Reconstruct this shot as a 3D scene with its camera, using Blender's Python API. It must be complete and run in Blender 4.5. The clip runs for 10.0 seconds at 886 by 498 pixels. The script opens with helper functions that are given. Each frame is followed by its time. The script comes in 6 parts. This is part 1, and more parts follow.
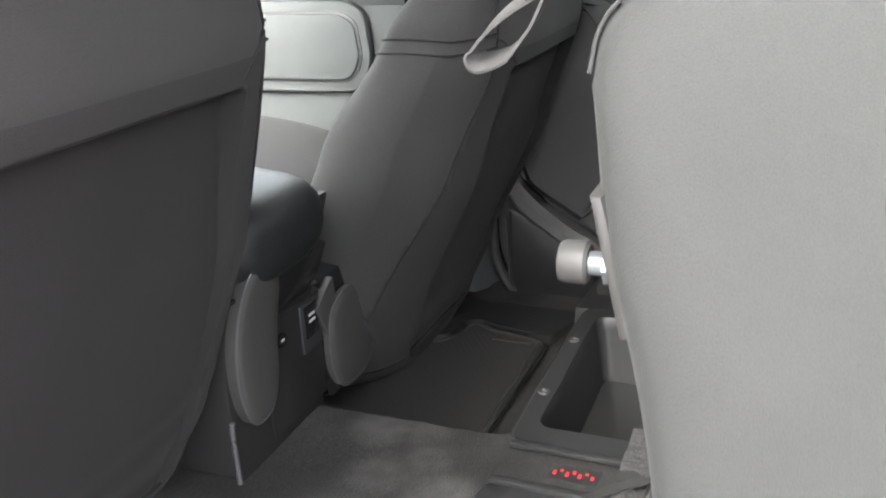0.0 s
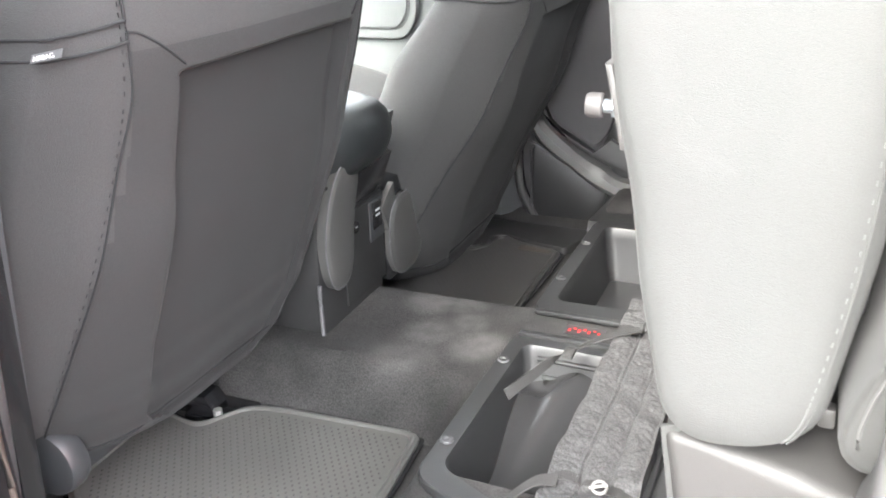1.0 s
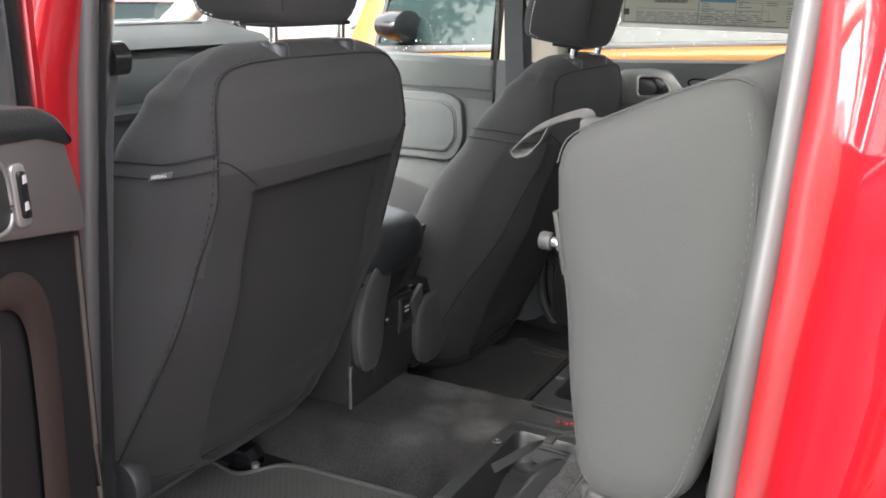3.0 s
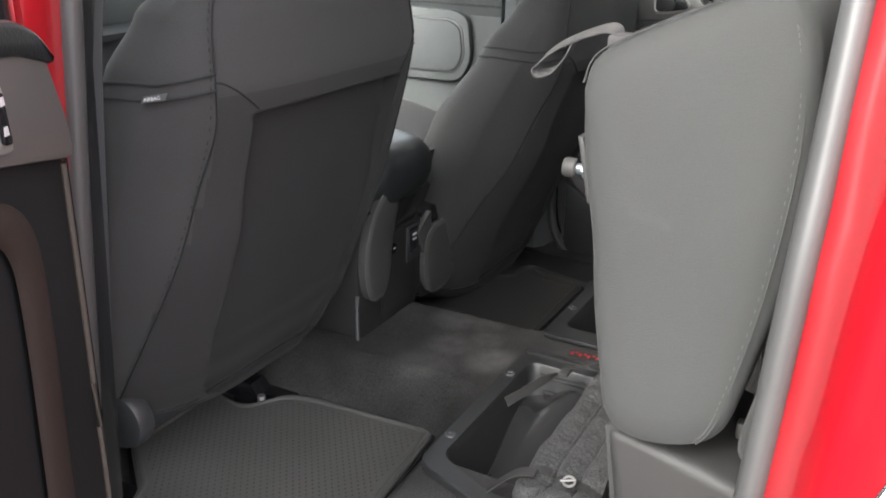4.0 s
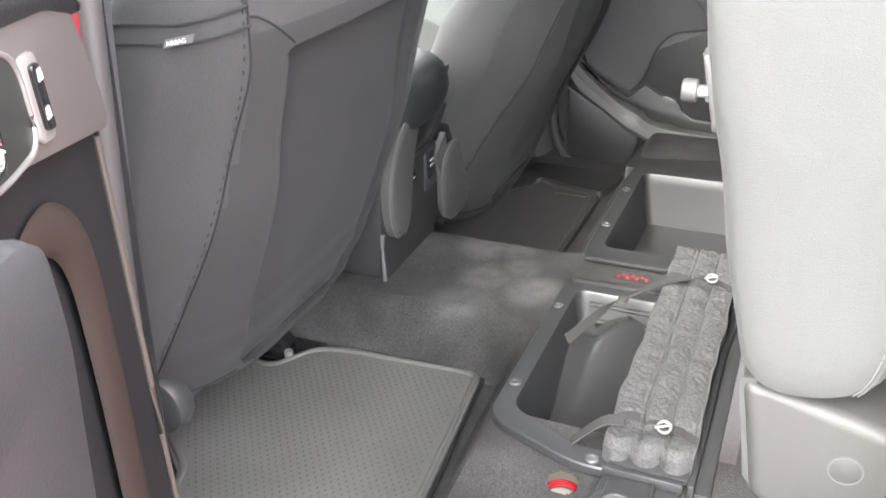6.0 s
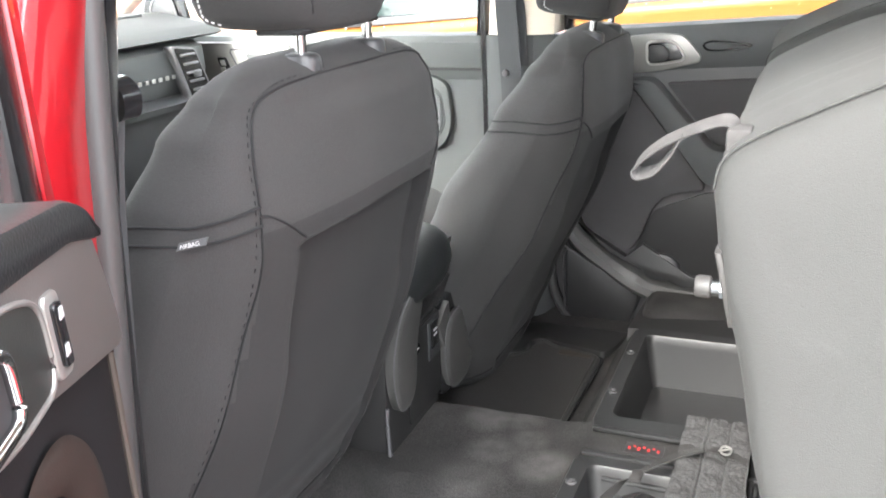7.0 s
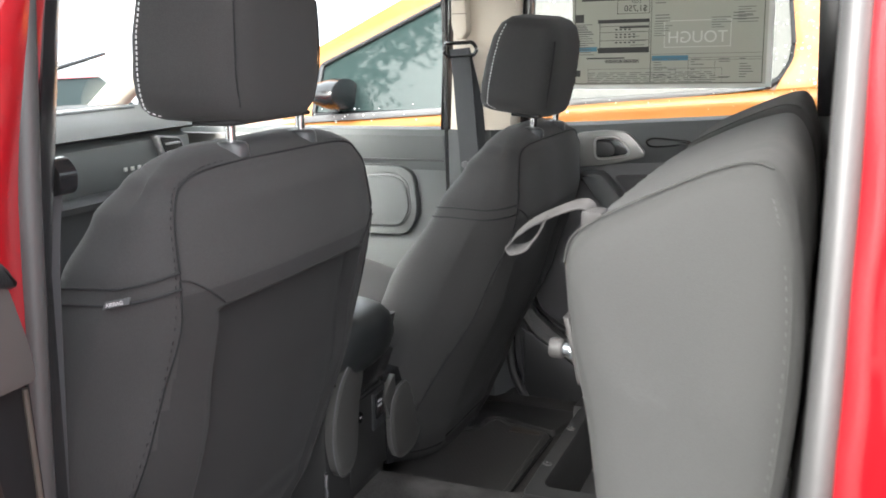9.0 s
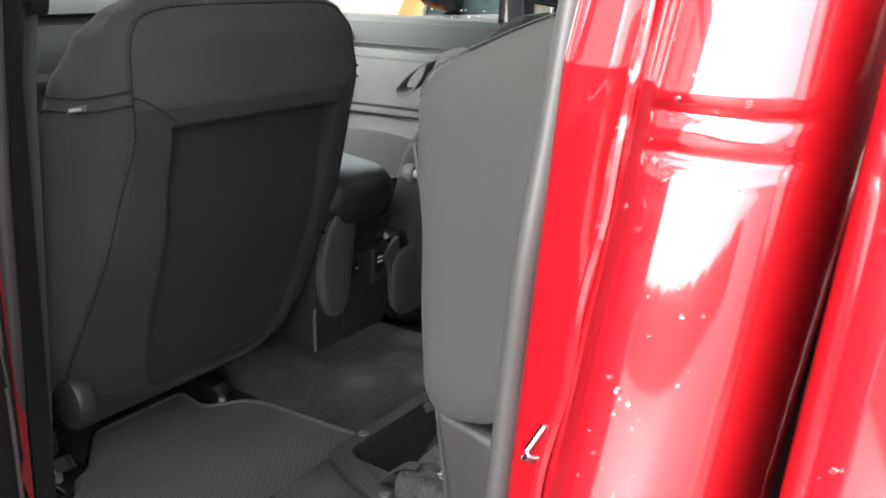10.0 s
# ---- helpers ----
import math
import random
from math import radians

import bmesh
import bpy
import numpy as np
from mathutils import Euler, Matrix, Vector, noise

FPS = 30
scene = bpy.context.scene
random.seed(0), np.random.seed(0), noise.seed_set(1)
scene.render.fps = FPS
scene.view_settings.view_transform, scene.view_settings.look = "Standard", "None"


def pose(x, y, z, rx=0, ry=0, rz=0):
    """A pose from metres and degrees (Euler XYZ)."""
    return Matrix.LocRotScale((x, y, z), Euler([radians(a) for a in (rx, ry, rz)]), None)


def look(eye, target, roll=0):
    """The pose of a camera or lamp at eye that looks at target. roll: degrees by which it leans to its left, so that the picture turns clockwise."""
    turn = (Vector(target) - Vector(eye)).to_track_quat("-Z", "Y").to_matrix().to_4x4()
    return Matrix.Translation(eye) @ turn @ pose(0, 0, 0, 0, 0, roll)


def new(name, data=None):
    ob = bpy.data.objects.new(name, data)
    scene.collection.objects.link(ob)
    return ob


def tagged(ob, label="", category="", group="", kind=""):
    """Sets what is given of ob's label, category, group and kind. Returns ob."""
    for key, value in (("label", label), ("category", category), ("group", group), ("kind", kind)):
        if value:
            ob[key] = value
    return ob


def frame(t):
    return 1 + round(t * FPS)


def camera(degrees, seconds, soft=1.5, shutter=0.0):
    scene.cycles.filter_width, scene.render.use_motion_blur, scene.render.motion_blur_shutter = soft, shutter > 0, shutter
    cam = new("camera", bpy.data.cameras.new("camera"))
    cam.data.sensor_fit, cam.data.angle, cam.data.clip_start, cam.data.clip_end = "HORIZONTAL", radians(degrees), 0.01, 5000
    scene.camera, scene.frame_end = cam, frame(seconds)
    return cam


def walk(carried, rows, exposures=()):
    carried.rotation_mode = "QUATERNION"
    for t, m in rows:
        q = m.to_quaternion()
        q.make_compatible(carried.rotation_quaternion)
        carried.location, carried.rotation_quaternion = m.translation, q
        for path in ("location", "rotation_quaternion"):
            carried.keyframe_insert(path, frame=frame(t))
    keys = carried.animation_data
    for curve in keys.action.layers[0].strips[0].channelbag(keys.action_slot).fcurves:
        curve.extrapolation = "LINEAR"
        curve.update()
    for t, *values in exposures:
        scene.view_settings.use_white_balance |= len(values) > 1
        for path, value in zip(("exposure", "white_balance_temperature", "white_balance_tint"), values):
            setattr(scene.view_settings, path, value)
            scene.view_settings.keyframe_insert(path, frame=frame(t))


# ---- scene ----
cam = camera(52.5, 10.0, soft=1.7, shutter=0.2)
PATH = [
    (0, (0.301, -0.92, 0.731), (-0.426, 0.803, 0.022), -2.9),
    (0.5, (0.313, -1.076, 0.722), (-0.438, 0.614, -0.04), -2.6),
    (1, (0.373, -1.232, 0.75), (-0.365, 0.458, -0.024), -1.8),
    (1.5, (0.489, -1.354, 0.783), (-0.457, 0.256, 0.067), -1.5),
    (2, (0.535, -1.419, 0.812), (-0.444, 0.225, 0.228), -0.9),
    (2.5, (0.545, -1.433, 0.838), (-0.368, 0.26, 0.292), 0.6),
    (4, (0.5, -1.379, 0.823), (-0.363, 0.276, 0.103), 1.3),
    (4.5, (0.44, -1.335, 0.792), (-0.345, 0.214, -0.2), 0.9),
    (5, (0.384, -1.305, 0.774), (-0.337, 0.201, -0.327), 0.1),
    (5.5, (0.335, -1.311, 0.799), (-0.378, 0.259, -0.215), -1.2),
    (6, (0.307, -1.316, 0.82), (-0.401, 0.309, -0.106), -1.8),
    (7.5, (0.277, -1.29, 0.877), (-0.474, 0.486, 0.344), -2.8),
    (8, (0.288, -1.292, 0.873), (-0.478, 0.489, 0.381), -3.0),
    (8.5, (0.31, -1.281, 0.881), (-0.441, 0.517, 0.43), -2.2),
    (9, (0.44, -1.358, 0.872), (-0.333, 0.431, 0.425), -1.6),
    (9.5, (0.645, -1.442, 0.815), (-0.192, 0.278, 0.233), -0.3),
    (10, (0.802, -1.339, 0.8), (-0.281, 0.231, 0.199), 1.1),
]
BASE = 3.2
EXPOSURES = [(t, BASE + v) for t, v in [(0.0, 0.8), (0.5, 1.97), (1.0, 1.9), (1.5, 1.55), (2.0, 0.9), (2.5, 0.35), (4.0, 0.15), (4.5, 0.82), (5.0, 1.17), (5.5, 1.5), (6.2, 1.77), (7.3, 0.88), (8.5, 0.55), (9.0, 0.35), (9.5, -0.1), (10.0, -0.28)]]
walk(cam, [(t, look(eye, target, roll)) for t, eye, target, roll in PATH], EXPOSURES)

# ---- light ----
SUN_ELEVATION, SUN_AZIMUTH = 38.0, 192.0
world = bpy.data.worlds.new("sky")
scene.world = world
world.use_nodes = True
wn = world.node_tree
sky = wn.nodes.new("ShaderNodeTexSky")
sky.sky_type, sky.sun_disc = "NISHITA", False
sky.sun_elevation, sky.sun_rotation = radians(SUN_ELEVATION), radians(SUN_AZIMUTH)
sky.air_density, sky.dust_density, sky.ozone_density = 1.0, 4.0, 0.6
soften = wn.nodes.new("ShaderNodeHueSaturation")
soften.inputs["Saturation"].default_value = 0.25
wn.links.new(sky.outputs["Color"], soften.inputs["Color"])
# thin even cloud over the whole sky
cloud = wn.nodes.new("ShaderNodeMix")
cloud.data_type = "RGBA"
cloud.inputs[0].default_value = 0.5
cloud.inputs[7].default_value = (4.8, 5.0, 5.35, 1)
wn.links.new(soften.outputs["Color"], cloud.inputs[6])
wn.links.new(cloud.outputs[2], wn.nodes["Background"].inputs["Color"])
wn.nodes["Background"].inputs["Strength"].default_value = 0.15
lamp = bpy.data.lights.new("sun", "SUN")
lamp.energy, lamp.angle, lamp.color = 0.6, radians(20), (1.0, 0.96, 0.9)
sun = new("sun", lamp)
a = radians(SUN_AZIMUTH)
sun_way = Vector((math.sin(a), math.cos(a), math.tan(radians(SUN_ELEVATION))))
sun.matrix_world = look(sun_way * 10, (0, 0, 0))


# ---- materials ----
def material(name, colour, rough=0.6, metal=0.0, vary=0.12, scale=6.0, bump=0.0, grain=300.0, coat=0.0, fine=0.0, sheen=0.0, spread=0.08, coat_ior=1.5):
    m = bpy.data.materials.new(name)
    m.use_nodes = True
    t = m.node_tree
    b = t.nodes["Principled BSDF"]
    b.inputs["Metallic"].default_value = metal
    b.inputs["Coat Weight"].default_value = coat
    b.inputs["Coat IOR"].default_value = coat_ior
    b.inputs["Coat Roughness"].default_value = 0.04
    b.inputs["Sheen Weight"].default_value = sheen
    place = t.nodes.new("ShaderNodeTexCoord")
    n = t.nodes.new("ShaderNodeTexNoise")
    n.inputs["Scale"].default_value, n.inputs["Detail"].default_value = scale, 4.0
    t.links.new(place.outputs["Object"], n.inputs["Vector"])
    g = t.nodes.new("ShaderNodeTexNoise")
    g.inputs["Scale"].default_value, g.inputs["Detail"].default_value = grain, 2.0
    t.links.new(place.outputs["Object"], g.inputs["Vector"])
    f = t.nodes.new("ShaderNodeMapRange")
    f.inputs["From Min"].default_value, f.inputs["From Max"].default_value = 0.3, 0.7
    f.inputs["To Min"].default_value, f.inputs["To Max"].default_value = 1.0 - vary, 1.0 + vary
    t.links.new(n.outputs["Fac"], f.inputs["Value"])
    g2 = t.nodes.new("ShaderNodeMapRange")
    g2.inputs["From Min"].default_value, g2.inputs["From Max"].default_value = 0.3, 0.7
    g2.inputs["To Min"].default_value, g2.inputs["To Max"].default_value = 1.0 - fine, 1.0 + fine
    t.links.new(g.outputs["Fac"], g2.inputs["Value"])
    both = t.nodes.new("ShaderNodeMath")
    both.operation = "MULTIPLY"
    t.links.new(f.outputs["Result"], both.inputs[0])
    t.links.new(g2.outputs["Result"], both.inputs[1])
    tone = t.nodes.new("ShaderNodeVectorMath")
    tone.operation = "SCALE"
    tone.inputs[0].default_value = colour
    t.links.new(both.outputs["Value"], tone.inputs["Scale"])
    t.links.new(tone.outputs["Vector"], b.inputs["Base Color"])
    r = t.nodes.new("ShaderNodeMapRange")
    r.inputs["To Min"].default_value, r.inputs["To Max"].default_value = max(0.0, rough - spread), min(1.0, rough + spread)
    t.links.new(n.outputs["Fac"], r.inputs["Value"])
    t.links.new(r.outputs["Result"], b.inputs["Roughness"])
    if bump:
        u = t.nodes.new("ShaderNodeBump")
        u.inputs["Strength"].default_value, u.inputs["Distance"].default_value = bump, 0.001
        t.links.new(g.outputs["Fac"], u.inputs["Height"])
        t.links.new(u.outputs["Normal"], b.inputs["Normal"])
    return m


FABRIC = material("charcoal_fabric", (0.0250, 0.0245, 0.0247), 0.9, vary=0.12, bump=0.5, grain=900, fine=0.2, sheen=0.05)
# same charcoal cloth, with the shade on the rear-facing wings in its colour
FABRIC_WING_SHADE = material("wing_shade_fabric", (0.0165, 0.0161, 0.0164), 0.92, vary=0.12, bump=0.5, grain=900, fine=0.2, sheen=0.03)
# charcoal fabric darkened: shade inside the back's recess put into the colour
FABRIC_RECESS_SHADE = material("recess_shade_fabric", (0.0098, 0.0095, 0.0099), 0.92, vary=0.12, bump=0.5, grain=900, fine=0.2, sheen=0.03)
CUSHION = material("light_grey_fabric", (0.0248, 0.0258, 0.0249), 0.85, vary=0.08, bump=0.4, grain=1100, fine=0.12, sheen=0.04)
CARPET = material("grey_carpet", (0.0285, 0.0272, 0.0265), 1.0, vary=0.52, scale=9, bump=1.0, grain=420, fine=0.5)
RUBBER = material("black_rubber", (0.092, 0.090, 0.084), 0.52, vary=0.15, bump=0.2, grain=200)
PLASTIC = material("dark_plastic", (0.030, 0.031, 0.033), 0.42, vary=0.1, bump=0.25, grain=700)
LIP = material("pocket_lip_plastic", (0.088, 0.088, 0.087), 0.5, vary=0.06, bump=0.25, grain=800)
GREY_PLASTIC = material("grey_plastic", (0.0235, 0.0230, 0.0224), 0.6, vary=0.08, bump=0.25, grain=800)
TRIM = material("grey_trim_plastic", (0.074, 0.0785, 0.080), 0.7, vary=0.08, bump=0.25, grain=800)
SATIN = material("satin_silver", (0.45, 0.44, 0.42), 0.35, metal=0.7, vary=0.05)
DULL_SATIN = material("dull_satin_silver", (0.24, 0.235, 0.225), 0.4, metal=0.6, vary=0.05)
CHROME = material("chrome", (0.8, 0.8, 0.8), 0.12, metal=1.0, vary=0.05)
BEIGE = material("beige_trim", (0.62, 0.55, 0.46), 0.7, vary=0.05, bump=0.2, grain=600)
SEAL = material("door_seal", (0.044, 0.044, 0.044), 0.45, vary=0.1, bump=0.15, grain=300)
BLACK = material("black_gloss", (0.012, 0.012, 0.013), 0.2, vary=0.05)
RED = material("red_paint", (0.42, 0.006, 0.014), 0.32, metal=0.3, vary=0.04, coat=1.0, coat_ior=2.25)
ORANGE = material("orange_paint", (0.24, 0.084, 0.004), 0.5, metal=0.2, vary=0.05, coat=0.12)
FOAM = material("grey_felt", (0.046, 0.0455, 0.0460), 1.0, vary=0.10, scale=30, bump=0.5, grain=520, fine=0.6)
PAPER = material("sticker_paper", (0.29, 0.305, 0.27), 0.7, vary=0.03)
ASPHALT = material("wet_asphalt", (0.060, 0.060, 0.061), 0.5, vary=0.25, scale=1.2, bump=0.4, grain=80, fine=0.2)


SEAM = material("dark_seam", (0.009, 0.009, 0.010), 0.9)
THREAD = material("dark_thread", (0.013, 0.013, 0.014), 0.8)
GREY_THREAD = material("grey_thread", (0.052, 0.052, 0.052), 0.8)
PALE_THREAD = material("pale_thread", (0.42, 0.42, 0.42), 0.8)
TAG = material("woven_tag", (0.060, 0.060, 0.063), 0.8, vary=0.2, scale=60)
STUD_RUBBER = material("stud_rubber", (0.058, 0.056, 0.053), 0.55)
# moulded marks and plug; also the far mat, with its shade in the colour
DARK_AND_SHADE_RUBBER = material("dark_and_shade_rubber", (0.036, 0.035, 0.034), 0.6)
TRAY = material("tray_plastic", (0.0235, 0.0238, 0.0245), 0.42, vary=0.15, bump=0.2, grain=600)
TRAY_GLOSS = material("tray_gloss", (0.028, 0.028, 0.029), 0.24, vary=0.05, spread=0.03)
RIVET = material("rivet_plastic", (0.055, 0.055, 0.057), 0.4)
RED_PRINT = material("red_print", (0.55, 0.03, 0.03), 0.6)
WEBBING = material("webbing", (0.026, 0.0252, 0.0248), 0.9, vary=0.2, bump=0.6, grain=900, fine=0.3)
SEAM_GREY = material("grey_seam", (0.05, 0.05, 0.05), 0.9)
STEEL = material("blue_steel", (0.16, 0.18, 0.19), 0.35, metal=0.6, vary=0.15)
FOOT = material("pale_rubber", (0.032, 0.031, 0.030), 0.6)
STRAP = material("pull_webbing", (0.046, 0.0445, 0.0445), 0.9, vary=0.25, scale=60, bump=0.6, grain=900)
LEATHER = material("black_leather", (0.013, 0.0145, 0.0152), 0.40, vary=0.1, bump=0.4, grain=350)
CONSOLE = material("console_plastic", (0.018, 0.0178, 0.018), 0.45, vary=0.1, bump=0.25, grain=700)
CHEEK = material("cheek_plastic", (0.054, 0.053, 0.051), 0.45, vary=0.08, bump=0.25, grain=800)
TRIM_DARK = material("dark_trim_plastic", (0.084, 0.084, 0.087), 0.5, vary=0.1, bump=0.3, grain=700)
TRIM_LIGHT = material("light_trim_plastic", (0.079, 0.084, 0.084), 0.7, vary=0.06, bump=0.25, grain=800)
SILL = material("sill_plastic", (0.016, 0.016, 0.0165), 0.5, vary=0.1, bump=0.3, grain=500)
QUARTER = material("grained_grey_trim", (0.060, 0.060, 0.060), 0.55, vary=0.08, bump=0.6, grain=420, fine=0.08)
PANEL_DARK = material("panel_insert", (0.055, 0.054, 0.056), 0.75, vary=0.15, bump=0.4, grain=900)
BEIGE_DARK = material("beige_groove", (0.25, 0.22, 0.18), 0.8)
BELT = material("belt_webbing", (0.045, 0.047, 0.050), 0.8, vary=0.12, bump=0.5, grain=900)
DASH = material("dash_skin", (0.013, 0.0145, 0.0145), 0.8, vary=0.1, bump=0.4, grain=500)
DARK_SEAL = material("dark_seal", (0.05, 0.05, 0.05), 0.5)
TAUPE = material("taupe_plastic", (0.086, 0.080, 0.076), 0.5, vary=0.08, bump=0.25, grain=800)
BOWL = material("handle_bowl_plastic", (0.016, 0.0185, 0.017), 0.5, vary=0.08, bump=0.2, grain=800)
TAUPE_DARK = material("dark_taupe_plastic", (0.0080, 0.0078, 0.0086), 0.75, vary=0.1, bump=0.25, grain=800)
ARMREST = material("armrest_skin", (0.026, 0.029, 0.031), 0.5, vary=0.08, bump=0.3, grain=600)
POCKET = material("brown_plastic", (0.021, 0.0145, 0.0118), 0.75, vary=0.1, bump=0.25, grain=800)
for dull in (TAUPE_DARK, POCKET):
    dull.node_tree.nodes["Principled BSDF"].inputs["Specular IOR Level"].default_value = 0.25
BROWN = material("brown_welt", (0.045, 0.036, 0.029), 0.7)
PAPER_EDGE = material("film_edge", (0.62, 0.63, 0.60), 0.6)
FAINT = material("faint_print", (0.66, 0.67, 0.64), 0.7)
INK = material("black_ink", (0.045, 0.045, 0.045), 0.8)
INK_FAINT = material("grey_ink", (0.15, 0.155, 0.15), 0.8)
INK_BLUE = material("blue_ink", (0.10, 0.24, 0.34), 0.8)
CAR_GLASS = material("dark_car_glass", (0.020, 0.032, 0.031), 0.03, vary=0.02, spread=0.0)
CAR_GLASS.node_tree.nodes["Principled BSDF"].inputs["Specular IOR Level"].default_value = 0.24
REAR_SIDE_GLASS = material("dark_rear_side_glass", (0.035, 0.04, 0.04), 0.04, vary=0.02, spread=0.0)
REAR_SIDE_GLASS.node_tree.nodes["Principled BSDF"].inputs["Specular IOR Level"].default_value = 0.13
WATER = material("water_drop", (0.75, 0.76, 0.76), 0.08, coat=0.5)
BARK = material("bark", (0.10, 0.08, 0.06), 0.95, vary=0.3, scale=20, bump=0.8, grain=60)
LEAF = material("leaf", (0.07, 0.11, 0.035), 0.6, vary=0.4, scale=1.5)
BLUE = material("blue_paint", (0.02, 0.12, 0.32), 0.3, metal=0.2, coat=1.0)
YELLOW = material("yellow_road_paint", (0.55, 0.30, 0.03), 0.7, vary=0.3, scale=9, bump=0.3, grain=80, fine=0.2)
WHITE = material("white_paint", (0.75, 0.75, 0.73), 0.3, coat=1.0)


def glass(name, tint, rough=0.0):
    m = bpy.data.materials.new(name)
    m.use_nodes = True
    t = m.node_tree
    b = t.nodes["Principled BSDF"]
    b.inputs["Base Color"].default_value = (*tint, 1)
    b.inputs["Roughness"].default_value = rough
    b.inputs["Transmission Weight"].default_value = 1.0
    b.inputs["IOR"].default_value = 1.05
    return m


GLASS = glass("window_glass", (0.83, 0.87, 0.85))
REAR_GLASS = glass("tinted_rear_glass", (0.60, 0.62, 0.59))


def see_through_paper(m, share):
    """Lets a share of the light pass diffusely through a thin printed sheet."""
    t = m.node_tree
    thin = t.nodes.new("ShaderNodeBsdfTranslucent")
    thin.inputs["Color"].default_value = (0.58, 0.58, 0.52, 1)
    mix = t.nodes.new("ShaderNodeMixShader")
    mix.inputs["Fac"].default_value = share
    t.links.new(t.nodes["Principled BSDF"].outputs["BSDF"], mix.inputs[1])
    t.links.new(thin.outputs["BSDF"], mix.inputs[2])
    t.links.new(mix.outputs["Shader"], t.nodes["Material Output"].inputs["Surface"])


see_through_paper(PAPER, 0.5)
PRIVACY = glass("privacy_glass", (0.16, 0.20, 0.185))
TINTED = glass("tinted_glass", (0.30, 0.33, 0.32))
DROP = glass("clear_water", (0.95, 0.95, 0.95))
DROP.node_tree.nodes["Principled BSDF"].inputs["IOR"].default_value = 1.33


# ---- mesh helpers ----
def part(name, bm, mat, parent=None, label="", smooth=True):
    bmesh.ops.recalc_face_normals(bm, faces=bm.faces)
    me = bpy.data.meshes.new(name)
    bm.to_mesh(me)
    bm.free()
    me.materials.append(mat)
    if smooth:
        me.shade_smooth()
        me.set_sharp_from_angle(angle=radians(38))
    ob = new(name, me)
    if parent is not None:
        ob.parent = parent
    if label:
        ob["label"] = label
    return ob


def thing(name, label, category, group="", kind="", at=(0, 0, 0)):
    ob = new(name)
    ob.location = at
    ob.empty_display_size = 0.05
    return tagged(ob, label, category, group, kind)


def box(lo, hi, bevel=0.0, steps=2):
    bm = bmesh.new()
    bmesh.ops.create_cube(bm, size=1.0)
    for v in bm.verts:
        v.co = Vector([lo[i] + (v.co[i] + 0.5) * (hi[i] - lo[i]) for i in range(3)])
    if bevel:
        bmesh.ops.bevel(bm, geom=bm.edges[:], offset=bevel, segments=steps, profile=0.5, affect="EDGES")
    return bm


def prism(poly, axis, a, b, bevel=0.0, steps=2):
    """The outline poly, in the two other axes in order, drawn out along axis from a to b."""
    bm = bmesh.new()
    others = [i for i in range(3) if i != axis]
    rings = []
    for level in (a, b):
        ring = []
        for p in poly:
            co = [0.0, 0.0, 0.0]
            co[axis], co[others[0]], co[others[1]] = level, p[0], p[1]
            ring.append(bm.verts.new(co))
        rings.append(ring)
    bm.faces.new(rings[0])
    bm.faces.new(rings[1])
    for i in range(len(poly)):
        j = (i + 1) % len(poly)
        bm.faces.new((rings[0][i], rings[0][j], rings[1][j], rings[1][i]))
    bmesh.ops.recalc_face_normals(bm, faces=bm.faces)
    if bevel:
        rim = [e for e in bm.edges if abs(e.verts[0].co[axis] - e.verts[1].co[axis]) < 1e-6]
        bmesh.ops.bevel(bm, geom=rim, offset=bevel, segments=steps, profile=0.5, affect="EDGES")
    return bm


def loft(rings, cap=True, closed=True):
    bm = bmesh.new()
    rows = [[bm.verts.new(p) for p in ring] for ring in rings]
    n = len(rows[0])
    for a, b in zip(rows, rows[1:]):
        for i in range(n if closed else n - 1):
            j = (i + 1) % n
            bm.faces.new((a[i], a[j], b[j], b[i]))
    if cap:
        bm.faces.new(rows[0])
        bm.faces.new(rows[-1])
    return bm


def smooth_line(points, per=6):
    """Catmull-Rom through points."""
    pts = [Vector(p) for p in points]
    out = []
    for i in range(len(pts) - 1):
        p0, p1, p2, p3 = pts[max(i - 1, 0)], pts[i], pts[i + 1], pts[min(i + 2, len(pts) - 1)]
        for k in range(per):
            u = k / per
            out.append(0.5 * (2 * p1 + (p2 - p0) * u + (2 * p0 - 5 * p1 + 4 * p2 - p3) * u * u + (3 * p1 - p0 - 3 * p2 + p3) * u ** 3))
    out.append(pts[-1])
    return out


def tube(points, r, n=10, flat=1.0, up=(0, 0, 1)):
    """A round bar along points; flat squeezes it along the direction nearest to up."""
    pts = [Vector(p) for p in points]
    rings = []
    for i, p in enumerate(pts):
        way = (pts[min(i + 1, len(pts) - 1)] - pts[max(i - 1, 0)]).normalized()
        side = way.cross(Vector(up))
        side = side.normalized() if side.length > 1e-4 else way.orthogonal().normalized()
        lift = side.cross(way).normalized()
        rings.append([p + side * r * math.cos(2 * math.pi * k / n) + lift * r * flat * math.sin(2 * math.pi * k / n) for k in range(n)])
    return loft(rings)


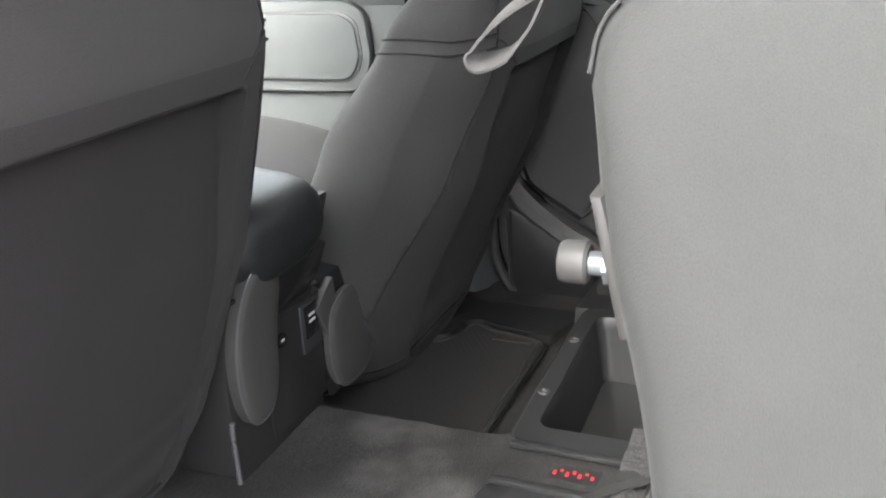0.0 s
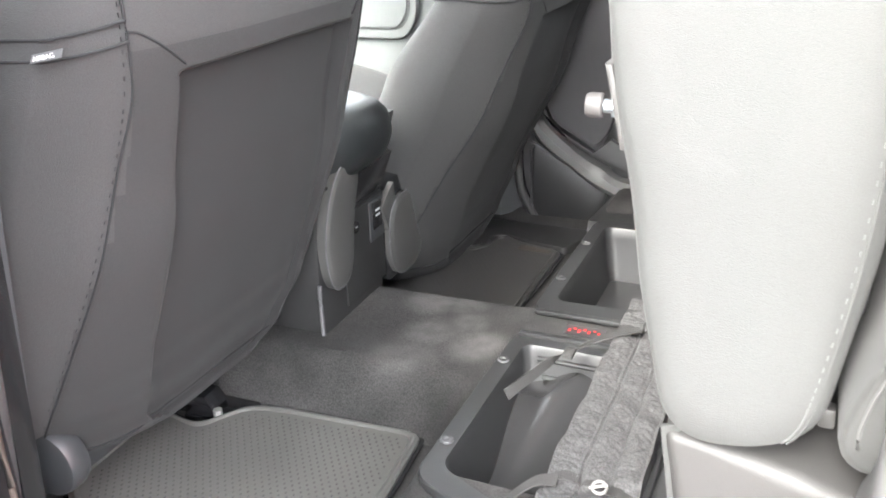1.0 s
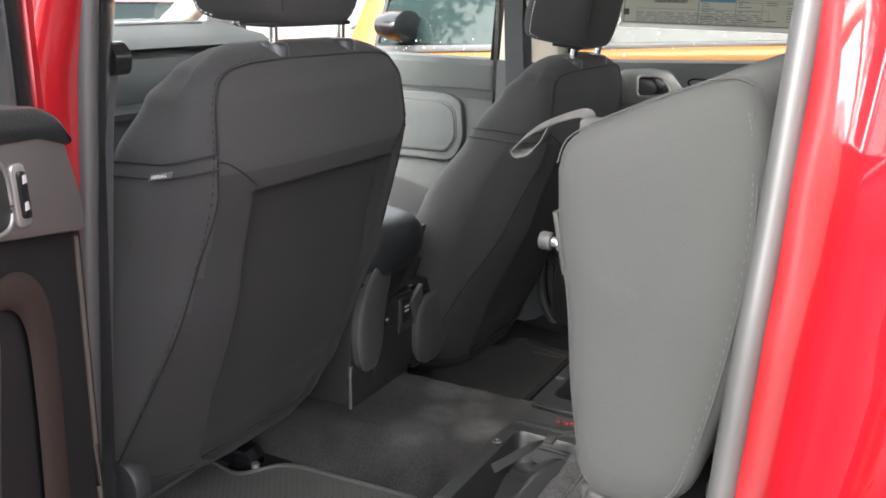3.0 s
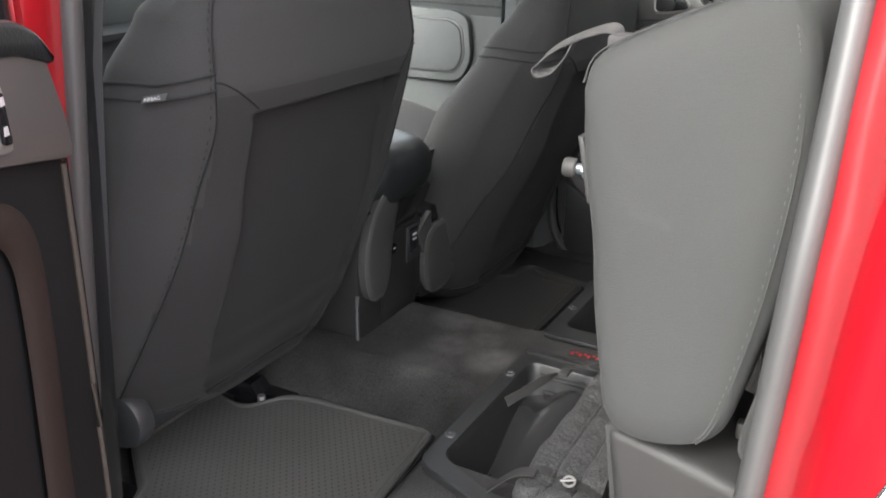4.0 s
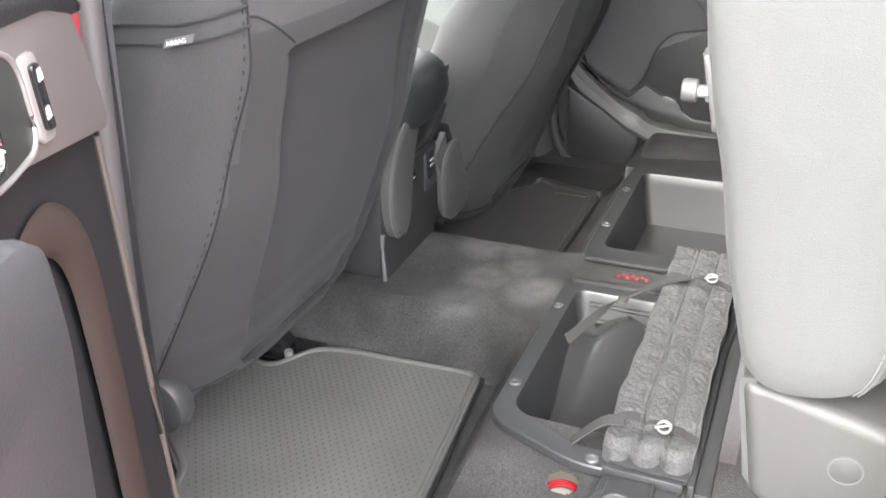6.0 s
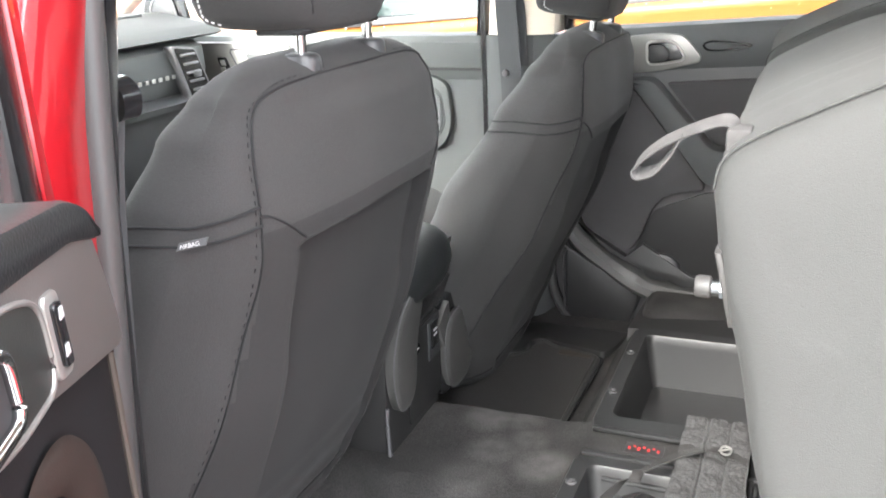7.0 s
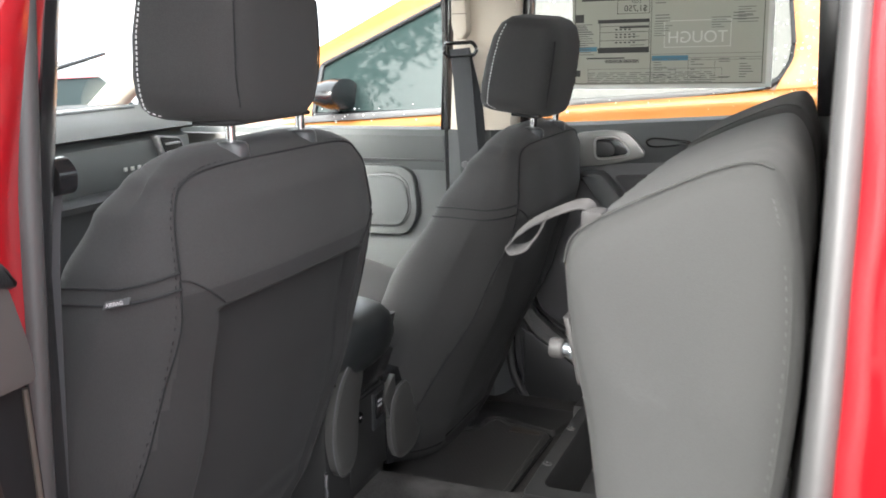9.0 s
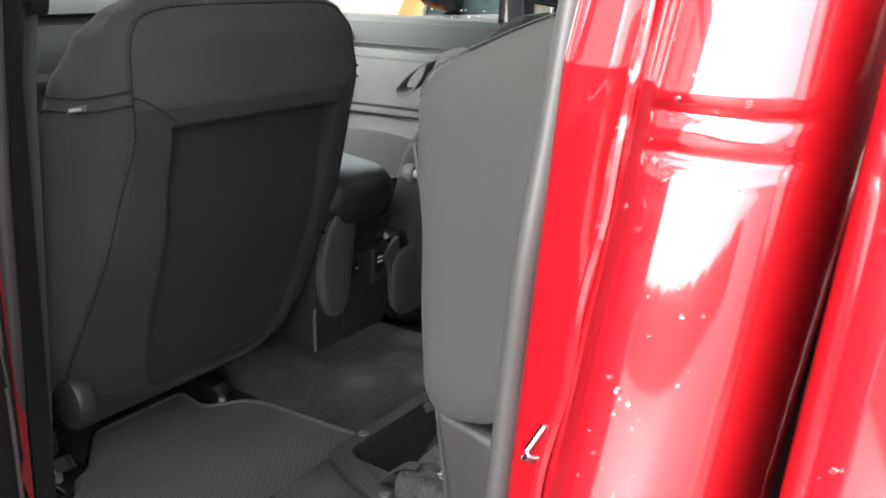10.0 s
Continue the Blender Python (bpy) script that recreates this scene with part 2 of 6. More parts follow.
def sheet(f, nu, nv, thick=0.0, way=(0, 0, -1)):
    bm = bmesh.new()
    top = [[bm.verts.new(f(i / nu, j / nv)) for j in range(nv + 1)] for i in range(nu + 1)]
    for i in range(nu):
        for j in range(nv):
            bm.faces.new((top[i][j], top[i + 1][j], top[i + 1][j + 1], top[i][j + 1]))
    if thick:
        drop = Vector(way) * thick
        low = [[bm.verts.new(top[i][j].co + drop) for j in range(nv + 1)] for i in range(nu + 1)]
        for i in range(nu):
            for j in range(nv):
                bm.faces.new((low[i][j], low[i][j + 1], low[i + 1][j + 1], low[i + 1][j]))
        for i in range(nu):
            bm.faces.new((top[i][0], low[i][0], low[i + 1][0], top[i + 1][0]))
            bm.faces.new((top[i][nv], top[i + 1][nv], low[i + 1][nv], low[i][nv]))
        for j in range(nv):
            bm.faces.new((top[0][j], top[0][j + 1], low[0][j + 1], low[0][j]))
            bm.faces.new((top[nu][j], low[nu][j], low[nu][j + 1], top[nu][j + 1]))
    return bm


def disc(centre, axis, r, a, b, n=24, bevel=0.0):
    ring = [(r * math.cos(2 * math.pi * k / n), r * math.sin(2 * math.pi * k / n)) for k in range(n)]
    bm = prism(ring, axis, a, b, bevel)
    for v in bm.verts:
        v.co += Vector(centre)
    return bm


def step(a, b, v):
    u = min(1.0, max(0.0, (v - a) / (b - a)))
    return u * u * (3 - 2 * u)


def table(rows, v):
    """Smooth reading of rows of (v, value)."""
    if v <= rows[0][0]:
        return rows[0][1]
    for (a, p), (b, q) in zip(rows, rows[1:]):
        if v <= b:
            return p + (q - p) * step(a, b, v) * 0.5 + (q - p) * (v - a) / (b - a) * 0.5
    return rows[-1][1]


def moved(bm, m):
    for v in bm.verts:
        v.co = m @ v.co
    return bm


# ---- the front seats ----
# A seat is drawn about its own middle: x to the rear, y across, z up from the floor.
REAR = [(0.05, -0.335), (0.10, -0.315), (0.20, -0.283), (0.45, -0.205), (0.62, -0.172), (0.70, -0.176), (0.735, -0.186), (0.753, -0.202), (0.762, -0.222)]
FRONT = [(0.05, -0.55), (0.30, -0.50), (0.45, -0.445), (0.62, -0.352), (0.70, -0.306), (0.735, -0.283), (0.753, -0.274), (0.762, -0.266)]
HALF = [(0.05, 0.235), (0.10, 0.262), (0.20, 0.285), (0.40, 0.288), (0.56, 0.278), (0.64, 0.268), (0.70, 0.246), (0.735, 0.212), (0.753, 0.17), (0.762, 0.115)]
LOW = [1.0]
TAIL = [(0.05, 0.120), (0.09, 0.172), (0.12, 0.184), (0.20, 0.198), (0.30, 0.207), (0.50, 0.211), (0.57, 0.215), (0.63, 0.242), (0.69, 0.243), (0.728, 0.228), (0.753, 0.188), (0.762, 0.15)]


def seat_point(a, z, out=0.0):
    """A point of the backrest's skin at angle a (0 to the rear, 90 degrees to +y) and height z."""
    r, f, w = table(REAR, z), table(FRONT, z), table(HALF, z)
    c, s = math.cos(a), math.sin(a)
    x = math.copysign(abs(c) ** 0.40, c)
    y = math.copysign(abs(s) ** 0.40, s)
    mid, deep = (r + f) / 2, (r - f) / 2
    tail = table(TAIL, z)
    wide = tail + (w - tail) * min(1.0, (1 - x) * 1.1) ** 0.6
    px, py = mid + (deep + out) * x, (wide + out) * y
    if x > 0.3:
        edge = min(0.165, tail - 0.040)
        inside = step(-0.002, 0.010, edge - abs(py)) * step(-0.001, 0.009, 0.590 - 0.10 * py * py - z) * step(0.045, 0.075, z)
        px -= 0.021 * inside * (0.55 + 0.45 * step(0.25, 0.55, z))
    round_off = step(0.0, 0.55, x)
    px -= round_off * (0.014 * (abs(py) / w) ** 3 + 0.004 * math.sin(9 * z) - 0.0035 * noise.noise(Vector((py * 9, z * 7, 1.7))))
    return Vector((px, py, z if z > 0.25 else 0.25 - (0.25 - z) * LOW[0]))


def seam(points, out=0.0010, r=0.0015):
    return tube(smooth_line([seat_point(a, z, out) for a, z in points], 5), r, 6)


def stitches(points, out=0.001, long=0.0042, gap=0.0085):
    """Short threads along a line of the skin."""
    line = smooth_line([seat_point(a, z, out) for a, z in points], 12)
    bm, run = bmesh.new(), 0.0
    for p, q in zip(line, line[1:]):
        run += (q - p).length
        if run >= gap:
            run = 0.0
            way = (q - p).normalized()
            side = way.orthogonal().normalized()
            up = way.cross(side)
            a, b = p - way * long / 2, p + way * long / 2
            vs = [bm.verts.new(e + (side * u + up * v) * 0.0009) for e in (a, b) for u, v in ((1, 0), (0, 1), (-1, 0), (0, -1))]
            for k in range(4):
                bm.faces.new((vs[k], vs[(k + 1) % 4], vs[4 + (k + 1) % 4], vs[4 + k]))
    return bm


# height, share of the width and share of the depth of the head restraint
HEAD = [(0.786, 0.50, 0.60), (0.788, 0.70, 0.84), (0.793, 0.81, 0.94), (0.802, 0.90, 0.98), (0.816, 0.965, 1.0), (0.84, 1.015, 1.0), (0.89, 1.03, 0.97), (0.932, 1.0, 0.9), (0.957, 0.94, 0.76), (0.970, 0.80, 0.56), (0.976, 0.5, 0.3)]


def headrest_mesh():
    rings = []
    for z, w, d in [(z0 + (z1 - z0) * k / 3, w0 + (w1 - w0) * k / 3, d0 + (d1 - d0) * k / 3) for (z0, w0, d0), (z1, w1, d1) in zip(HEAD, HEAD[1:]) for k in range(3)] + [HEAD[-1]]:
        ring = []
        for k in range(72):
            u = 2 * math.pi * k / 72
            c, s_ = math.cos(u), math.sin(u)
            x, y = math.copysign(abs(c) ** 0.5, c), math.copysign(abs(s_) ** 0.42, s_)
            half = (0.105 + 0.038 * (1 - x) / 2) * w
            ring.append(Vector((-0.250 + 0.0715 * d * x + 0.10 * (z - 0.88), half * y, z + -0.004 * x * (1 if z < 0.85 else 0))))
        rings.append(ring)
    return loft(rings)


def headrest_point(a, z, out=0.001):
    c, s_ = math.cos(a), math.sin(a)
    x, y = math.copysign(abs(c) ** 0.5, c), math.copysign(abs(s_) ** 0.42, s_)
    w, d = table([r[:2] for r in HEAD], z), table([(r[0], r[2]) for r in HEAD], z)
    return Vector((-0.250 + (0.0715 * d + out) * x + 0.10 * (z - 0.88), ((0.105 + 0.038 * (1 - x) / 2) * w + out) * y, z))


def letters(name, text, size, m, mat, parent, thick=0.0003):
    """Raised lettering in the built-in font; its base line starts at m and runs along m's x."""
    curve = bpy.data.curves.new(name, "FONT")
    curve.body, curve.size, curve.extrude = text, size, thick
    shape = bpy.data.objects.new(name, curve)
    scene.collection.objects.link(shape)
    me = bpy.data.meshes.new_from_object(shape.evaluated_get(bpy.context.evaluated_depsgraph_get()))
    bpy.data.objects.remove(shape)
    me.materials.clear()
    me.materials.append(mat)
    me.transform(m)
    ob = new(name, me)
    ob.parent = parent
    return ob


def ring_angles():
    """Angles that space the points evenly over the four faces of the skin."""
    out = [math.asin(math.copysign(abs(v) ** 2.5, v)) for v in [-0.985 + 1.97 * k / 79 for k in range(80)]]
    side = [math.acos(math.copysign(abs(v) ** 2.5, v)) for v in [0.985 - 1.97 * k / 39 for k in range(40)]]
    return out + side + [math.pi - a for a in out[10:-10:2]] + [-a for a in reversed(side)]


RING = []
for a in sorted(a % (2 * math.pi) for a in ring_angles()):
    if not RING or a - RING[-1] > 0.004:
        RING.append(a)


def front_seat(at, side, label, low=1.0):
    """side: -1 where the door is towards -y, 1 where it is towards +y. low: how far the back reaches down."""
    LOW[0] = low
    s = thing("front_seat", label, "car seat", "front seats", at=at)
    levels = [0.05 + 0.53 * k / 56 for k in range(56)] + [0.578 + 0.0018 * k for k in range(9)] + [0.596 + 0.166 * k / 30 for k in range(31)]
    back = part("backrest", loft([[seat_point(a, z) for a in RING] for z in levels]), FABRIC, s)
    # copy of the fabric that holds the recess's shade in its colour
    back.data.materials.append(FABRIC_RECESS_SHADE)
    # shaded copy for the rear faces behind the edge seam
    back.data.materials.append(FABRIC_WING_SHADE)
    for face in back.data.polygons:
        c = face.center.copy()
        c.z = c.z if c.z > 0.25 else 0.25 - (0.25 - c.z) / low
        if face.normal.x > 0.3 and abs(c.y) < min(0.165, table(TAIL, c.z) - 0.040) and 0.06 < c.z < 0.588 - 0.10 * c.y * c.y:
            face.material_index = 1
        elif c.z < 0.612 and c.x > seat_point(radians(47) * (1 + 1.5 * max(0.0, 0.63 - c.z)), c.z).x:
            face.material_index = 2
    rings = []
    for k in range(25):
        x = -1.02 + 0.66 * k / 24
        e = math.sin(math.pi * min(1, k / 24 * 1.15 + 0.08)) ** 0.25 if 0 < k < 24 else 0.55
        rings.append([Vector((x, 0.26 * e * math.copysign(abs(math.cos(u)) ** 0.5, math.cos(u)), 0.25 + 0.11 * e * math.copysign(abs(math.sin(u)) ** 0.5, math.sin(u)))) for u in [2 * math.pi * i / 40 for i in range(40)]])
    part("seat_cushion", loft(rings), FABRIC, s)
    part("seat_base", box((-0.95, -0.22, 0.06), (-0.42, 0.22, 0.16), 0.02), PLASTIC, s, "black seat base")
    for y in (side * 0.24, -side * 0.10):
        part("seat_rail", prism([(-0.95, -0.004), (-0.425, -0.004), (-0.415, 0.012), (-0.43, 0.03), (-0.93, 0.07), (-0.95, 0.06)], 1, y - 0.02, y + 0.02, 0.004), BLACK, s, "black steel seat rail")
        part("rail_bolt", tube([(-0.405, y - 0.022, -0.002), (-0.405, y - 0.022, 0.014), (-0.405, y - 0.022, 0.017)], 0.007, 6), SATIN, s, "bare steel bolt")
        part("rail_foot", box((-0.46, y - 0.035, -0.006), (-0.365, y + 0.035, 0.006), 0.005), BLACK, s)
    for turn in (-1, 1):
        a = turn * radians(47)
        part("edge_seam", seam([(a * (1 + 1.5 * max(0.0, 0.63 - z)), z) for z in (0.12, 0.2, 0.3, 0.40, 0.5, 0.57, 0.63, 0.68, 0.705)] + [(a * 0.95, 0.722), (a * 0.82, 0.7335), (a * 0.58, 0.7400), (a * 0.28, 0.7430), (0.0, 0.7438)]), SEAM, s, "dark sewn seam")
        part("edge_stitching", stitches([(a * (1 + 1.5 * max(0.0, 0.63 - z)) + turn * 0.05, z) for z in (0.12, 0.25, 0.40, 0.55, 0.63, 0.68, 0.705)] + [(a * 0.95 + turn * 0.05, 0.725), (a * 0.82, 0.7375), (a * 0.58, 0.7440), (a * 0.28, 0.7470)]), THREAD, s, "dark thread stitching")
        part("side_seam", seam([(a + turn * 0.1 * k, 0.640 - 0.0016 * k) for k in range(15)], 0.0022), SEAM, s)
        part("side_seam", seam([(a + turn * 0.1 * k, 0.622 - 0.0016 * k) for k in range(15)], 0.0022), SEAM, s)
        part("panel_seam", seam([(a, 0.63), (a * 0.86, 0.627), (a * 0.66, 0.612), (a * 0.5, 0.592)], 0.0006, 0.0014), SEAM, s)
    part("hem_seam", seam([(a / 10, 0.088) for a in range(-14, 15, 2)]), SEAM, s)
    # the airbag tab stands out of the lower side seam on the door's side
    p, q = Vector((-0.211, side * 0.268, 0.621)), Vector((-0.246, side * 0.281, 0.614))
    tag = part("airbag_tag", prism([(0.002, -0.0036), (0.031, -0.0036), (0.035, 0.0036), (0.007, 0.0036)], 2, -0.0008, 0.0008, 0.0004, 1), TAG, s, "pale grey woven safety tag")
    out = Vector((0.25, side, 0.1)).normalized()
    # reading direction runs to the rear on the near side of the cabin
    along = (p - q).normalized()
    up = out.cross(along).normalized()
    if up.z < 0:
        up = -up
    face = along.cross(up).normalized()
    m = Matrix((along, up, face)).transposed().to_4x4()
    m.translation = q + out * 0.002
    tag.data.transform(m)
    letters("tag_lettering", "AIRBAG", 0.0056, m @ Matrix.Translation((0.0065, -0.0020, 0.001)), PALE_THREAD, tag)
    # head restraint
    part("headrest", headrest_mesh(), FABRIC, s)
    for turn in (-1, 1):
        a = turn * radians(40)
        part("headrest_seam", tube(smooth_line([headrest_point(a, z) for z in (0.805, 0.84, 0.88, 0.91, 0.930)], 4), 0.0014, 6), SEAM, s)
        line = smooth_line([headrest_point(turn * radians(109 if z > 0.80 else 98), z, 0.0022) for z in (0.795, 0.803, 0.815, 0.83, 0.85, 0.87, 0.89, 0.91, 0.930, 0.945, 0.955)], 10)
        bm = bmesh.new()
        run = 0.0
        for p, q in zip(line, line[1:]):
            run += (q - p).length
            if run < 0.0056:
                continue
            run = 0.0
            turned = (q - p).to_track_quat("Z", "Y").to_matrix()
            for v in bmesh.ops.create_cube(bm, size=1.0)["verts"]:
                v.co = turned @ Vector((v.co.x * 0.0014, v.co.y * 0.0014, v.co.z * 0.0036)) + p
        part("headrest_stitching", bm, PALE_THREAD, s, "pale grey stitching")
    part("headrest_opening", box((-0.262, -0.09, 0.783), (-0.205, 0.09, 0.789), 0.002, 1), SEAM, s)
    for y in (-0.078, 0.078):
        part("headrest_post", tube([(-0.220, y + 0.006, 0.74), (-0.219, y + 0.006, 0.82)], 0.0065, 16), CHROME, s, "chrome headrest post")
        ring = [(0.746, 0.0175), (0.7585, 0.017), (0.7625, 0.0145), (0.764, 0.010)]
        part("post_guide", loft([[Vector((-0.219 + r * 1.25 * math.cos(2 * math.pi * k / 24), y + 0.006 + r * math.sin(2 * math.pi * k / 24), z)) for k in range(24)] for z, r in ring]), PLASTIC, s, "black plastic post guide")
    part("recliner_cover", disc((-0.378, side * 0.238, 0.150), 1, 0.042, -0.016, 0.016, 28, 0.008), PLASTIC, s, "black plastic recliner cover")
    return s


driver = front_seat((0, -0.392, 0), -1, "charcoal cloth driver's seat with a white airbag tab", 0.64)
passenger = front_seat((0.047, 0.405, -0.076), 1, "charcoal cloth passenger seat set further back")
passenger.rotation_euler = (0, radians(6), 0)

# ---- floor ----
TRAYS = [(0.014, 0.29, -0.428, -0.118), (0.014, 0.30, 0.042, 0.378)]
HOLE = (0.107, -0.530, 0.019)


def floor_height(x, y):
    tunnel = 0.092 * step(-0.268, -0.20, y) * (1 - step(0.030, 0.046, y))
    ledge = 0.098 * step(-0.075 + 0.02 * step(-0.3, -0.6, y), -0.012, x)
    ledge -= 0.022 * step(0.22, 0.40, x) * step(-0.44, -0.56, y)
    h = tunnel * (1 - min(1.0, ledge / 0.098)) + ledge
    sill = 0.03 * step(-0.66, -0.72, y) * (1 - step(-0.1, 0.02, x))
    drop = 0.088 * step(-0.672, -0.735, y) * step(-0.02, 0.03, x)
    return max(h, ledge) - 0.008 - drop - sill * 0.3 + 0.0022 * noise.noise(Vector((x * 14, y * 14, 0.3))) + 0.003 * noise.noise(Vector((x * 5, y * 5, 2.3)))


def floor_mesh():
    bm = bmesh.new()
    xs = sorted(set([round(-1.6 + 0.05 * i, 4) for i in range(21)] + [round(-0.56 + 0.01 * i, 4) for i in range(58)] + [round(HOLE[0] + 0.003 * i, 4) for i in range(-8, 9)] + [0.014, 0.29, 0.30] + [round(0.02 * i, 4) for i in range(1, 37)]))
    ys = sorted(set([-0.748] + [round(-0.74 + 0.015 * i, 4) for i in range(99)] + [round(HOLE[1] + 0.003 * i, 4) for i in range(-8, 9)] + [-0.428, -0.118, 0.042, 0.378, 0.03, 0.034, 0.038, 0.046]))
    grid = {(i, j): bm.verts.new((x, y, floor_height(x, y))) for i, x in enumerate(xs) for j, y in enumerate(ys)}
    for i in range(len(xs) - 1):
        for j in range(len(ys) - 1):
            cx, cy = (xs[i] + xs[i + 1]) / 2, (ys[j] + ys[j + 1]) / 2
            if any(a < cx < b and c < cy < d for a, b, c, d in TRAYS):
                continue
            if math.hypot((cx - HOLE[0]) * 1.0, cy - HOLE[1]) < HOLE[2]:
                continue
            bm.faces.new((grid[i, j], grid[i + 1, j], grid[i + 1, j + 1], grid[i, j + 1]))
    return bm


tagged(part("floor", floor_mesh(), CARPET), "worn grey cabin carpet with a raised tunnel and painted light dapples", "floor", kind="structure")


def light_dapples(m, spots):
    """Mixes pale dapples of light, soft and broken in outline, into a carpet's colour."""
    t = m.node_tree
    b = t.nodes["Principled BSDF"]
    was = b.inputs["Base Color"].links[0].from_socket
    place = t.nodes.new("ShaderNodeTexCoord")
    breakup = t.nodes.new("ShaderNodeTexNoise")
    breakup.inputs["Scale"].default_value, breakup.inputs["Detail"].default_value = 38.0, 5.0
    t.links.new(place.outputs["Object"], breakup.inputs["Vector"])
    total = None
    for x, y, r, k in spots:
        far = t.nodes.new("ShaderNodeVectorMath")
        far.operation = "DISTANCE"
        far.inputs[1].default_value = (x, y, 0.085)
        t.links.new(place.outputs["Object"], far.inputs[0])
        fade = t.nodes.new("ShaderNodeMapRange")
        fade.interpolation_type = "SMOOTHSTEP"
        fade.inputs["From Min"].default_value, fade.inputs["From Max"].default_value = 0.2 * r, r
        fade.inputs["To Min"].default_value, fade.inputs["To Max"].default_value = k, 0.0
        t.links.new(far.outputs["Value"], fade.inputs["Value"])
        if total is None:
            total = fade.outputs["Result"]
        else:
            add = t.nodes.new("ShaderNodeMath")
            add.operation = "MAXIMUM"
            t.links.new(total, add.inputs[0])
            t.links.new(fade.outputs["Result"], add.inputs[1])
            total = add.outputs["Value"]
    mask = t.nodes.new("ShaderNodeMath")
    mask.operation = "MULTIPLY"
    t.links.new(total, mask.inputs[0])
    t.links.new(breakup.outputs["Fac"], mask.inputs[1])
    mix = t.nodes.new("ShaderNodeMix")
    mix.data_type = "RGBA"
    t.links.new(mask.outputs["Value"], mix.inputs[0])
    t.links.new(was, mix.inputs[6])
    mix.inputs[7].default_value = (0.16, 0.155, 0.15, 1)
    t.links.new(mix.outputs[2], b.inputs["Base Color"])


# dappled light on the tunnel, put into the carpet's base colour
light_dapples(CARPET, [(-0.188, 0.010, 0.065, 0.75), (-0.13, 0.015, 0.05, 0.5), (-0.152, -0.092, 0.06, 0.55), (-0.058, -0.116, 0.065, 0.75), (-0.10, -0.05, 0.05, 0.4), (-0.16, -0.18, 0.07, 0.3)])
tagged(part("floor_pan", box((0.06, -0.58, 0.03), (0.155, -0.48, 0.062)), BEIGE_DARK), "brown padding under the carpet", "floor", kind="structure")
tagged(part("floor_hole_rim", tube([(HOLE[0] + 0.0195 * math.cos(2 * math.pi * k / 28), HOLE[1] + 0.0195 * math.sin(2 * math.pi * k / 28), 0.072) for k in range(29)], 0.004, 8), RED), "red painted metal round the floor hole", "floor", kind="structure")


def lint(n):
    bm = bmesh.new()
    rnd = random.Random(5)
    for _ in range(n):
        x, y = rnd.uniform(-0.4, 0.4), rnd.uniform(-0.7, 0.03)
        if any(a - 0.03 < x < b + 0.03 and c - 0.03 < y < d + 0.03 for a, b, c, d in TRAYS) or (x < -0.05 and y < -0.24):
            continue
        made = bmesh.ops.create_icosphere(bm, subdivisions=1, radius=rnd.uniform(0.0004, 0.0009))["verts"]
        for v in made:
            v.co = Vector((v.co.x * rnd.choice((1, 2)), v.co.y, v.co.z * 0.6)) + Vector((x, y, floor_height(x, y) + 0.001))
    return bm


tagged(part("carpet_lint", lint(60), TAG), "pale crumbs and lint on the carpet", "lint", kind="stuff")


def mat_thing(name, outline, z, label, studs, marks, rubber=RUBBER, high=0.0012):
    """A moulded rubber mat with a raised rim; outline as points of the plan."""
    m = thing(name, label, "floor mat", "rear floor mats")
    pts = [Vector((x, y, 0)) for x, y in outline]
    mid = sum(pts, Vector()) / len(pts)
    def inset(d):
        return [p + (mid - p).normalized() * d for p in pts]
    rings = [(-0.004, -0.006), (-0.005, 0.000), (-0.003, 0.004), (0.0005, 0.005), (0.002, 0.0075), (0.0045, 0.0085), (0.0085, 0.008), (0.012, 0.005)]
    bm = loft([[(p.x, p.y, z + dz) for p in inset(d)] for d, dz in rings], cap=False)
    bm.verts.ensure_lookup_table()
    n = len(pts)
    bm.faces.new([bm.verts[(len(rings) - 1) * n + k] for k in range(n)])
    part("mat_body", bm, rubber, m)
    under = [(-0.008, -0.006), (-0.012, -0.003), (-0.012, 0.0), (-0.006, 0.001), (0.0, -0.002)]
    part("mat_edge", loft([[(p.x, p.y, z + dz) for p in inset(d)] for d, dz in under], cap=False), BLACK, m, "black lower edge")
    inner = [(p.x, p.y) for p in inset(0.022)]
    def within(x, y):
        odd = False
        for (ax, ay), (bx, by) in zip(inner, inner[1:] + inner[:1]):
            if (ay > y) != (by > y) and x < (bx - ax) * (y - ay) / (by - ay) + ax:
                odd = not odd
        return odd
    bm = bmesh.new()
    x0, x1, y0, y1 = studs
    i, y = 0, y0
    while y < y1:
        x = x0 + (0.006 if i % 2 else 0)
        while x < x1:
            if within(x, y) and not any(a < x < b and c < y < d for a, b, c, d in marks):
                vs = [bm.verts.new((x + dx * k, y + dy * k, z + 0.005 + dz)) for k, dz in ((1.0, 0.0), (0.6, high)) for dx, dy in ((0.0012, 0.0017), (-0.0012, 0.0017), (-0.0012, -0.0017), (0.0012, -0.0017))]
                bm.faces.new(vs[4:])
                for k in range(4):
                    bm.faces.new((vs[k], vs[(k + 1) % 4], vs[4 + (k + 1) % 4], vs[4 + k]))
            x += 0.012
        y += 0.008
        i += 1
    studs_ob = part("mat_studs", bm, STUD_RUBBER if rubber is RUBBER else DARK_AND_SHADE_RUBBER, m, "small moulded studs")
    studs_ob["kind"] = "stuff"
    return m


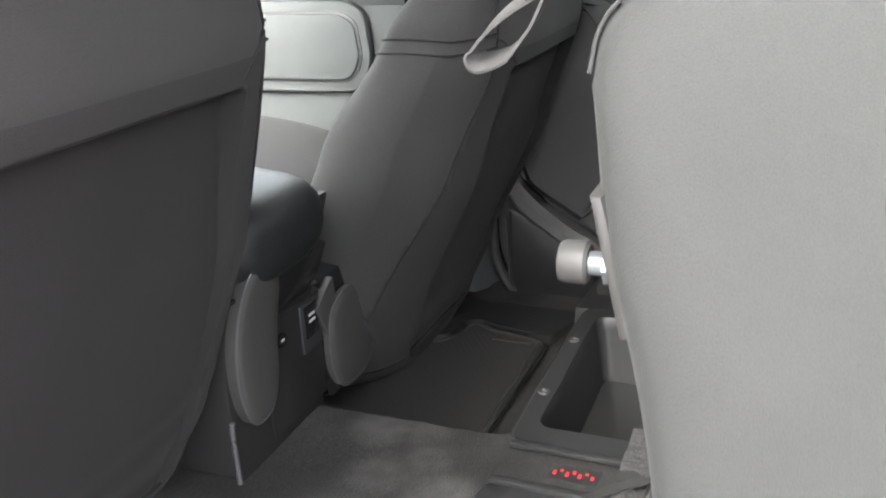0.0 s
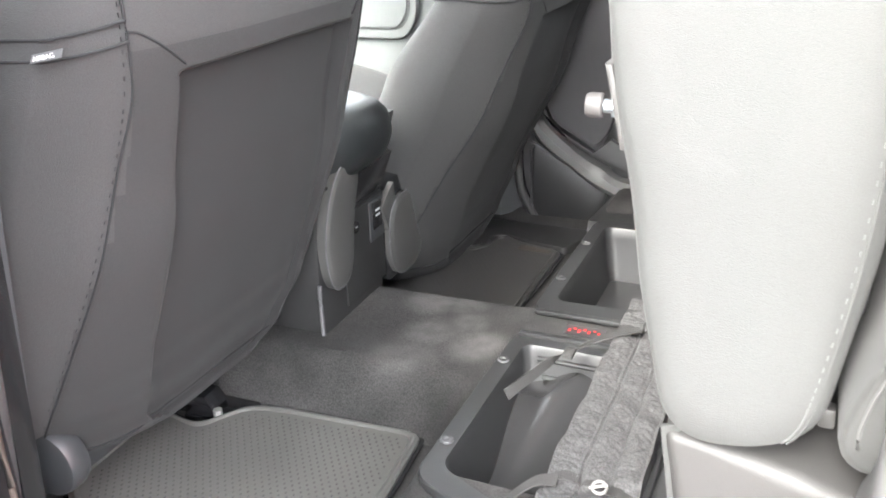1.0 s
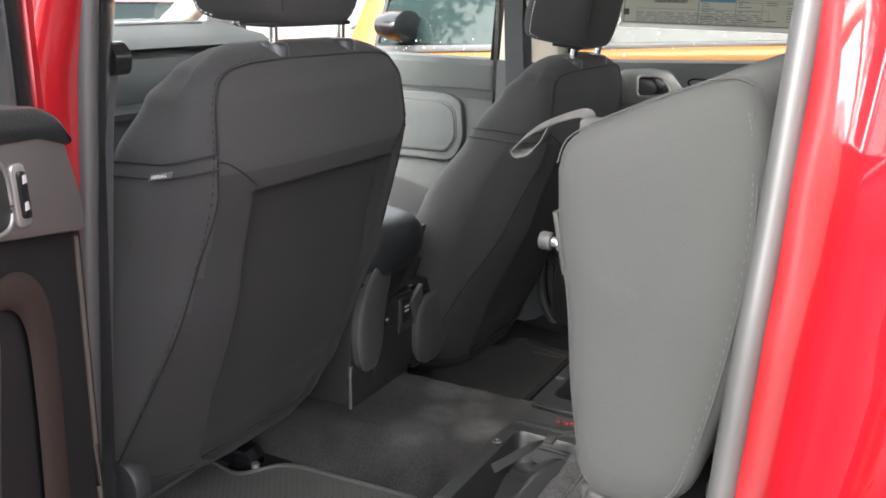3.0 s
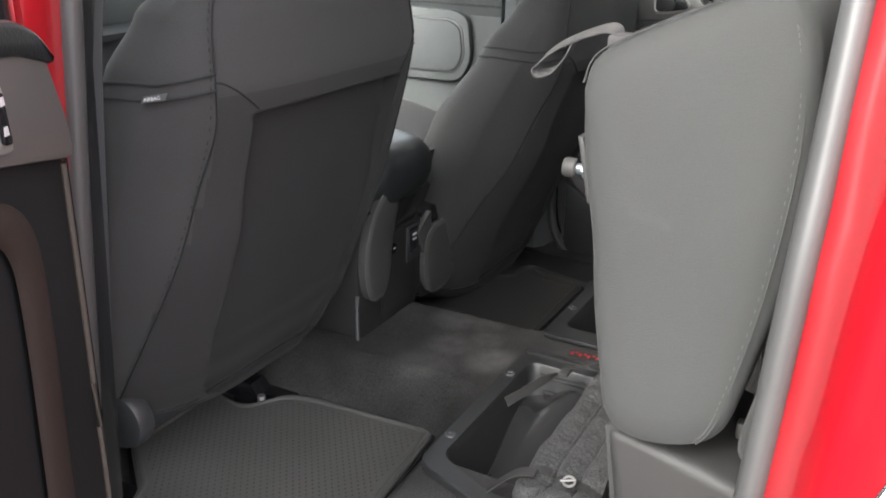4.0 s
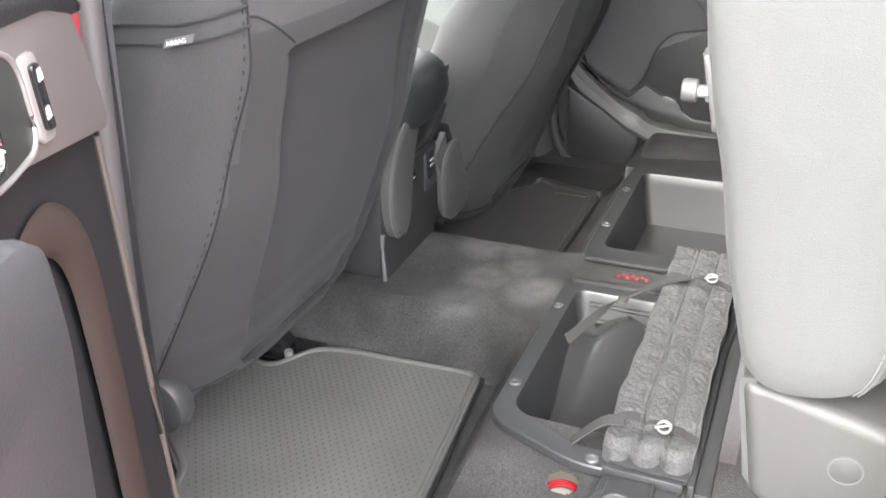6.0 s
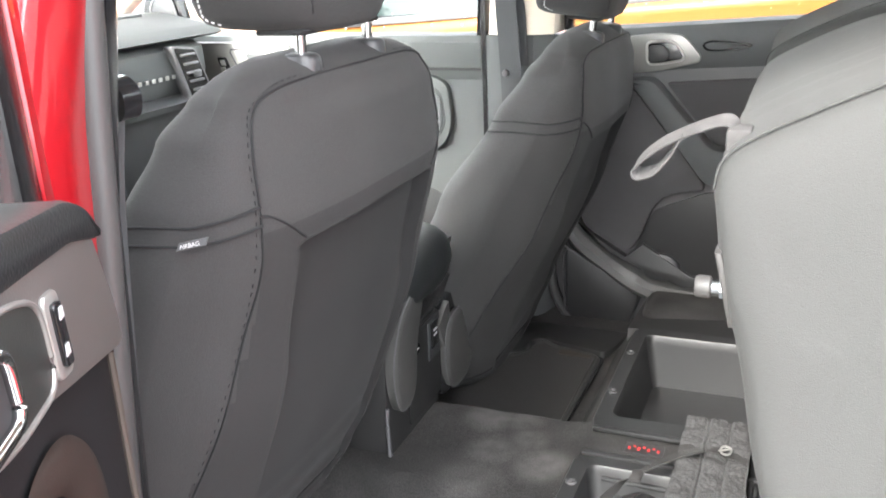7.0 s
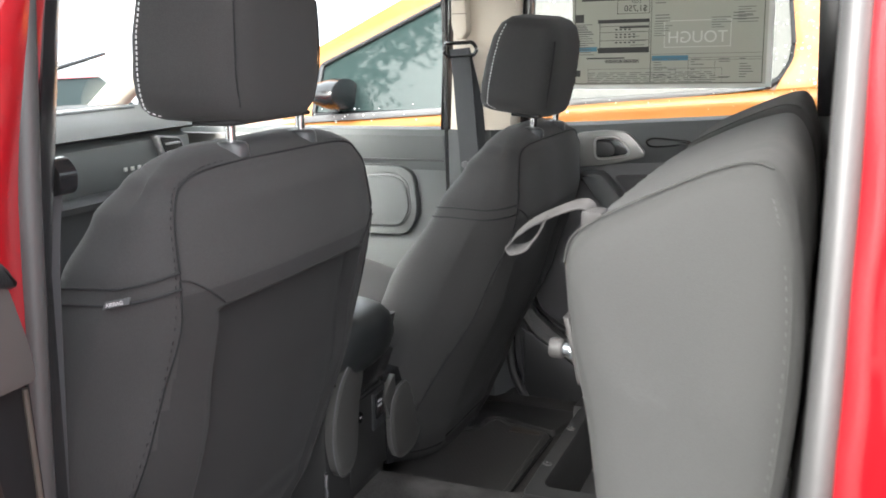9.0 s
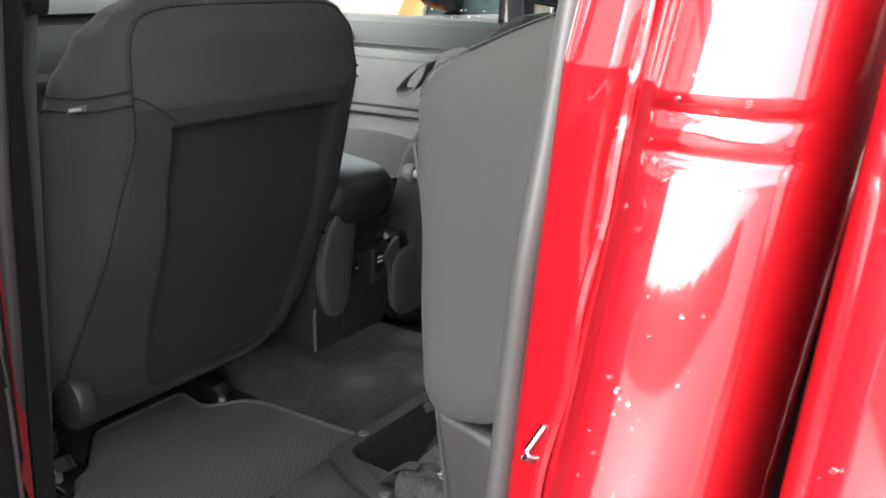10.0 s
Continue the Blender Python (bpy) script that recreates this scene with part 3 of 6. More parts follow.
def rounded(points, r, n=5):
    """A closed outline with its corners rounded."""
    out = []
    k = len(points)
    for i in range(k):
        p, a, b = Vector(points[i]), Vector(points[i - 1]), Vector(points[(i + 1) % k])
        u, w = (a - p), (b - p)
        d = min(r, u.length * 0.45, w.length * 0.45)
        s, e = p + u.normalized() * d, p + w.normalized() * d
        for j in range(n + 1):
            t = j / n
            out.append(tuple((1 - t) ** 2 * s + 2 * t * (1 - t) * p + t * t * e))
    return out


near_mat = mat_thing("floor_mat", rounded([(-0.100, -0.252), (-0.060, -0.690), (-0.300, -0.712), (-0.335, -0.690), (-0.348, -0.655), (-0.385, -0.640), (-0.40, -0.60), (-0.50, -0.52), (-0.50, -0.33), (-0.42, -0.345), (-0.375, -0.275), (-0.33, -0.262)], 0.022), 0.002,
                     "black rubber rear floor mat with moulded studs", (-0.48, -0.07, -0.70, -0.26), [(-0.24, -0.075, -0.69, -0.615)])
bm = bmesh.new()
for x0, x1, y0, y1 in [(-0.245, -0.09, -0.618, -0.616), (-0.245, -0.09, -0.683, -0.681)]:
    for v in bmesh.ops.create_cube(bm, size=1.0)["verts"]:
        v.co = Vector((x0 + (v.co.x + 0.5) * (x1 - x0), y0 + (v.co.y + 0.5) * (y1 - y0), 0.007 + v.co.z * 0.002))
part("label_frame", bm, RUBBER, near_mat)
rnd = random.Random(3)
bm = bmesh.new()
for row, y in enumerate((-0.645, -0.652, -0.659, -0.666)):
    x = -0.186
    while x < (-0.075, -0.085, -0.125, -0.14)[row]:
        w = rnd.uniform(0.003, 0.009)
        for v in bmesh.ops.create_cube(bm, size=1.0)["verts"]:
            v.co = Vector((x + (v.co.x + 0.5) * w, y + v.co.y * 0.0034, 0.0075 + v.co.z * 0.0015))
        x += w + rnd.choice((0.0015, 0.0015, 0.005))
part("moulded_print", bm, DARK_AND_SHADE_RUBBER, near_mat, "unreadable moulded marks")["kind"] = "stuff"
bm = loft([[(-0.228 + 0.013 * k * math.cos(a), -0.652 + 0.011 * k * math.sin(a), 0.0075) for a in [2 * math.pi * i / 20 for i in range(20)]] for k in (1.0, 0.86)], cap=False)
part("moulded_badge", bm, DARK_AND_SHADE_RUBBER, near_mat)
bm = bmesh.new()
for k in range(5):
    for v in bmesh.ops.create_cube(bm, size=1.0)["verts"]:
        v.co = Vector((-0.205 + v.co.x * 0.014, -0.643 - 0.0035 * k + v.co.y * 0.0018, 0.0077 + v.co.z * 0.0015))
part("moulded_badge", bm, DARK_AND_SHADE_RUBBER, near_mat)
# same rubber as the near mat, the far floor's shade put into its colour
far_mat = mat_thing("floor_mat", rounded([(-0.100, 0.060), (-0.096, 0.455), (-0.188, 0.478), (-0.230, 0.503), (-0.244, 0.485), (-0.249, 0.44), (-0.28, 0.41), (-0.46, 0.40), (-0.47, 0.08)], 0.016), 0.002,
                    "black rubber rear floor mat beyond the tunnel, darkened for shade", (-0.44, -0.12, 0.08, 0.46), [], DARK_AND_SHADE_RUBBER, 0.0004)
part("label_frame", box((-0.185, 0.44, 0.0055), (-0.115, 0.465, 0.0085), 0.001, 1), BROWN, far_mat, "dull brown label frame")
ring = [(-0.335 + 0.04 * math.cos(a), -0.675 + 0.045 * math.sin(a)) for a in [2 * math.pi * i / 24 for i in range(24)]]
tagged(part("floor_grommet", prism(ring, 2, -0.012, 0.002, 0.004), BLACK), "black plastic grommet in the carpet", "grommet")
for gx, gy in ((0.224, -0.61),):
    tagged(part("carpet_plug", disc((gx, gy, floor_height(gx, gy) + 0.001), 2, 0.011, -0.004, 0.002, 20, 0.001), DARK_AND_SHADE_RUBBER), "round dark plug in the carpet", "plug")

# ---- storage trays under the rear seat ----
def tray(name, outer, opening, depth, label, slope):
    """A moulded plastic bin: a rim at the top, walls that lean inward, and a floor."""
    t = thing(name, label, "storage bin", "under-seat bins")
    z = 0.106
    rim = rounded(outer, 0.03, 6)
    hole = rounded(opening, 0.02, 6)
    def ring(points, zz, k=0.0):
        mx = sum(p[0] for p in points) / len(points)
        my = sum(p[1] for p in points) / len(points)
        return [(x + (mx - x) * k, y + (my - y) * k, zz) for x, y in points]
    bm = loft([ring(rim, z - 0.012), ring(rim, z - 0.002), ring(rim, z, 0.01), ring(hole, z, -0.012), ring(hole, z - 0.003), ring(hole, z - 0.02, 0.015), ring(hole, z - depth * 0.6, slope * 0.55), ring(hole, z - depth + 0.006, slope), ring(hole, z - depth, slope + 0.06)], cap=False)
    bm.verts.ensure_lookup_table()
    n = len(rim)
    bm.faces.new([bm.verts[8 * n + k] for k in range(n)])
    part("bin", bm, TRAY, t)
    return t


near_tray = tray("storage_bin", [(-0.012, -0.462), (0.118, -0.512), (0.235, -0.500), (0.26, -0.088), (-0.012, -0.088)], [(0.014, -0.432), (0.108, -0.478), (0.225, -0.470), (0.245, -0.120), (0.014, -0.120)], 0.13, "dark plastic storage bin with a moulded rim", 0.22)
far_tray = tray("storage_bin", [(-0.012, -0.006), (0.31, -0.006), (0.31, 0.412), (-0.012, 0.412)], [(0.016, 0.040), (0.295, 0.040), (0.295, 0.378), (0.016, 0.378)], 0.12, "dark plastic storage bin beyond the divider", 0.16)
# ribs and a moulded hump inside the near bin
def hump(u, v):
    x, y = 0.02 + 0.22 * u, -0.44 + 0.31 * v
    shelf = 0.080 * step(-0.34, -0.15, y - 0.4 * (x - 0.06)) * (0.85 + 0.15 * math.cos(18 * (x - 0.09)))
    ridge = 0.034 * math.exp(-((x - 0.062 - 0.22 * (y + 0.30)) / 0.034) ** 2) * step(-0.45, -0.33, y)
    return Vector((x, y, -0.008 + 0.85 * shelf + 0.6 * ridge))
part("bin_hump", sheet(hump, 44, 60), TRAY_GLOSS, near_tray, "glossy moulded hump")
for x0, x1, y, z in [(0.035, 0.25, -0.123, 0.088), (0.045, 0.17, -0.133, 0.065)]:
    part("rib", tube([(x0, y, z), (x1, y - 0.004, z)], 0.004, 8), TRAY, near_tray)
for y in (-0.09, -0.012):
    part("rib", box((-0.004, y - 0.006, 0.104), (0.27, y + 0.006, 0.111), 0.002), TRAY, near_tray if y < -0.05 else far_tray)
part("step", box((0.03, 0.065, -0.006), (0.27, 0.36, 0.006), 0.005), TRAY, far_tray)
part("rib", tube([(0.03, 0.052, 0.012), (0.16, 0.05, 0.012), (0.28, 0.058, 0.006)], 0.003, 8), TRAY_GLOSS, far_tray)
for holder, spots in ((near_tray, [(0.0, -0.384), (0.0, -0.175), (0.133, -0.497)]), (far_tray, [(0.0, 0.122), (0.0, 0.286)])):
    for x, y in spots:
        part("rivet", loft([[(x + r * math.cos(2 * math.pi * k / 20), y + r * math.sin(2 * math.pi * k / 20), z) for k in range(20)] for z, r in ((0.104, 0.0085), (0.1075, 0.0085), (0.109, 0.007), (0.1085, 0.004), (0.107, 0.0035))]), RIVET, holder, "round plastic push rivet")
tagged(part("divider", sheet(lambda u, v: Vector((-0.005 + 0.29 * u, -0.086 + 0.078 * v, 0.098 + 0.004 * math.sin(math.pi * v))), 20, 8, 0.02), CARPET), "grey carpet strip between the bins", "divider", kind="structure")
label_ob = thing("warning_label", "small red warning label on the divider", "label")
part("label_base", box((0.055, -0.062, 0.1020), (0.115, -0.030, 0.1028)), TRAY, label_ob)
bm = bmesh.new()
for k in range(7):
    w = (0.010, 0.006, 0.012, 0.007, 0.011, 0.005, 0.009)[k]
    for v in bmesh.ops.create_cube(bm, size=1.0)["verts"]:
        v.co = Vector((0.062 + 0.0075 * k + v.co.x * 0.0040, -0.046 + (0.003 if k % 2 else -0.003) + v.co.y * w * 0.7, 0.1036 + v.co.z * 0.0008))
part("red_mark", bm, RED_PRINT, label_ob, "red printed marks")

# jack bracket and slide rail beside the bin
bracket = thing("jack_bracket", "black steel jack bracket bolted to the floor", "bracket")
part("bracket_plate", prism(rounded([(0.150, -0.500), (0.146, -0.545), (0.128, -0.590), (0.133, -0.598), (0.194, -0.600), (0.232, -0.566), (0.240, -0.500)], 0.006, 3), 2, 0.090, 0.099, 0.002), TRAY, bracket)
part("bracket_pocket", prism(rounded([(0.158, -0.512), (0.156, -0.545), (0.152, -0.584), (0.190, -0.590), (0.204, -0.575), (0.206, -0.512)], 0.008, 3), 2, 0.099, 0.104, 0.002), TRAY, bracket)
part("bracket_rib", box((0.205, -0.59, 0.099), (0.211, -0.515, 0.108), 0.002), TRAY, bracket)
part("bracket_rib", box((0.148, -0.512, 0.099), (0.240, -0.503, 0.112), 0.002), TRAY, bracket)
part("washer", loft([[(0.176 + r * math.cos(2 * math.pi * k / 28), -0.562 + r * math.sin(2 * math.pi * k / 28), z) for k in range(28)] for z, r in ((0.104, 0.019), (0.107, 0.019), (0.108, 0.016), (0.105, 0.011))]), RIVET, bracket, "dark steel washer")
part("bolt", tube([(0.176, -0.562, 0.104), (0.176, -0.562, 0.112), (0.176, -0.562, 0.113)], 0.008, 6), RIVET, bracket, "dark hexagon bolt")
part("slide_rail", box((0.244, -0.507, 0.088), (0.252, 0.03, 0.110), 0.002), TRAY, bracket)
part("slide_rail", box((0.252, -0.507, 0.088), (0.270, 0.03, 0.100), 0.002), TRAY, bracket)
part("slide_rail", box((0.152, -0.502, 0.104), (0.244, -0.10, 0.112), 0.002), TRAY, bracket)

# felt tool roll, tied with webbing
roll = thing("tool_roll", "speckled grey felt tool roll tied with straps", "tool roll")
def roll_edge(v):
    """Left and right edge of the roll at its length v (0 near, 1 far)."""
    y = -0.492 + 0.522 * v
    left = 0.143 - 0.002 * v + 0.004 * noise.noise(Vector((v * 8, 0, 0)))
    right = 0.246 - 0.004 * v + 0.004 * noise.noise(Vector((v * 8, 5, 0)))
    return left, right, y
def felt(u, v):
    left, right, y = roll_edge(v)
    x = left + (right - left) * u
    folds = 0.8 * abs(math.sin(math.pi * (3 * u + 0.08))) ** 0.4 + 0.1
    end = step(0, 0.02, v) * step(0, 0.02, 1 - v)
    nip = 1 - 0.28 * math.exp(-((v - 0.085) / 0.03) ** 2) - 0.28 * math.exp(-((v - 0.79) / 0.03) ** 2)
    z = 0.112 + (0.020 + 0.007 * folds) * nip * (0.55 + 0.45 * end) - 0.004 * (math.exp(-((u - 0.36) / 0.018) ** 2) + math.exp(-((u - 0.68) / 0.018) ** 2)) + 0.0035 * noise.noise(Vector((x * 40, y * 40, 0))) + 0.0016 * noise.noise(Vector((x * 170, y * 170, 3)))
    return Vector((x, y - (0.016 * abs(math.sin(math.pi * (3 * u + 0.08))) ** 0.6 - 0.010) * (1 - step(0, 0.10, v)), z))
part("felt", sheet(felt, 60, 260, 0.03), FOAM, roll)
def strap_on(v, wide, name="strap"):
    line = [felt(k / 30, v) + Vector((0, 0.012 * math.sin(4 * k / 30), 0.0035)) for k in range(31)]
    bm = bmesh.new()
    rows = [[bm.verts.new(p + Vector((0, s * wide / 2, dz))) for s, dz in ((-1, 0), (1, 0), (1, 0.0015), (-1, 0.0015))] for p in line]
    for a, b in zip(rows, rows[1:]):
        for k in range(4):
            bm.faces.new((a[k], a[(k + 1) % 4], b[(k + 1) % 4], b[k]))
    return part(name, bm, WEBBING, roll, "dark woven webbing strap")
strap_on(0.085, 0.016)
strap_on(0.79, 0.018)
def ribbon(points, wide, across):
    line = smooth_line(points, 8)
    side = Vector(across).normalized()
    bm = bmesh.new()
    rows = []
    for i, p in enumerate(line):
        way = (line[min(i + 1, len(line) - 1)] - line[max(i - 1, 0)]).normalized()
        s = (side - way * side.dot(way)).normalized()
        n_ = way.cross(s).normalized() * 0.0008
        rows.append([bm.verts.new(p + s * wide / 2 + n_), bm.verts.new(p - s * wide / 2 + n_), bm.verts.new(p - s * wide / 2 - n_), bm.verts.new(p + s * wide / 2 - n_)])
    for a, b in zip(rows, rows[1:]):
        for k in range(4):
            bm.faces.new((a[k], a[(k + 1) % 4], b[(k + 1) % 4], b[k]))
    bm.faces.new(rows[0])
    bm.faces.new(rows[-1])
    return bm
part("strap_end", ribbon([(0.175, -0.085, 0.142), (0.142, -0.113, 0.141), (0.110, -0.150, 0.138), (0.080, -0.190, 0.132), (0.052, -0.250, 0.122), (0.040, -0.278, 0.118)], 0.015, (0.5, 1, 0)), WEBBING, roll, "loose strap end")
part("strap_slide", box((0.088, -0.192, 0.134), (0.104, -0.164, 0.141), 0.003), WEBBING, roll)
part("strap_end", ribbon([(0.16, -0.455, 0.140), (0.135, -0.458, 0.134), (0.105, -0.470, 0.108), (0.085, -0.478, 0.08)], 0.018, (0, 1, 0.1)), WEBBING, roll)
for bx, by in ((0.207, -0.460), (0.209, -0.086)):
    ring = []
    for k in range(29):
        u = 2 * math.pi * k / 28
        ring.append((bx + 0.0075 * math.cos(u), by + 0.0065 * math.sin(u), 0.147 + 0.003 * math.sin(u)))
    part("buckle", tube(ring, 0.0017, 8), DULL_SATIN, roll, "shiny steel buckle")
    part("buckle_tongue", tube([(bx - 0.010, by - 0.004, 0.147), (bx + 0.008, by + 0.003, 0.150)], 0.0016, 8), DULL_SATIN, roll)

# ---- rear seat ----
PROFILE = smooth_line([(0.210, 0.655, 0), (0.222, 0.690, 0), (0.290, 0.727, 0), (0.366, 0.757, 0), (0.400, 0.754, 0), (0.421, 0.705, 0), (0.432, 0.62, 0), (0.426, 0.50, 0), (0.410, 0.40, 0), (0.396, 0.360, 0), (0.362, 0.340, 0), (0.315, 0.335, 0), (0.287, 0.351, 0), (0.272, 0.392, 0), (0.246, 0.50, 0), (0.222, 0.59, 0), (0.210, 0.655, 0)], 5)[:-1]


def slant(z):
    """How far the cushion's end leans inward at height z."""
    return 0.28 * (z - 0.35)



def cushion_ring(y, inset, keep=0.0):
    cx, cz = 0.33, 0.54
    out = []
    for p in PROFILE:
        d = Vector((cx - p.x, cz - p.y))
        k = min(0.9, inset / d.length)
        w = 0.003 * noise.noise(Vector((p.x * 12, y * 6, p.y * 12)))
        out.append(Vector((p.x + d.x * k + w, y + slant(p.y + d.y * k) * keep, p.y + d.y * k + w)))
    return out


def rear_cushion(y0, y1, label):
    c = thing("rear_seat_cushion", label, "car seat", "rear seat cushions")
    rows = [(0.0, 0.09), (-0.003, 0.06), (-0.002, 0.035), (0.0, 0.016), (0.006, 0.006), (0.016, 0.001), (0.03, 0.0)]
    rings = [cushion_ring(y0 + a, i, 1.0) for a, i in rows]
    n = 16
    rings += [cushion_ring(y0 + 0.03 + (y1 - y0 - 0.06) * k / n, 0.002 * math.sin(3 * k), 1 - k / n) for k in range(1, n)]
    rings += [cushion_ring(y1 - a, i) for a, i in reversed(rows)]
    part("cushion_body", loft(rings), CUSHION, c)
    line = [Vector((p.x - 0.011, y0 + slant(p.y) + 0.0008, p.y - (0.010 if p.y > 0.73 else 0))) for p in PROFILE[22:47]]
    part("edge_seam", tube(line, 0.0011, 6), CUSHION, c, "sewn grey seam")
    bm = bmesh.new()
    for p, q in zip(line, line[1:]):
        for t in (0.2, 0.7):
            m = p.lerp(q, t) + Vector((-0.004, -0.0014, 0))
            way = (q - p).normalized()
            side = Vector((0, 1, 0)).cross(way)
            vs = [bm.verts.new(m + way * a * 0.0019 + side * b * 0.0005 + Vector((0, d, 0))) for d in (-0.0005, 0.0005) for a, b in ((-1, -1), (1, -1), (1, 1), (-1, 1))]
            bm.faces.new(vs[:4])
            for k in range(4):
                bm.faces.new((vs[k], vs[(k + 1) % 4], vs[4 + (k + 1) % 4], vs[4 + k]))
    part("edge_stitching", bm, GREY_THREAD, c, "pale stitching")
    top = [Vector((x, y0 + slant(z) + 0.011, z + 0.0005)) for x, z in ((0.2105, 0.660), (0.2225, 0.691), (0.290, 0.7275), (0.366, 0.7575), (0.398, 0.753))]
    part("top_seam", tube(smooth_line(top, 6), 0.0010, 6), CUSHION, c)
    return c


near_cushion = rear_cushion(-0.630, 0.085, "grey cloth rear seat cushion folded up on edge")
rear_cushion(0.095, 0.60, "grey cloth rear cushion folded up beyond the split")
part("base_plate", prism([(0.236, 0.545), (0.225, 0.60), (0.222, 0.612), (0.2165, 0.612), (0.219, 0.60), (0.231, 0.545)], 1, -0.556, -0.53, 0.002), FOOT, near_cushion, "dark steel base plate")
foot = part("rubber_foot", loft([[(x, -0.545 + r * math.cos(2 * math.pi * k / 24), 0.577 + r * math.sin(2 * math.pi * k / 24)) for k in range(24)] for x, r in ((0.215, 0.0085), (0.2135, 0.0100), (0.204, 0.0100), (0.2015, 0.0090), (0.201, 0.006))]), FOOT, near_cushion, "pale grey rubber foot")
part("foot_stem", tube([(0.246, -0.545, 0.577), (0.214, -0.545, 0.577)], 0.0055, 14), STEEL, near_cushion, "steel stem")
part("foot_nut", tube([(0.228, -0.545, 0.577), (0.222, -0.545, 0.577)], 0.009, 6), STEEL, near_cushion)
def loop_strap(at, parent):
    line = smooth_line([(0.064, 0, -0.016), (0.060, 0, 0.000), (0.050, 0, 0.004), (0.028, 0, -0.003), (0.0, 0, -0.0165), (-0.018, 0, -0.030), (-0.027, 0, -0.041), (-0.028, 0, -0.0465), (-0.0235, 0.001, -0.0495), (-0.010, 0.002, -0.045), (0.0, 0.003, -0.034), (0.007, 0.003, -0.024), (0.015, 0.001, -0.0085)], 3)
    pts = [Vector(at) + Vector(p) for p in line]
    return part("pull_strap", ribbon(pts, 0.019, (0.15, 1, 0.45)), STRAP, parent, "grey webbing pull loop")
loop_strap((0.160, -0.462, 0.702), near_cushion)
part("strap_root", box((0.214, -0.482, 0.676), (0.236, -0.450, 0.702), 0.004), STRAP, near_cushion)
part("plate_tab", prism([(0.284, 0.33), (0.30, 0.335), (0.315, 0.20), (0.300, 0.22)], 1, -0.600, -0.594, 0.002), CUSHION, near_cushion, "fabric tail of the cover")


def rear_backrest(y0, y1, label):
    b = thing("rear_bench", label, "car seat", "rear backrests")
    prof = smooth_line([(0.452, 0.335, 0), (0.432, 0.330, 0), (0.415, 0.348, 0), (0.420, 0.39, 0), (0.440, 0.45, 0), (0.465, 0.60, 0), (0.490, 0.75, 0), (0.505, 0.86, 0), (0.535, 0.905, 0), (0.58, 0.90, 0), (0.60, 0.85, 0), (0.575, 0.60, 0), (0.53, 0.38, 0), (0.50, 0.335, 0), (0.452, 0.335, 0)], 4)[:-1]
    rings = []
    for y, i in [(y0, 0.03), (y0 + 0.003, 0.012), (y0 + 0.012, 0.003), (y0 + 0.03, 0.0), ((y0 + y1) / 2, -0.006), (y1 - 0.03, 0.0), (y1 - 0.012, 0.003), (y1 - 0.003, 0.012), (y1, 0.03)]:
        ring = []
        for p in prof:
            d = Vector((0.505 - p.x, 0.60 - p.y))
            k = min(0.9, i / d.length)
            ring.append(Vector((p.x + d.x * k, y, p.y + d.y * k)))
        rings.append(ring)
    part("backrest_body", loft(rings), CUSHION, b)
    line = [Vector((p.x + 0.012, y0 - 0.0005, p.y + 0.012)) for p in prof[8:30]]
    part("edge_seam", tube(line, 0.0015, 6), SEAM_GREY, b)
    return b


rear_backrest(-0.625, 0.085, "grey cloth rear backrest behind the folded cushion")
rear_backrest(0.095, 0.625, "grey cloth rear backrest on the far side")
buckle_ob = thing("seat_belt_buckle", "black belt buckle with a red release button", "belt buckle")
part("buckle_body", box((0.400, -0.50, 0.405), (0.428, -0.47, 0.455), 0.005), PLASTIC, buckle_ob)
part("release_button", box((0.398, -0.496, 0.435), (0.4015, -0.474, 0.452), 0.001), RED_PRINT, buckle_ob, "red release button")
part("buckle_stalk", tube([(0.415, -0.485, 0.41), (0.43, -0.485, 0.33)], 0.008, 8), PLASTIC, buckle_ob)
hinge = thing("hinge_cover", "grey plastic cover over the rear seat hinge", "cover")
cover = [(0.286, 0.332), (0.330, 0.326), (0.390, 0.313), (0.452, 0.294), (0.448, 0.25), (0.425, 0.182), (0.345, 0.192), (0.307, 0.198), (0.297, 0.26)]
rings = []
for y, i in ((-0.606, 0.016), (-0.6055, 0.010), (-0.602, 0.004), (-0.594, 0.0), (-0.50, -0.003), (-0.42, 0.0)):
    ring = []
    for x, z in rounded(cover, 0.012, 4):
        d = Vector((0.37 - x, 0.255 - z))
        k = min(0.9, i / d.length)
        ring.append(Vector((x + d.x * k, y, z + d.y * k)))
    rings.append(ring)
part("cover_shell", loft(rings), GREY_PLASTIC, hinge)
part("cap_groove", loft([[(0.386 + r * math.cos(2 * math.pi * k / 32), -0.6060 - d, 0.2575 + r * math.sin(2 * math.pi * k / 32)) for k in range(32)] for r, d in ((0.0155, 0.0), (0.0148, 0.0006), (0.0142, 0.0))], cap=False), SEAM_GREY, hinge, "round cap joint")
part("screw_cap", disc((0.386, 0, 0.2575), 1, 0.0138, -0.6068, -0.604, 32, 0.0006), GREY_PLASTIC, hinge)
part("hinge_leg", box((0.37, -0.45, 0.06), (0.43, -0.39, 0.26), 0.006), BLACK, hinge, "black steel hinge leg")
part("hinge_block", box((0.402, -0.535, 0.315), (0.416, -0.520, 0.334), 0.003), CHEEK, hinge, "grey hinge block")

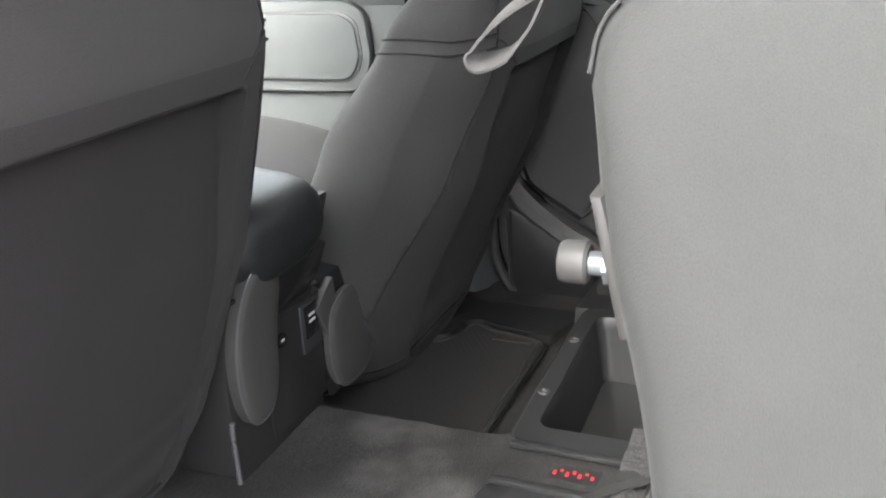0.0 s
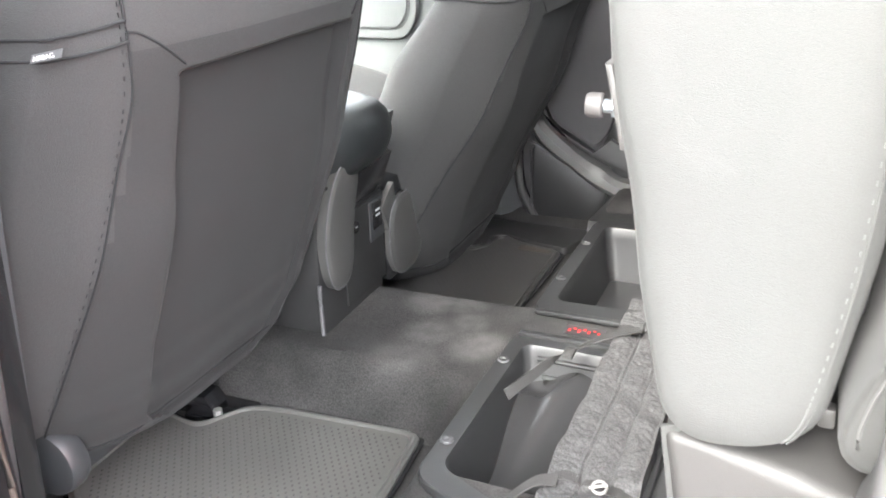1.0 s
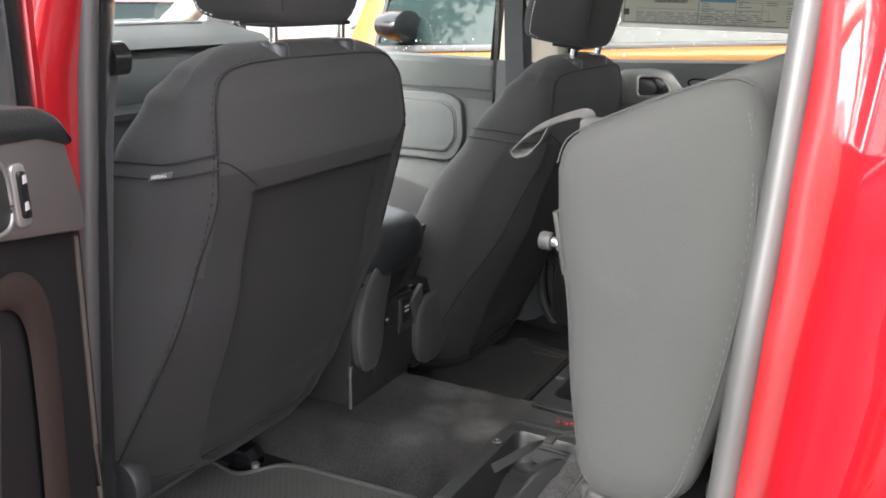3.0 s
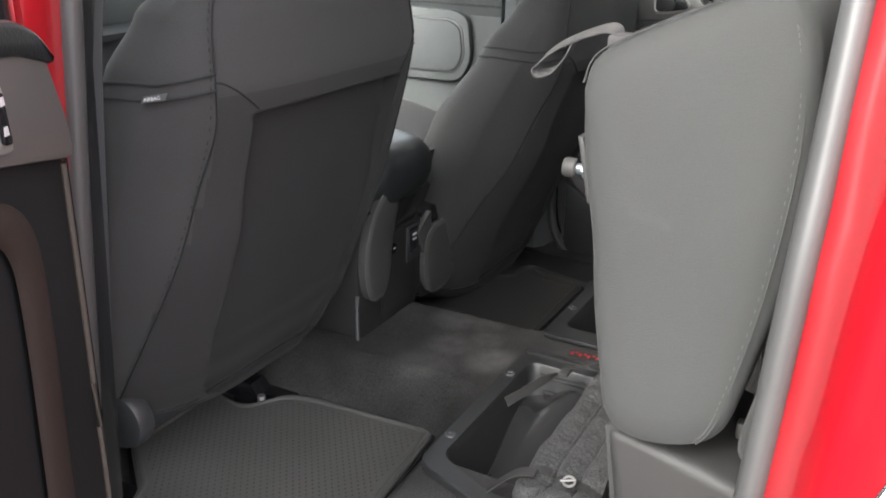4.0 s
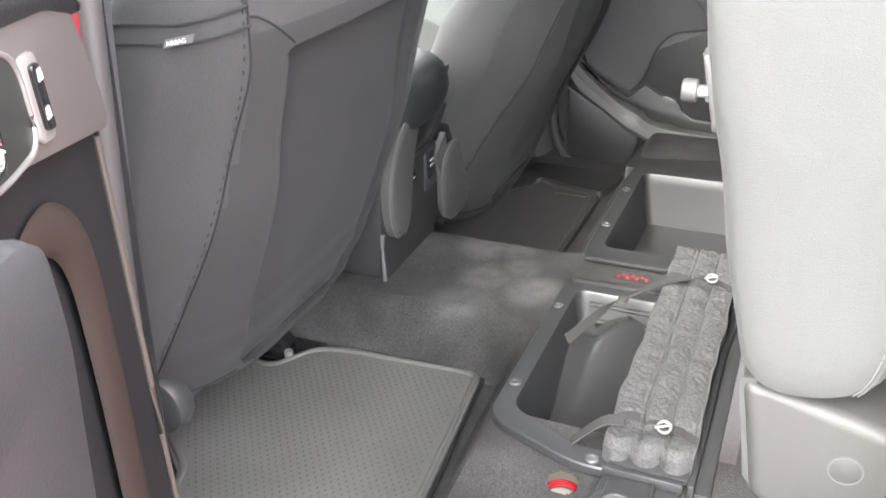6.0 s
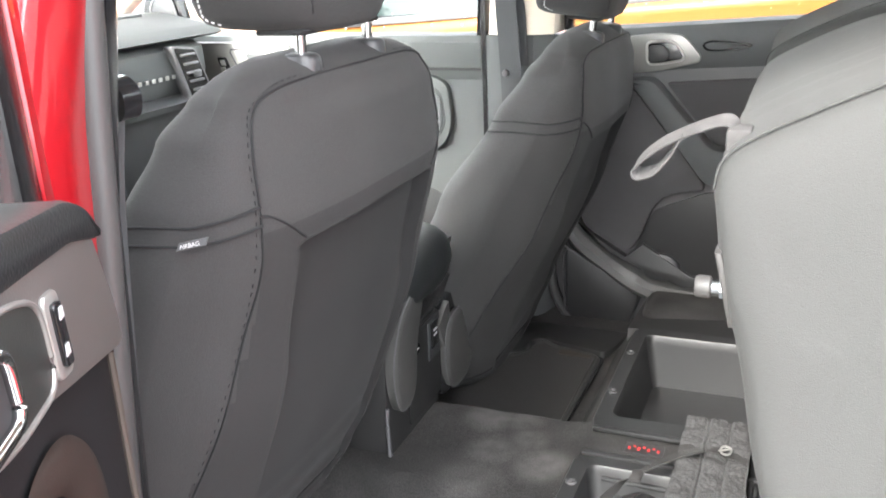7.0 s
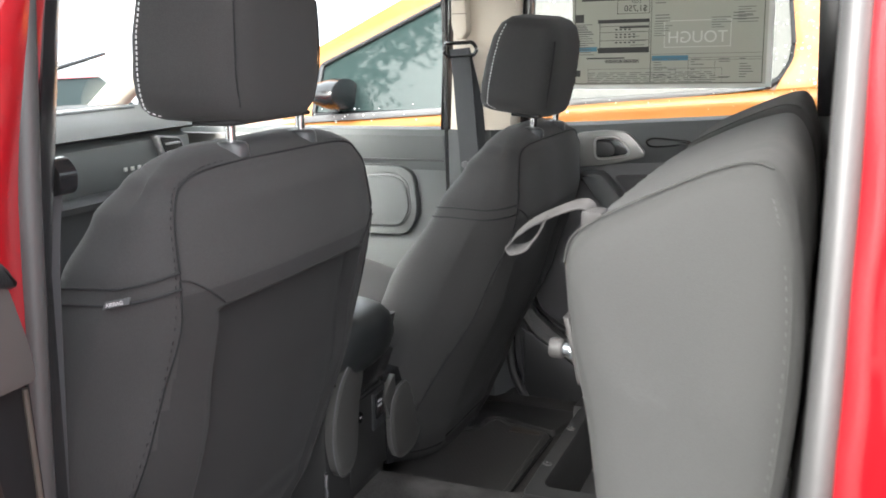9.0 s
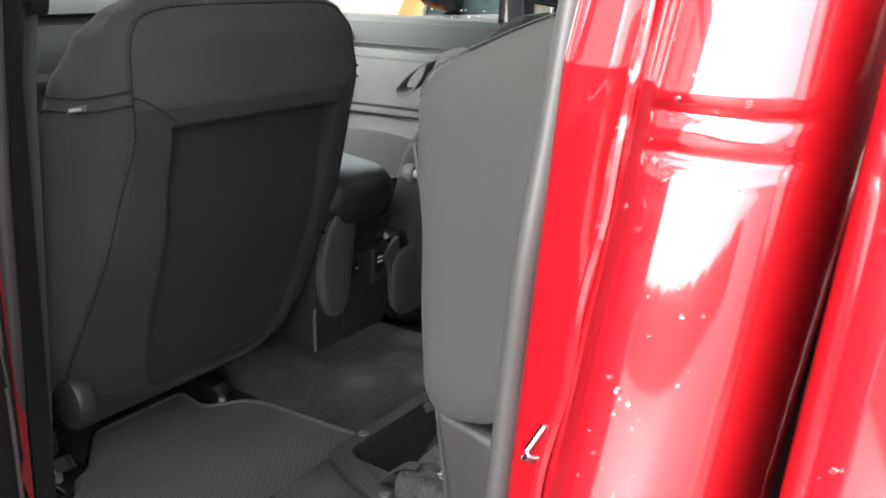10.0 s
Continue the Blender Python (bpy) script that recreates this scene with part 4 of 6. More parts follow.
# ---- console ----
con = thing("centre_console", "black centre console with grey cheeks and sockets", "console")
body = smooth_line([(-0.300, 0.085, 0), (-0.302, 0.16, 0), (-0.300, 0.25, 0), (-0.285, 0.325, 0), (-0.265, 0.385, 0), (-0.262, 0.400, 0)], 5)
part("console_body", prism([(p.x, p.y) for p in body] + [(-0.75, 0.40), (-0.75, 0.085)], 1, -0.163, 0.045, 0.006), CONSOLE, con)
rings = []
for x, k, dz in ((-0.242, 0.25, -0.006), (-0.244, 0.50, -0.006), (-0.249, 0.70, -0.005), (-0.259, 0.86, -0.003), (-0.276, 0.96, 0.0), (-0.30, 1.0, 0.003), (-0.36, 1.02, 0.008), (-0.50, 1.02, 0.012), (-0.66, 0.98, 0.012), (-0.67, 0.6, 0.01)):
    ring = []
    for i in range(48):
        u = 2 * math.pi * i / 48
        c, s_ = math.cos(u), math.sin(u)
        y = math.copysign(abs(c) ** 0.55, c) * 0.102 * k
        z = math.copysign(abs(s_) ** 0.8, s_) * 0.056 * k
        ring.append(Vector((x + 0.25 * min(0, z) * (1 if x > -0.3 else 0), -0.066 + y, 0.380 + dz + z)))
    rings.append(ring)
part("armrest_lid", loft(rings), LEATHER, con, "black padded armrest lid")
part("lid_joint", box((-0.300, -0.164, 0.326), (-0.2775, 0.030, 0.3305), 0.001, 1), BLACK, con)
part("cup_drawer", prism([(-0.2985, 0.262), (-0.278, 0.292), (-0.262, 0.335), (-0.33, 0.36), (-0.33, 0.262)], 1, -0.086, 0.030, 0.004), BLACK, con, "black folding cup drawer")
part("rear_panel", prism([(-0.31, 0.10), (-0.2975, 0.10), (-0.2985, 0.17), (-0.2960, 0.255), (-0.31, 0.262)], 1, -0.086, 0.052, 0.002), CONSOLE, con, "dark grey rear panel")
def cheek(y0, y1, z0, z1, name, bulge):
    outline = []
    for k in range(40):
        u = 2 * math.pi * k / 40
        y = (y0 + y1) / 2 + (y1 - y0) / 2 * math.copysign(abs(math.cos(u)) ** 0.75, math.cos(u))
        z = (z0 + z1) / 2 + (z1 - z0) / 2 * math.copysign(abs(math.sin(u)) ** 0.7, math.sin(u))
        outline.append((y, z))
    cy, cz = (y0 + y1) / 2, (z0 + z1) / 2
    rings = []
    for k, dx in ((1.0, -0.02), (1.0, 0.002), (0.93, 0.006), (0.85, 0.0075), (0.4, 0.0085)):
        rings.append([(table([(p.y, p.x) for p in body], cz + (z - cz) * k) + dx + bulge, cy + (y - cy) * k, cz + (z - cz) * k) for y, z in outline])
    made = part(name, loft(rings), CHEEK, con, "grey plastic side cheek")
    # lighter tube round the outline stands in for the highlight on its edge
    part("cheek_rim", tube(rings[1] + rings[1][:1], 0.0014, 6), TRIM_DARK, made, "pale tube drawing the cheek's edge highlight")
    return made
cheek(-0.160, -0.074, 0.150, 0.374, "side_cheek", 0.012)
cheek(0.054, 0.184, 0.085, 0.234, "side_cheek", 0.012)
part("cheek_surround", prism([(-0.36, 0.085), (-0.295, 0.085), (-0.294, 0.235), (-0.300, 0.262), (-0.36, 0.27)], 1, 0.050, 0.197, 0.012), BLACK, con)
part("edge_trim", tube(smooth_line([(-0.299, -0.168, 0.088), (-0.300, -0.168, 0.150), (-0.299, -0.167, 0.172)], 5), 0.0036, 10), TRIM_DARK, con, "grey edge trim")
part("socket_plate", box((-0.2985, -0.002, 0.180), (-0.2940, 0.048, 0.250), 0.002), PLASTIC, con)
part("usb_plate", box((-0.2945, 0.006, 0.200), (-0.2920, 0.038, 0.246), 0.001), BLACK, con, "black twin socket plate")
for dz in (0.225, 0.234):
    part("usb_port", box((-0.2925, 0.014, dz - 0.004), (-0.2912, 0.029, dz), 0.0004, 1), PALE_THREAD, con, "small metal port")
part("power_socket", disc((0, -0.050, 0.226), 0, 0.010, -0.2980, -0.2935, 24, 0.001), BLACK, con, "black round power socket cap")
part("power_mark", box((-0.2938, -0.054, 0.225), (-0.2930, -0.047, 0.228)), PALE_THREAD, con)
part("panel_corner", prism([(0.060, 0.172), (0.030, 0.232), (0.056, 0.250), (0.080, 0.262), (0.083, 0.235), (0.076, 0.203)], 0, -0.300, -0.2885, 0.001), CHEEK, con, "grey triangular corner")

# ---- far side: rear door, pillar, front door ----
def poly_y(points, y0, y1, bevel=0.003, r=0.0):
    return prism(rounded(points, r, 4) if r else points, 1, y0, y1, bevel)


door = tagged(new("door_1"), "grey trimmed rear door, shut, with a silver handle", "door", kind="structure")
part("door_panel", poly_y([(-0.235, 0.16), (-0.19, 0.0), (-0.05, -0.09), (0.46, -0.09), (0.50, 0.70), (-0.235, 0.672)], 0.712, 0.80), TRIM_DARK, door)
part("door_shell", box((-0.46, 0.742, -0.14), (0.46, 0.78, 0.66)), PANEL_DARK, door)
part("sill_pad", prism([(0.712, 0.585), (0.700, 0.60), (0.697, 0.665), (0.706, 0.678), (0.76, 0.682), (0.76, 0.585)], 0, -0.235, 0.50, 0.004), TRIM, door, "blue-grey soft sill pad")
for v in door.children[-1].data.vertices:
    v.co.z += 0.05 * (v.co.x + 0.05)
bez = [(-0.10, 0.660), (-0.03, 0.667), (0.018, 0.664), (0.036, 0.648), (0.060, 0.618), (0.056, 0.606), (-0.02, 0.588), (-0.10, 0.580)]
part("handle_bezel", poly_y(bez, 0.688, 0.70, 0.003, 0.015), DULL_SATIN, door, "satin silver handle bezel")
cup = [(-0.055, 0.648), (-0.010, 0.651), (0.008, 0.644), (0.026, 0.619), (0.020, 0.610), (-0.02, 0.603), (-0.052, 0.601)]
part("handle_cup", poly_y(cup, 0.686, 0.6895, 0.001, 0.012), BLACK, door, "dark handle recess")
part("handle_ring", tube([(x, 0.686, z) for x, z in rounded(cup, 0.012, 4) + [rounded(cup, 0.012, 4)[0]]], 0.0030, 8), SATIN, door, "bright handle rim")
part("door_handle", poly_y([(-0.050, 0.642), (-0.018, 0.643), (-0.004, 0.624), (-0.012, 0.609), (-0.050, 0.606)], 0.679, 0.6855, 0.003, 0.008), CONSOLE, door, "black pull handle")
part("upper_insert", poly_y([(-0.014, 0.560), (0.47, 0.590), (0.47, 0.40), (0.10, 0.42)], 0.702, 0.716, 0.004, 0.012), PANEL_DARK, door, "dark cloth insert")
part("soft_panel", poly_y([(-0.085, 0.560), (0.070, 0.362), (0.085, 0.325), (0.0, 0.312), (-0.032, 0.275), (-0.058, 0.20), (-0.085, 0.168), (-0.185, 0.222), (-0.212, 0.292), (-0.165, 0.45)], 0.684, 0.716, 0.008, 0.02), PANEL_DARK, door, "dark moulded panel")
part("armrest", poly_y([(-0.090, 0.572), (-0.034, 0.574), (0.095, 0.425), (0.46, 0.42), (0.46, 0.34), (0.083, 0.345)], 0.655, 0.714, 0.010, 0.02), TRIM, door, "grey sloping armrest")
part("lower_shadow_panel", poly_y([(-0.232, 0.36), (-0.222, 0.25), (-0.13, 0.165), (-0.06, 0.13), (0.05, 0.09), (0.46, 0.09), (0.46, 0.10), (0.06, 0.12), (-0.05, 0.19), (-0.09, 0.155), (-0.19, 0.215), (-0.218, 0.29), (-0.17, 0.46)], 0.690, 0.716, 0.002), TRAY, door, "black inner moulding")
part("pocket_back", poly_y([(-0.075, 0.165), (-0.03, 0.27), (0.085, 0.318), (0.46, 0.318), (0.46, 0.09), (0.03, 0.095)], 0.704, 0.716, 0.002, 0.01), TRAY, door, "black map pocket")
part("pocket_bulge", moved(disc((0, 0, 0), 1, 0.045, -0.01, 0.01, 28, 0.008), Matrix.Translation((-0.01, 0.702, 0.135)) @ Matrix.Diagonal((1, 1, 0.75, 1))), PLASTIC, door)
lip_low = smooth_line([(-0.235, 0.345, 0), (-0.243, 0.285, 0), (-0.232, 0.225, 0), (-0.205, 0.170, 0), (-0.137, 0.122, 0), (-0.055, 0.070, 0), (0.057, 0.052, 0), (0.46, 0.052, 0)], 5)
lip_top = smooth_line([(-0.226, 0.345, 0), (-0.222, 0.292, 0), (-0.209, 0.245, 0), (-0.190, 0.215, 0), (-0.130, 0.165, 0), (-0.070, 0.130, 0), (0.035, 0.094, 0), (0.46, 0.092, 0)], 5)
part("pocket_lip", loft([[(a.x, 0.714, a.y), (a.x, 0.668, a.y + 0.002), (a.x * 0.7 + b.x * 0.3, 0.655, a.y * 0.7 + b.y * 0.3), (a.x * 0.3 + b.x * 0.7, 0.656, a.y * 0.3 + b.y * 0.7), (b.x, 0.668, b.y), (b.x, 0.714, b.y)] for a, b in zip(lip_low, lip_top)]), LIP, door, "grey pocket lip")
part("speaker_panel", poly_y([(-0.235, 0.168), (-0.125, 0.110), (-0.052, 0.064), (-0.080, -0.026), (-0.203, -0.028), (-0.232, 0.008)], 0.690, 0.716, 0.006, 0.02), TRAY, door, "dark speaker panel")
part("speaker_edge", tube([(x, 0.689, z) for x, z in ((-0.235, 0.170), (-0.125, 0.112), (-0.051, 0.064), (-0.079, -0.027), (-0.204, -0.029), (-0.233, 0.008), (-0.238, 0.15))], 0.003, 6), PLASTIC, door)
part("loose_strap", ribbon([(0.062, 0.690, 0.643), (0.075, 0.686, 0.632), (0.12, 0.686, 0.634), (0.16, 0.688, 0.642), (0.12, 0.686, 0.648), (0.08, 0.686, 0.650), (0.064, 0.690, 0.644)], 0.004, (0, 0, 1)), BLACK, door, "thin black cord")
part("window_frame", poly_y([(-0.245, 0.672), (-0.225, 0.672), (-0.205, 1.13), (-0.24, 1.13)], 0.715, 0.745, 0.003), BLACK, door)
part("window_frame", poly_y([(0.415, 0.70), (0.47, 0.70), (0.47, 1.13), (0.40, 1.13)], 0.700, 0.745, 0.003), BLACK, door)
part("window_frame", poly_y([(-0.24, 1.115), (0.47, 1.115), (0.47, 1.15), (-0.24, 1.15)], 0.70, 0.745, 0.003), BLACK, door)
pane = part("window_pane", poly_y([(-0.23, 0.66), (0.43, 0.69), (0.43, 1.12), (-0.22, 1.12)], 0.745, 0.749, 0), REAR_GLASS, door, "lightly tinted wet window glass")
pane.visible_shadow = False
for y, r, m in ((0.705, 0.011, SEAL), (0.722, 0.008, BLACK)):
    part("door_seal", tube(smooth_line([(-0.262, y - 0.02, 0.62), (-0.262, y - 0.02, 0.35), (-0.268, y - 0.015, 0.12), (-0.245, y - 0.01, 0.015), (-0.17, y, -0.065), (-0.05, y, -0.09)], 6), r, 10), m, door, "rubber door seal")

pillar = tagged(new("pillar_far"), "beige pillar trim with a seat belt guide", "pillar", kind="structure")
part("pillar_trim", loft([[(-0.415 + 0.06 * (z - 0.66), 0.70, z), (-0.405 + 0.06 * (z - 0.66), 0.664, z), (-0.38 + 0.06 * (z - 0.66), 0.650, z), (-0.29 + 0.06 * (z - 0.66), 0.650, z), (-0.255 + 0.06 * (z - 0.66), 0.668, z), (-0.250 + 0.06 * (z - 0.66), 0.74, z), (-0.415 + 0.06 * (z - 0.66), 0.76, z)] for z in (0.668, 0.75, 0.85, 0.95, 1.05, 1.16)]), BEIGE, pillar)
part("lower_trim", loft([[(-0.425 + 0.03 * (z - 0.3), 0.70, z), (-0.41, 0.662, z), (-0.30, 0.662, z), (-0.272 + 0.03 * (z - 0.3), 0.69, z), (-0.272, 0.745, z), (-0.425, 0.76, z)] for z in (-0.05, 0.15, 0.4, 0.666)]), TRIM, pillar, "blue-grey lower pillar trim")
part("dark_gap", box((-0.432, 0.690, 0.0), (-0.422, 0.75, 1.15)), BLACK, pillar)
belt = thing("seat_belt", "dark grey seat belt hanging from its ring", "seat belt", "front seat belts")
part("belt_cover", prism(rounded([(-0.376, 1.01), (-0.342, 1.01), (-0.338, 0.895), (-0.352, 0.878), (-0.368, 0.880), (-0.378, 0.91)], 0.012, 4), 1, 0.615, 0.652, 0.006), BEIGE, belt, "beige height adjuster cover")
for z in (0.935, 0.965):
    part("cover_groove", box((-0.377, 0.6135, z), (-0.339, 0.6155, z + 0.002)), BEIGE_DARK, belt)
ring = rounded([(-0.392, 0.870), (-0.322, 0.872), (-0.312, 0.855), (-0.322, 0.842), (-0.385, 0.840), (-0.397, 0.852)], 0.012, 4)
part("belt_ring", tube([(x, 0.612, z) for x, z in ring + ring[:1]], 0.0045, 8), BLACK, belt, "black belt ring")
part("webbing", ribbon([(-0.355, 0.608, 0.858), (-0.350, 0.612, 0.80), (-0.346, 0.618, 0.70), (-0.341, 0.625, 0.58), (-0.335, 0.635, 0.30), (-0.333, 0.640, 0.05)], 0.048, (1, 0, 0)), BELT, belt, "dark grey webbing")
part("webbing", ribbon([(-0.352, 0.612, 0.858), (-0.345, 0.63, 0.80), (-0.335, 0.645, 0.72), (-0.33, 0.65, 0.60)], 0.044, (1, 0, 0)), BELT, belt)
part("belt_stop", disc((-0.352, 0, 0.588), 1, 0.008, 0.615, 0.628, 16, 0.002), TRIM_DARK, belt)

fdoor = tagged(new("door_2"), "grey trimmed front door, shut, with silver switches", "door", kind="structure")
part("door_panel", poly_y([(-1.45, 0.0), (-0.433, 0.0), (-0.433, 0.655), (-1.45, 0.640)], 0.705, 0.80), TRIM, fdoor)
part("sill_pad", prism([(0.705, 0.56), (0.690, 0.585), (0.688, 0.648), (0.700, 0.662), (0.76, 0.664), (0.76, 0.56)], 0, -1.45, -0.433, 0.004), TRIM_LIGHT, fdoor, "light grey sill pad")
pock = [(-0.98, 0.572), (-0.555, 0.572), (-0.518, 0.550), (-0.508, 0.45), (-0.540, 0.392), (-0.98, 0.388)]
part("armrest_bezel", poly_y(pock, 0.682, 0.706, 0.005, 0.03), TRIM_LIGHT, fdoor)
part("armrest_groove", poly_y([(-0.98, 0.552), (-0.565, 0.552), (-0.533, 0.532), (-0.524, 0.455), (-0.552, 0.412), (-0.98, 0.408)], 0.6805, 0.684, 0.001, 0.025), PLASTIC, fdoor, "dark joint round the armrest")
part("armrest_pad", poly_y([(-0.98, 0.546), (-0.568, 0.546), (-0.539, 0.528), (-0.530, 0.458), (-0.556, 0.418), (-0.98, 0.414)], 0.676, 0.682, 0.003, 0.022), TRIM, fdoor, "grey armrest pad")
part("sill_joint", box((-1.44, 0.6865, 0.583), (-0.434, 0.692, 0.589), 0.001, 1), PLASTIC, fdoor, "dark joint under the sill pad")
part("switch_strip", poly_y([(-1.32, 0.650), (-0.945, 0.648), (-0.915, 0.600), (-0.95, 0.560), (-1.08, 0.535), (-1.26, 0.51)], 0.672, 0.690, 0.005, 0.015), DULL_SATIN, fdoor, "satin silver switch strip")
part("handle_cup", poly_y([(-1.065, 0.622), (-0.970, 0.618), (-0.950, 0.598), (-0.960, 0.575), (-1.04, 0.568)], 0.669, 0.6735, 0.001, 0.012), PLASTIC, fdoor, "dark handle recess")
surround = rounded([(-1.115, 0.632), (-0.965, 0.630), (-0.935, 0.600), (-0.955, 0.563), (-1.05, 0.553), (-1.085, 0.575)], 0.014, 4)
part("handle_surround", tube([(x, 0.672, z) for x, z in surround + surround[:1]], 0.0022, 8), PLASTIC, fdoor, "dark joint round the handle")
part("door_handle", poly_y([(-1.02, 0.612), (-0.966, 0.608), (-0.960, 0.590), (-1.005, 0.580)], 0.662, 0.669, 0.002, 0.006), SATIN, fdoor, "silver pull handle")
part("lock_switch", poly_y([(-1.150, 0.612), (-1.125, 0.612), (-1.107, 0.570), (-1.135, 0.566)], 0.667, 0.673, 0.001, 0.005), BLACK, fdoor, "black lock switch")
for dz in (0.0, -0.018):
    part("switch_button", poly_y([(-1.141, 0.605 + dz), (-1.127, 0.605 + dz), (-1.123, 0.592 + dz), (-1.137, 0.591 + dz)], 0.665, 0.668, 0.0005), SATIN, fdoor)
part("tweeter_panel", poly_y([(-1.40, 0.66), (-1.25, 0.66), (-1.25, 0.70), (-1.29, 0.86), (-1.34, 0.80), (-1.38, 0.75)], 0.69, 0.72, 0.006, 0.01), BLACK, fdoor, "dark mirror corner panel")
part("tweeter", poly_y([(-1.350, 0.690), (-1.285, 0.690), (-1.270, 0.715), (-1.285, 0.760), (-1.335, 0.765), (-1.355, 0.735)], 0.684, 0.691, 0.003, 0.015), PLASTIC, fdoor, "grey speaker grille")
part("tweeter_rim", tube([(x, 0.684, z) for x, z in rounded([(-1.350, 0.690), (-1.285, 0.690), (-1.270, 0.715), (-1.285, 0.760), (-1.335, 0.765), (-1.355, 0.735)], 0.015, 4)], 0.003, 8), TRIM_DARK, fdoor)
part("window_frame", poly_y([(-0.448, 0.655), (-0.432, 0.655), (-0.40, 1.15), (-0.42, 1.15)], 0.70, 0.745, 0.003), BLACK, fdoor)
part("window_frame", poly_y([(-1.35, 0.78), (-1.31, 0.80), (-0.80, 1.14), (-0.45, 1.15), (-0.45, 1.18), (-0.85, 1.18)], 0.70, 0.76, 0.003), BLACK, fdoor)
pane = part("window_pane", poly_y([(-1.36, 0.64), (-0.44, 0.645), (-0.42, 1.15), (-0.80, 1.14), (-1.33, 0.79)], 0.742, 0.746, 0), GLASS, fdoor, "clear window glass")
pane.visible_shadow = False

tagged(part("sill_far", prism([(0.60, -0.025), (0.612, -0.015), (0.655, -0.045), (0.675, -0.085), (0.80, -0.095), (0.80, -0.15), (0.60, -0.15)], 0, -1.4, 0.45, 0.006), PLASTIC), "black plastic sill along the far floor edge", "sill", kind="structure")
tagged(part("wheel_arch_trim", loft([[(-0.03, 0.41, 0.06), (-0.03, 0.655, 0.03), (-0.03, 0.655, 0.075), (-0.03, 0.42, 0.098)], [(0.33, 0.41, 0.06), (0.33, 0.68, 0.05), (0.33, 0.68, 0.105), (0.33, 0.42, 0.104)]]), CONSOLE), "dark lower trim beside the far bin", "trim", kind="structure")

tagged(part("trim_kick_far", prism(rounded([(-0.42, 0.42), (-0.285, 0.425), (-0.262, 0.45), (-0.262, 0.495), (-0.235, 0.515), (-0.20, 0.50), (-0.09, 0.475), (-0.05, 0.60), (-0.42, 0.60)], 0.015, 4), 2, -0.02, 0.008, 0.006), CONSOLE), "black plastic kick trim beside the far mat", "trim", kind="structure")

# ---- dashboard and windscreen ----
dash = thing("dashboard", "dark dashboard with a silver-edged vent", "dashboard")
part("dash_top", prism([(-1.135, 0.672), (-1.11, 0.680), (-1.14, 0.700), (-1.30, 0.728), (-1.62, 0.725), (-1.62, 0.66)], 1, -0.72, 0.66, 0.008), DASH, dash, "soft dark dash top")
part("dash_face", prism([(-1.15, 0.672), (-1.118, 0.655), (-1.115, 0.60), (-1.14, 0.545), (-1.3, 0.54), (-1.3, 0.67)], 1, -0.72, 0.572, 0.005), TRIM_LIGHT, dash, "grey dash face")
part("dash_lower", prism([(-1.14, 0.54), (-1.13, 0.50), (-1.20, 0.25), (-1.6, 0.2), (-1.6, 0.54)], 1, -0.72, 0.66, 0.008), PLASTIC, dash, "black glove box")
part("dash_ledge", prism([(-1.125, 0.548), (-1.095, 0.535), (-1.10, 0.520), (-1.2, 0.52), (-1.2, 0.548)], 1, -0.72, 0.66, 0.004), PLASTIC, dash)
part("top_slots", box((-1.36, 0.22, 0.724), (-1.28, 0.56, 0.7305), 0.001), TRIM, dash)
for k in range(4):
    part("defrost_slot", box((-1.355 + 0.018 * k, 0.24, 0.7300), (-1.347 + 0.018 * k, 0.54, 0.7315)), BLACK, dash)
vent_out = rounded([(0.425, 0.668), (0.515, 0.655), (0.560, 0.56), (0.545, 0.535), (0.478, 0.532)], 0.012, 4)
part("vent_rim", prism(vent_out, 0, -1.125, -1.098, 0.003), TRIM_DARK, dash, "silver vent rim")
part("vent_mouth", prism(rounded([(0.434, 0.662), (0.510, 0.651), (0.550, 0.562), (0.538, 0.540), (0.484, 0.537)], 0.008, 3), 0, -1.099, -1.0965, 0), BLACK, dash, "black vent mouth")
for k in range(5):
    z = 0.556 + 0.021 * k
    y0 = 0.490 - 0.40 * (z - 0.545)
    part("vent_slat", box((-1.0975, y0, z), (-1.0885, y0 + 0.050, z + 0.005), 0.001, 1), TRIM_DARK, dash)
part("vent_knob", box((-1.090, 0.485, 0.588), (-1.082, 0.510, 0.602), 0.003), PLASTIC, dash)
for k in range(6):
    part("raised_mark", box((-1.117, 0.318 + 0.024 * k, 0.590), (-1.1125, 0.329 + 0.024 * k, 0.5995), 0.001, 1), SATIN, dash, "small raised silver bar")
for side in (-1, 1):
    tagged(part("trim_pillar_front", tube(smooth_line([(-1.60, side * 0.72, 0.66), (-1.38, side * 0.71, 0.82), (-1.0, side * 0.68, 1.05), (-0.72, side * 0.65, 1.17)], 6), 0.042, 14), BEIGE), "beige windscreen pillar trim", "trim", kind="structure")
screen = part("window_windscreen", sheet(lambda u, v: Vector((-1.62 + 0.85 * v, -0.70 + 1.40 * u, 0.70 + 0.48 * v)), 6, 6, 0.004), GLASS)
screen.visible_shadow = False
tagged(screen, "clear windscreen glass in front of the dashboard", "window", kind="structure")
wiper = thing("wiper", "thin black wiper arm on the windscreen", "wiper")
part("wiper_arm", tube([(-1.66, 0.10, 0.70), (-1.50, 0.35, 0.80), (-1.38, 0.58, 0.87)], 0.005, 8), BLACK, wiper)

# ---- the red body round the open rear doorway ----
def lean(z):
    return 0.08 * (z - 0.6)


def tumble(z):
    return 0.28 * max(0.0, z - 0.74)


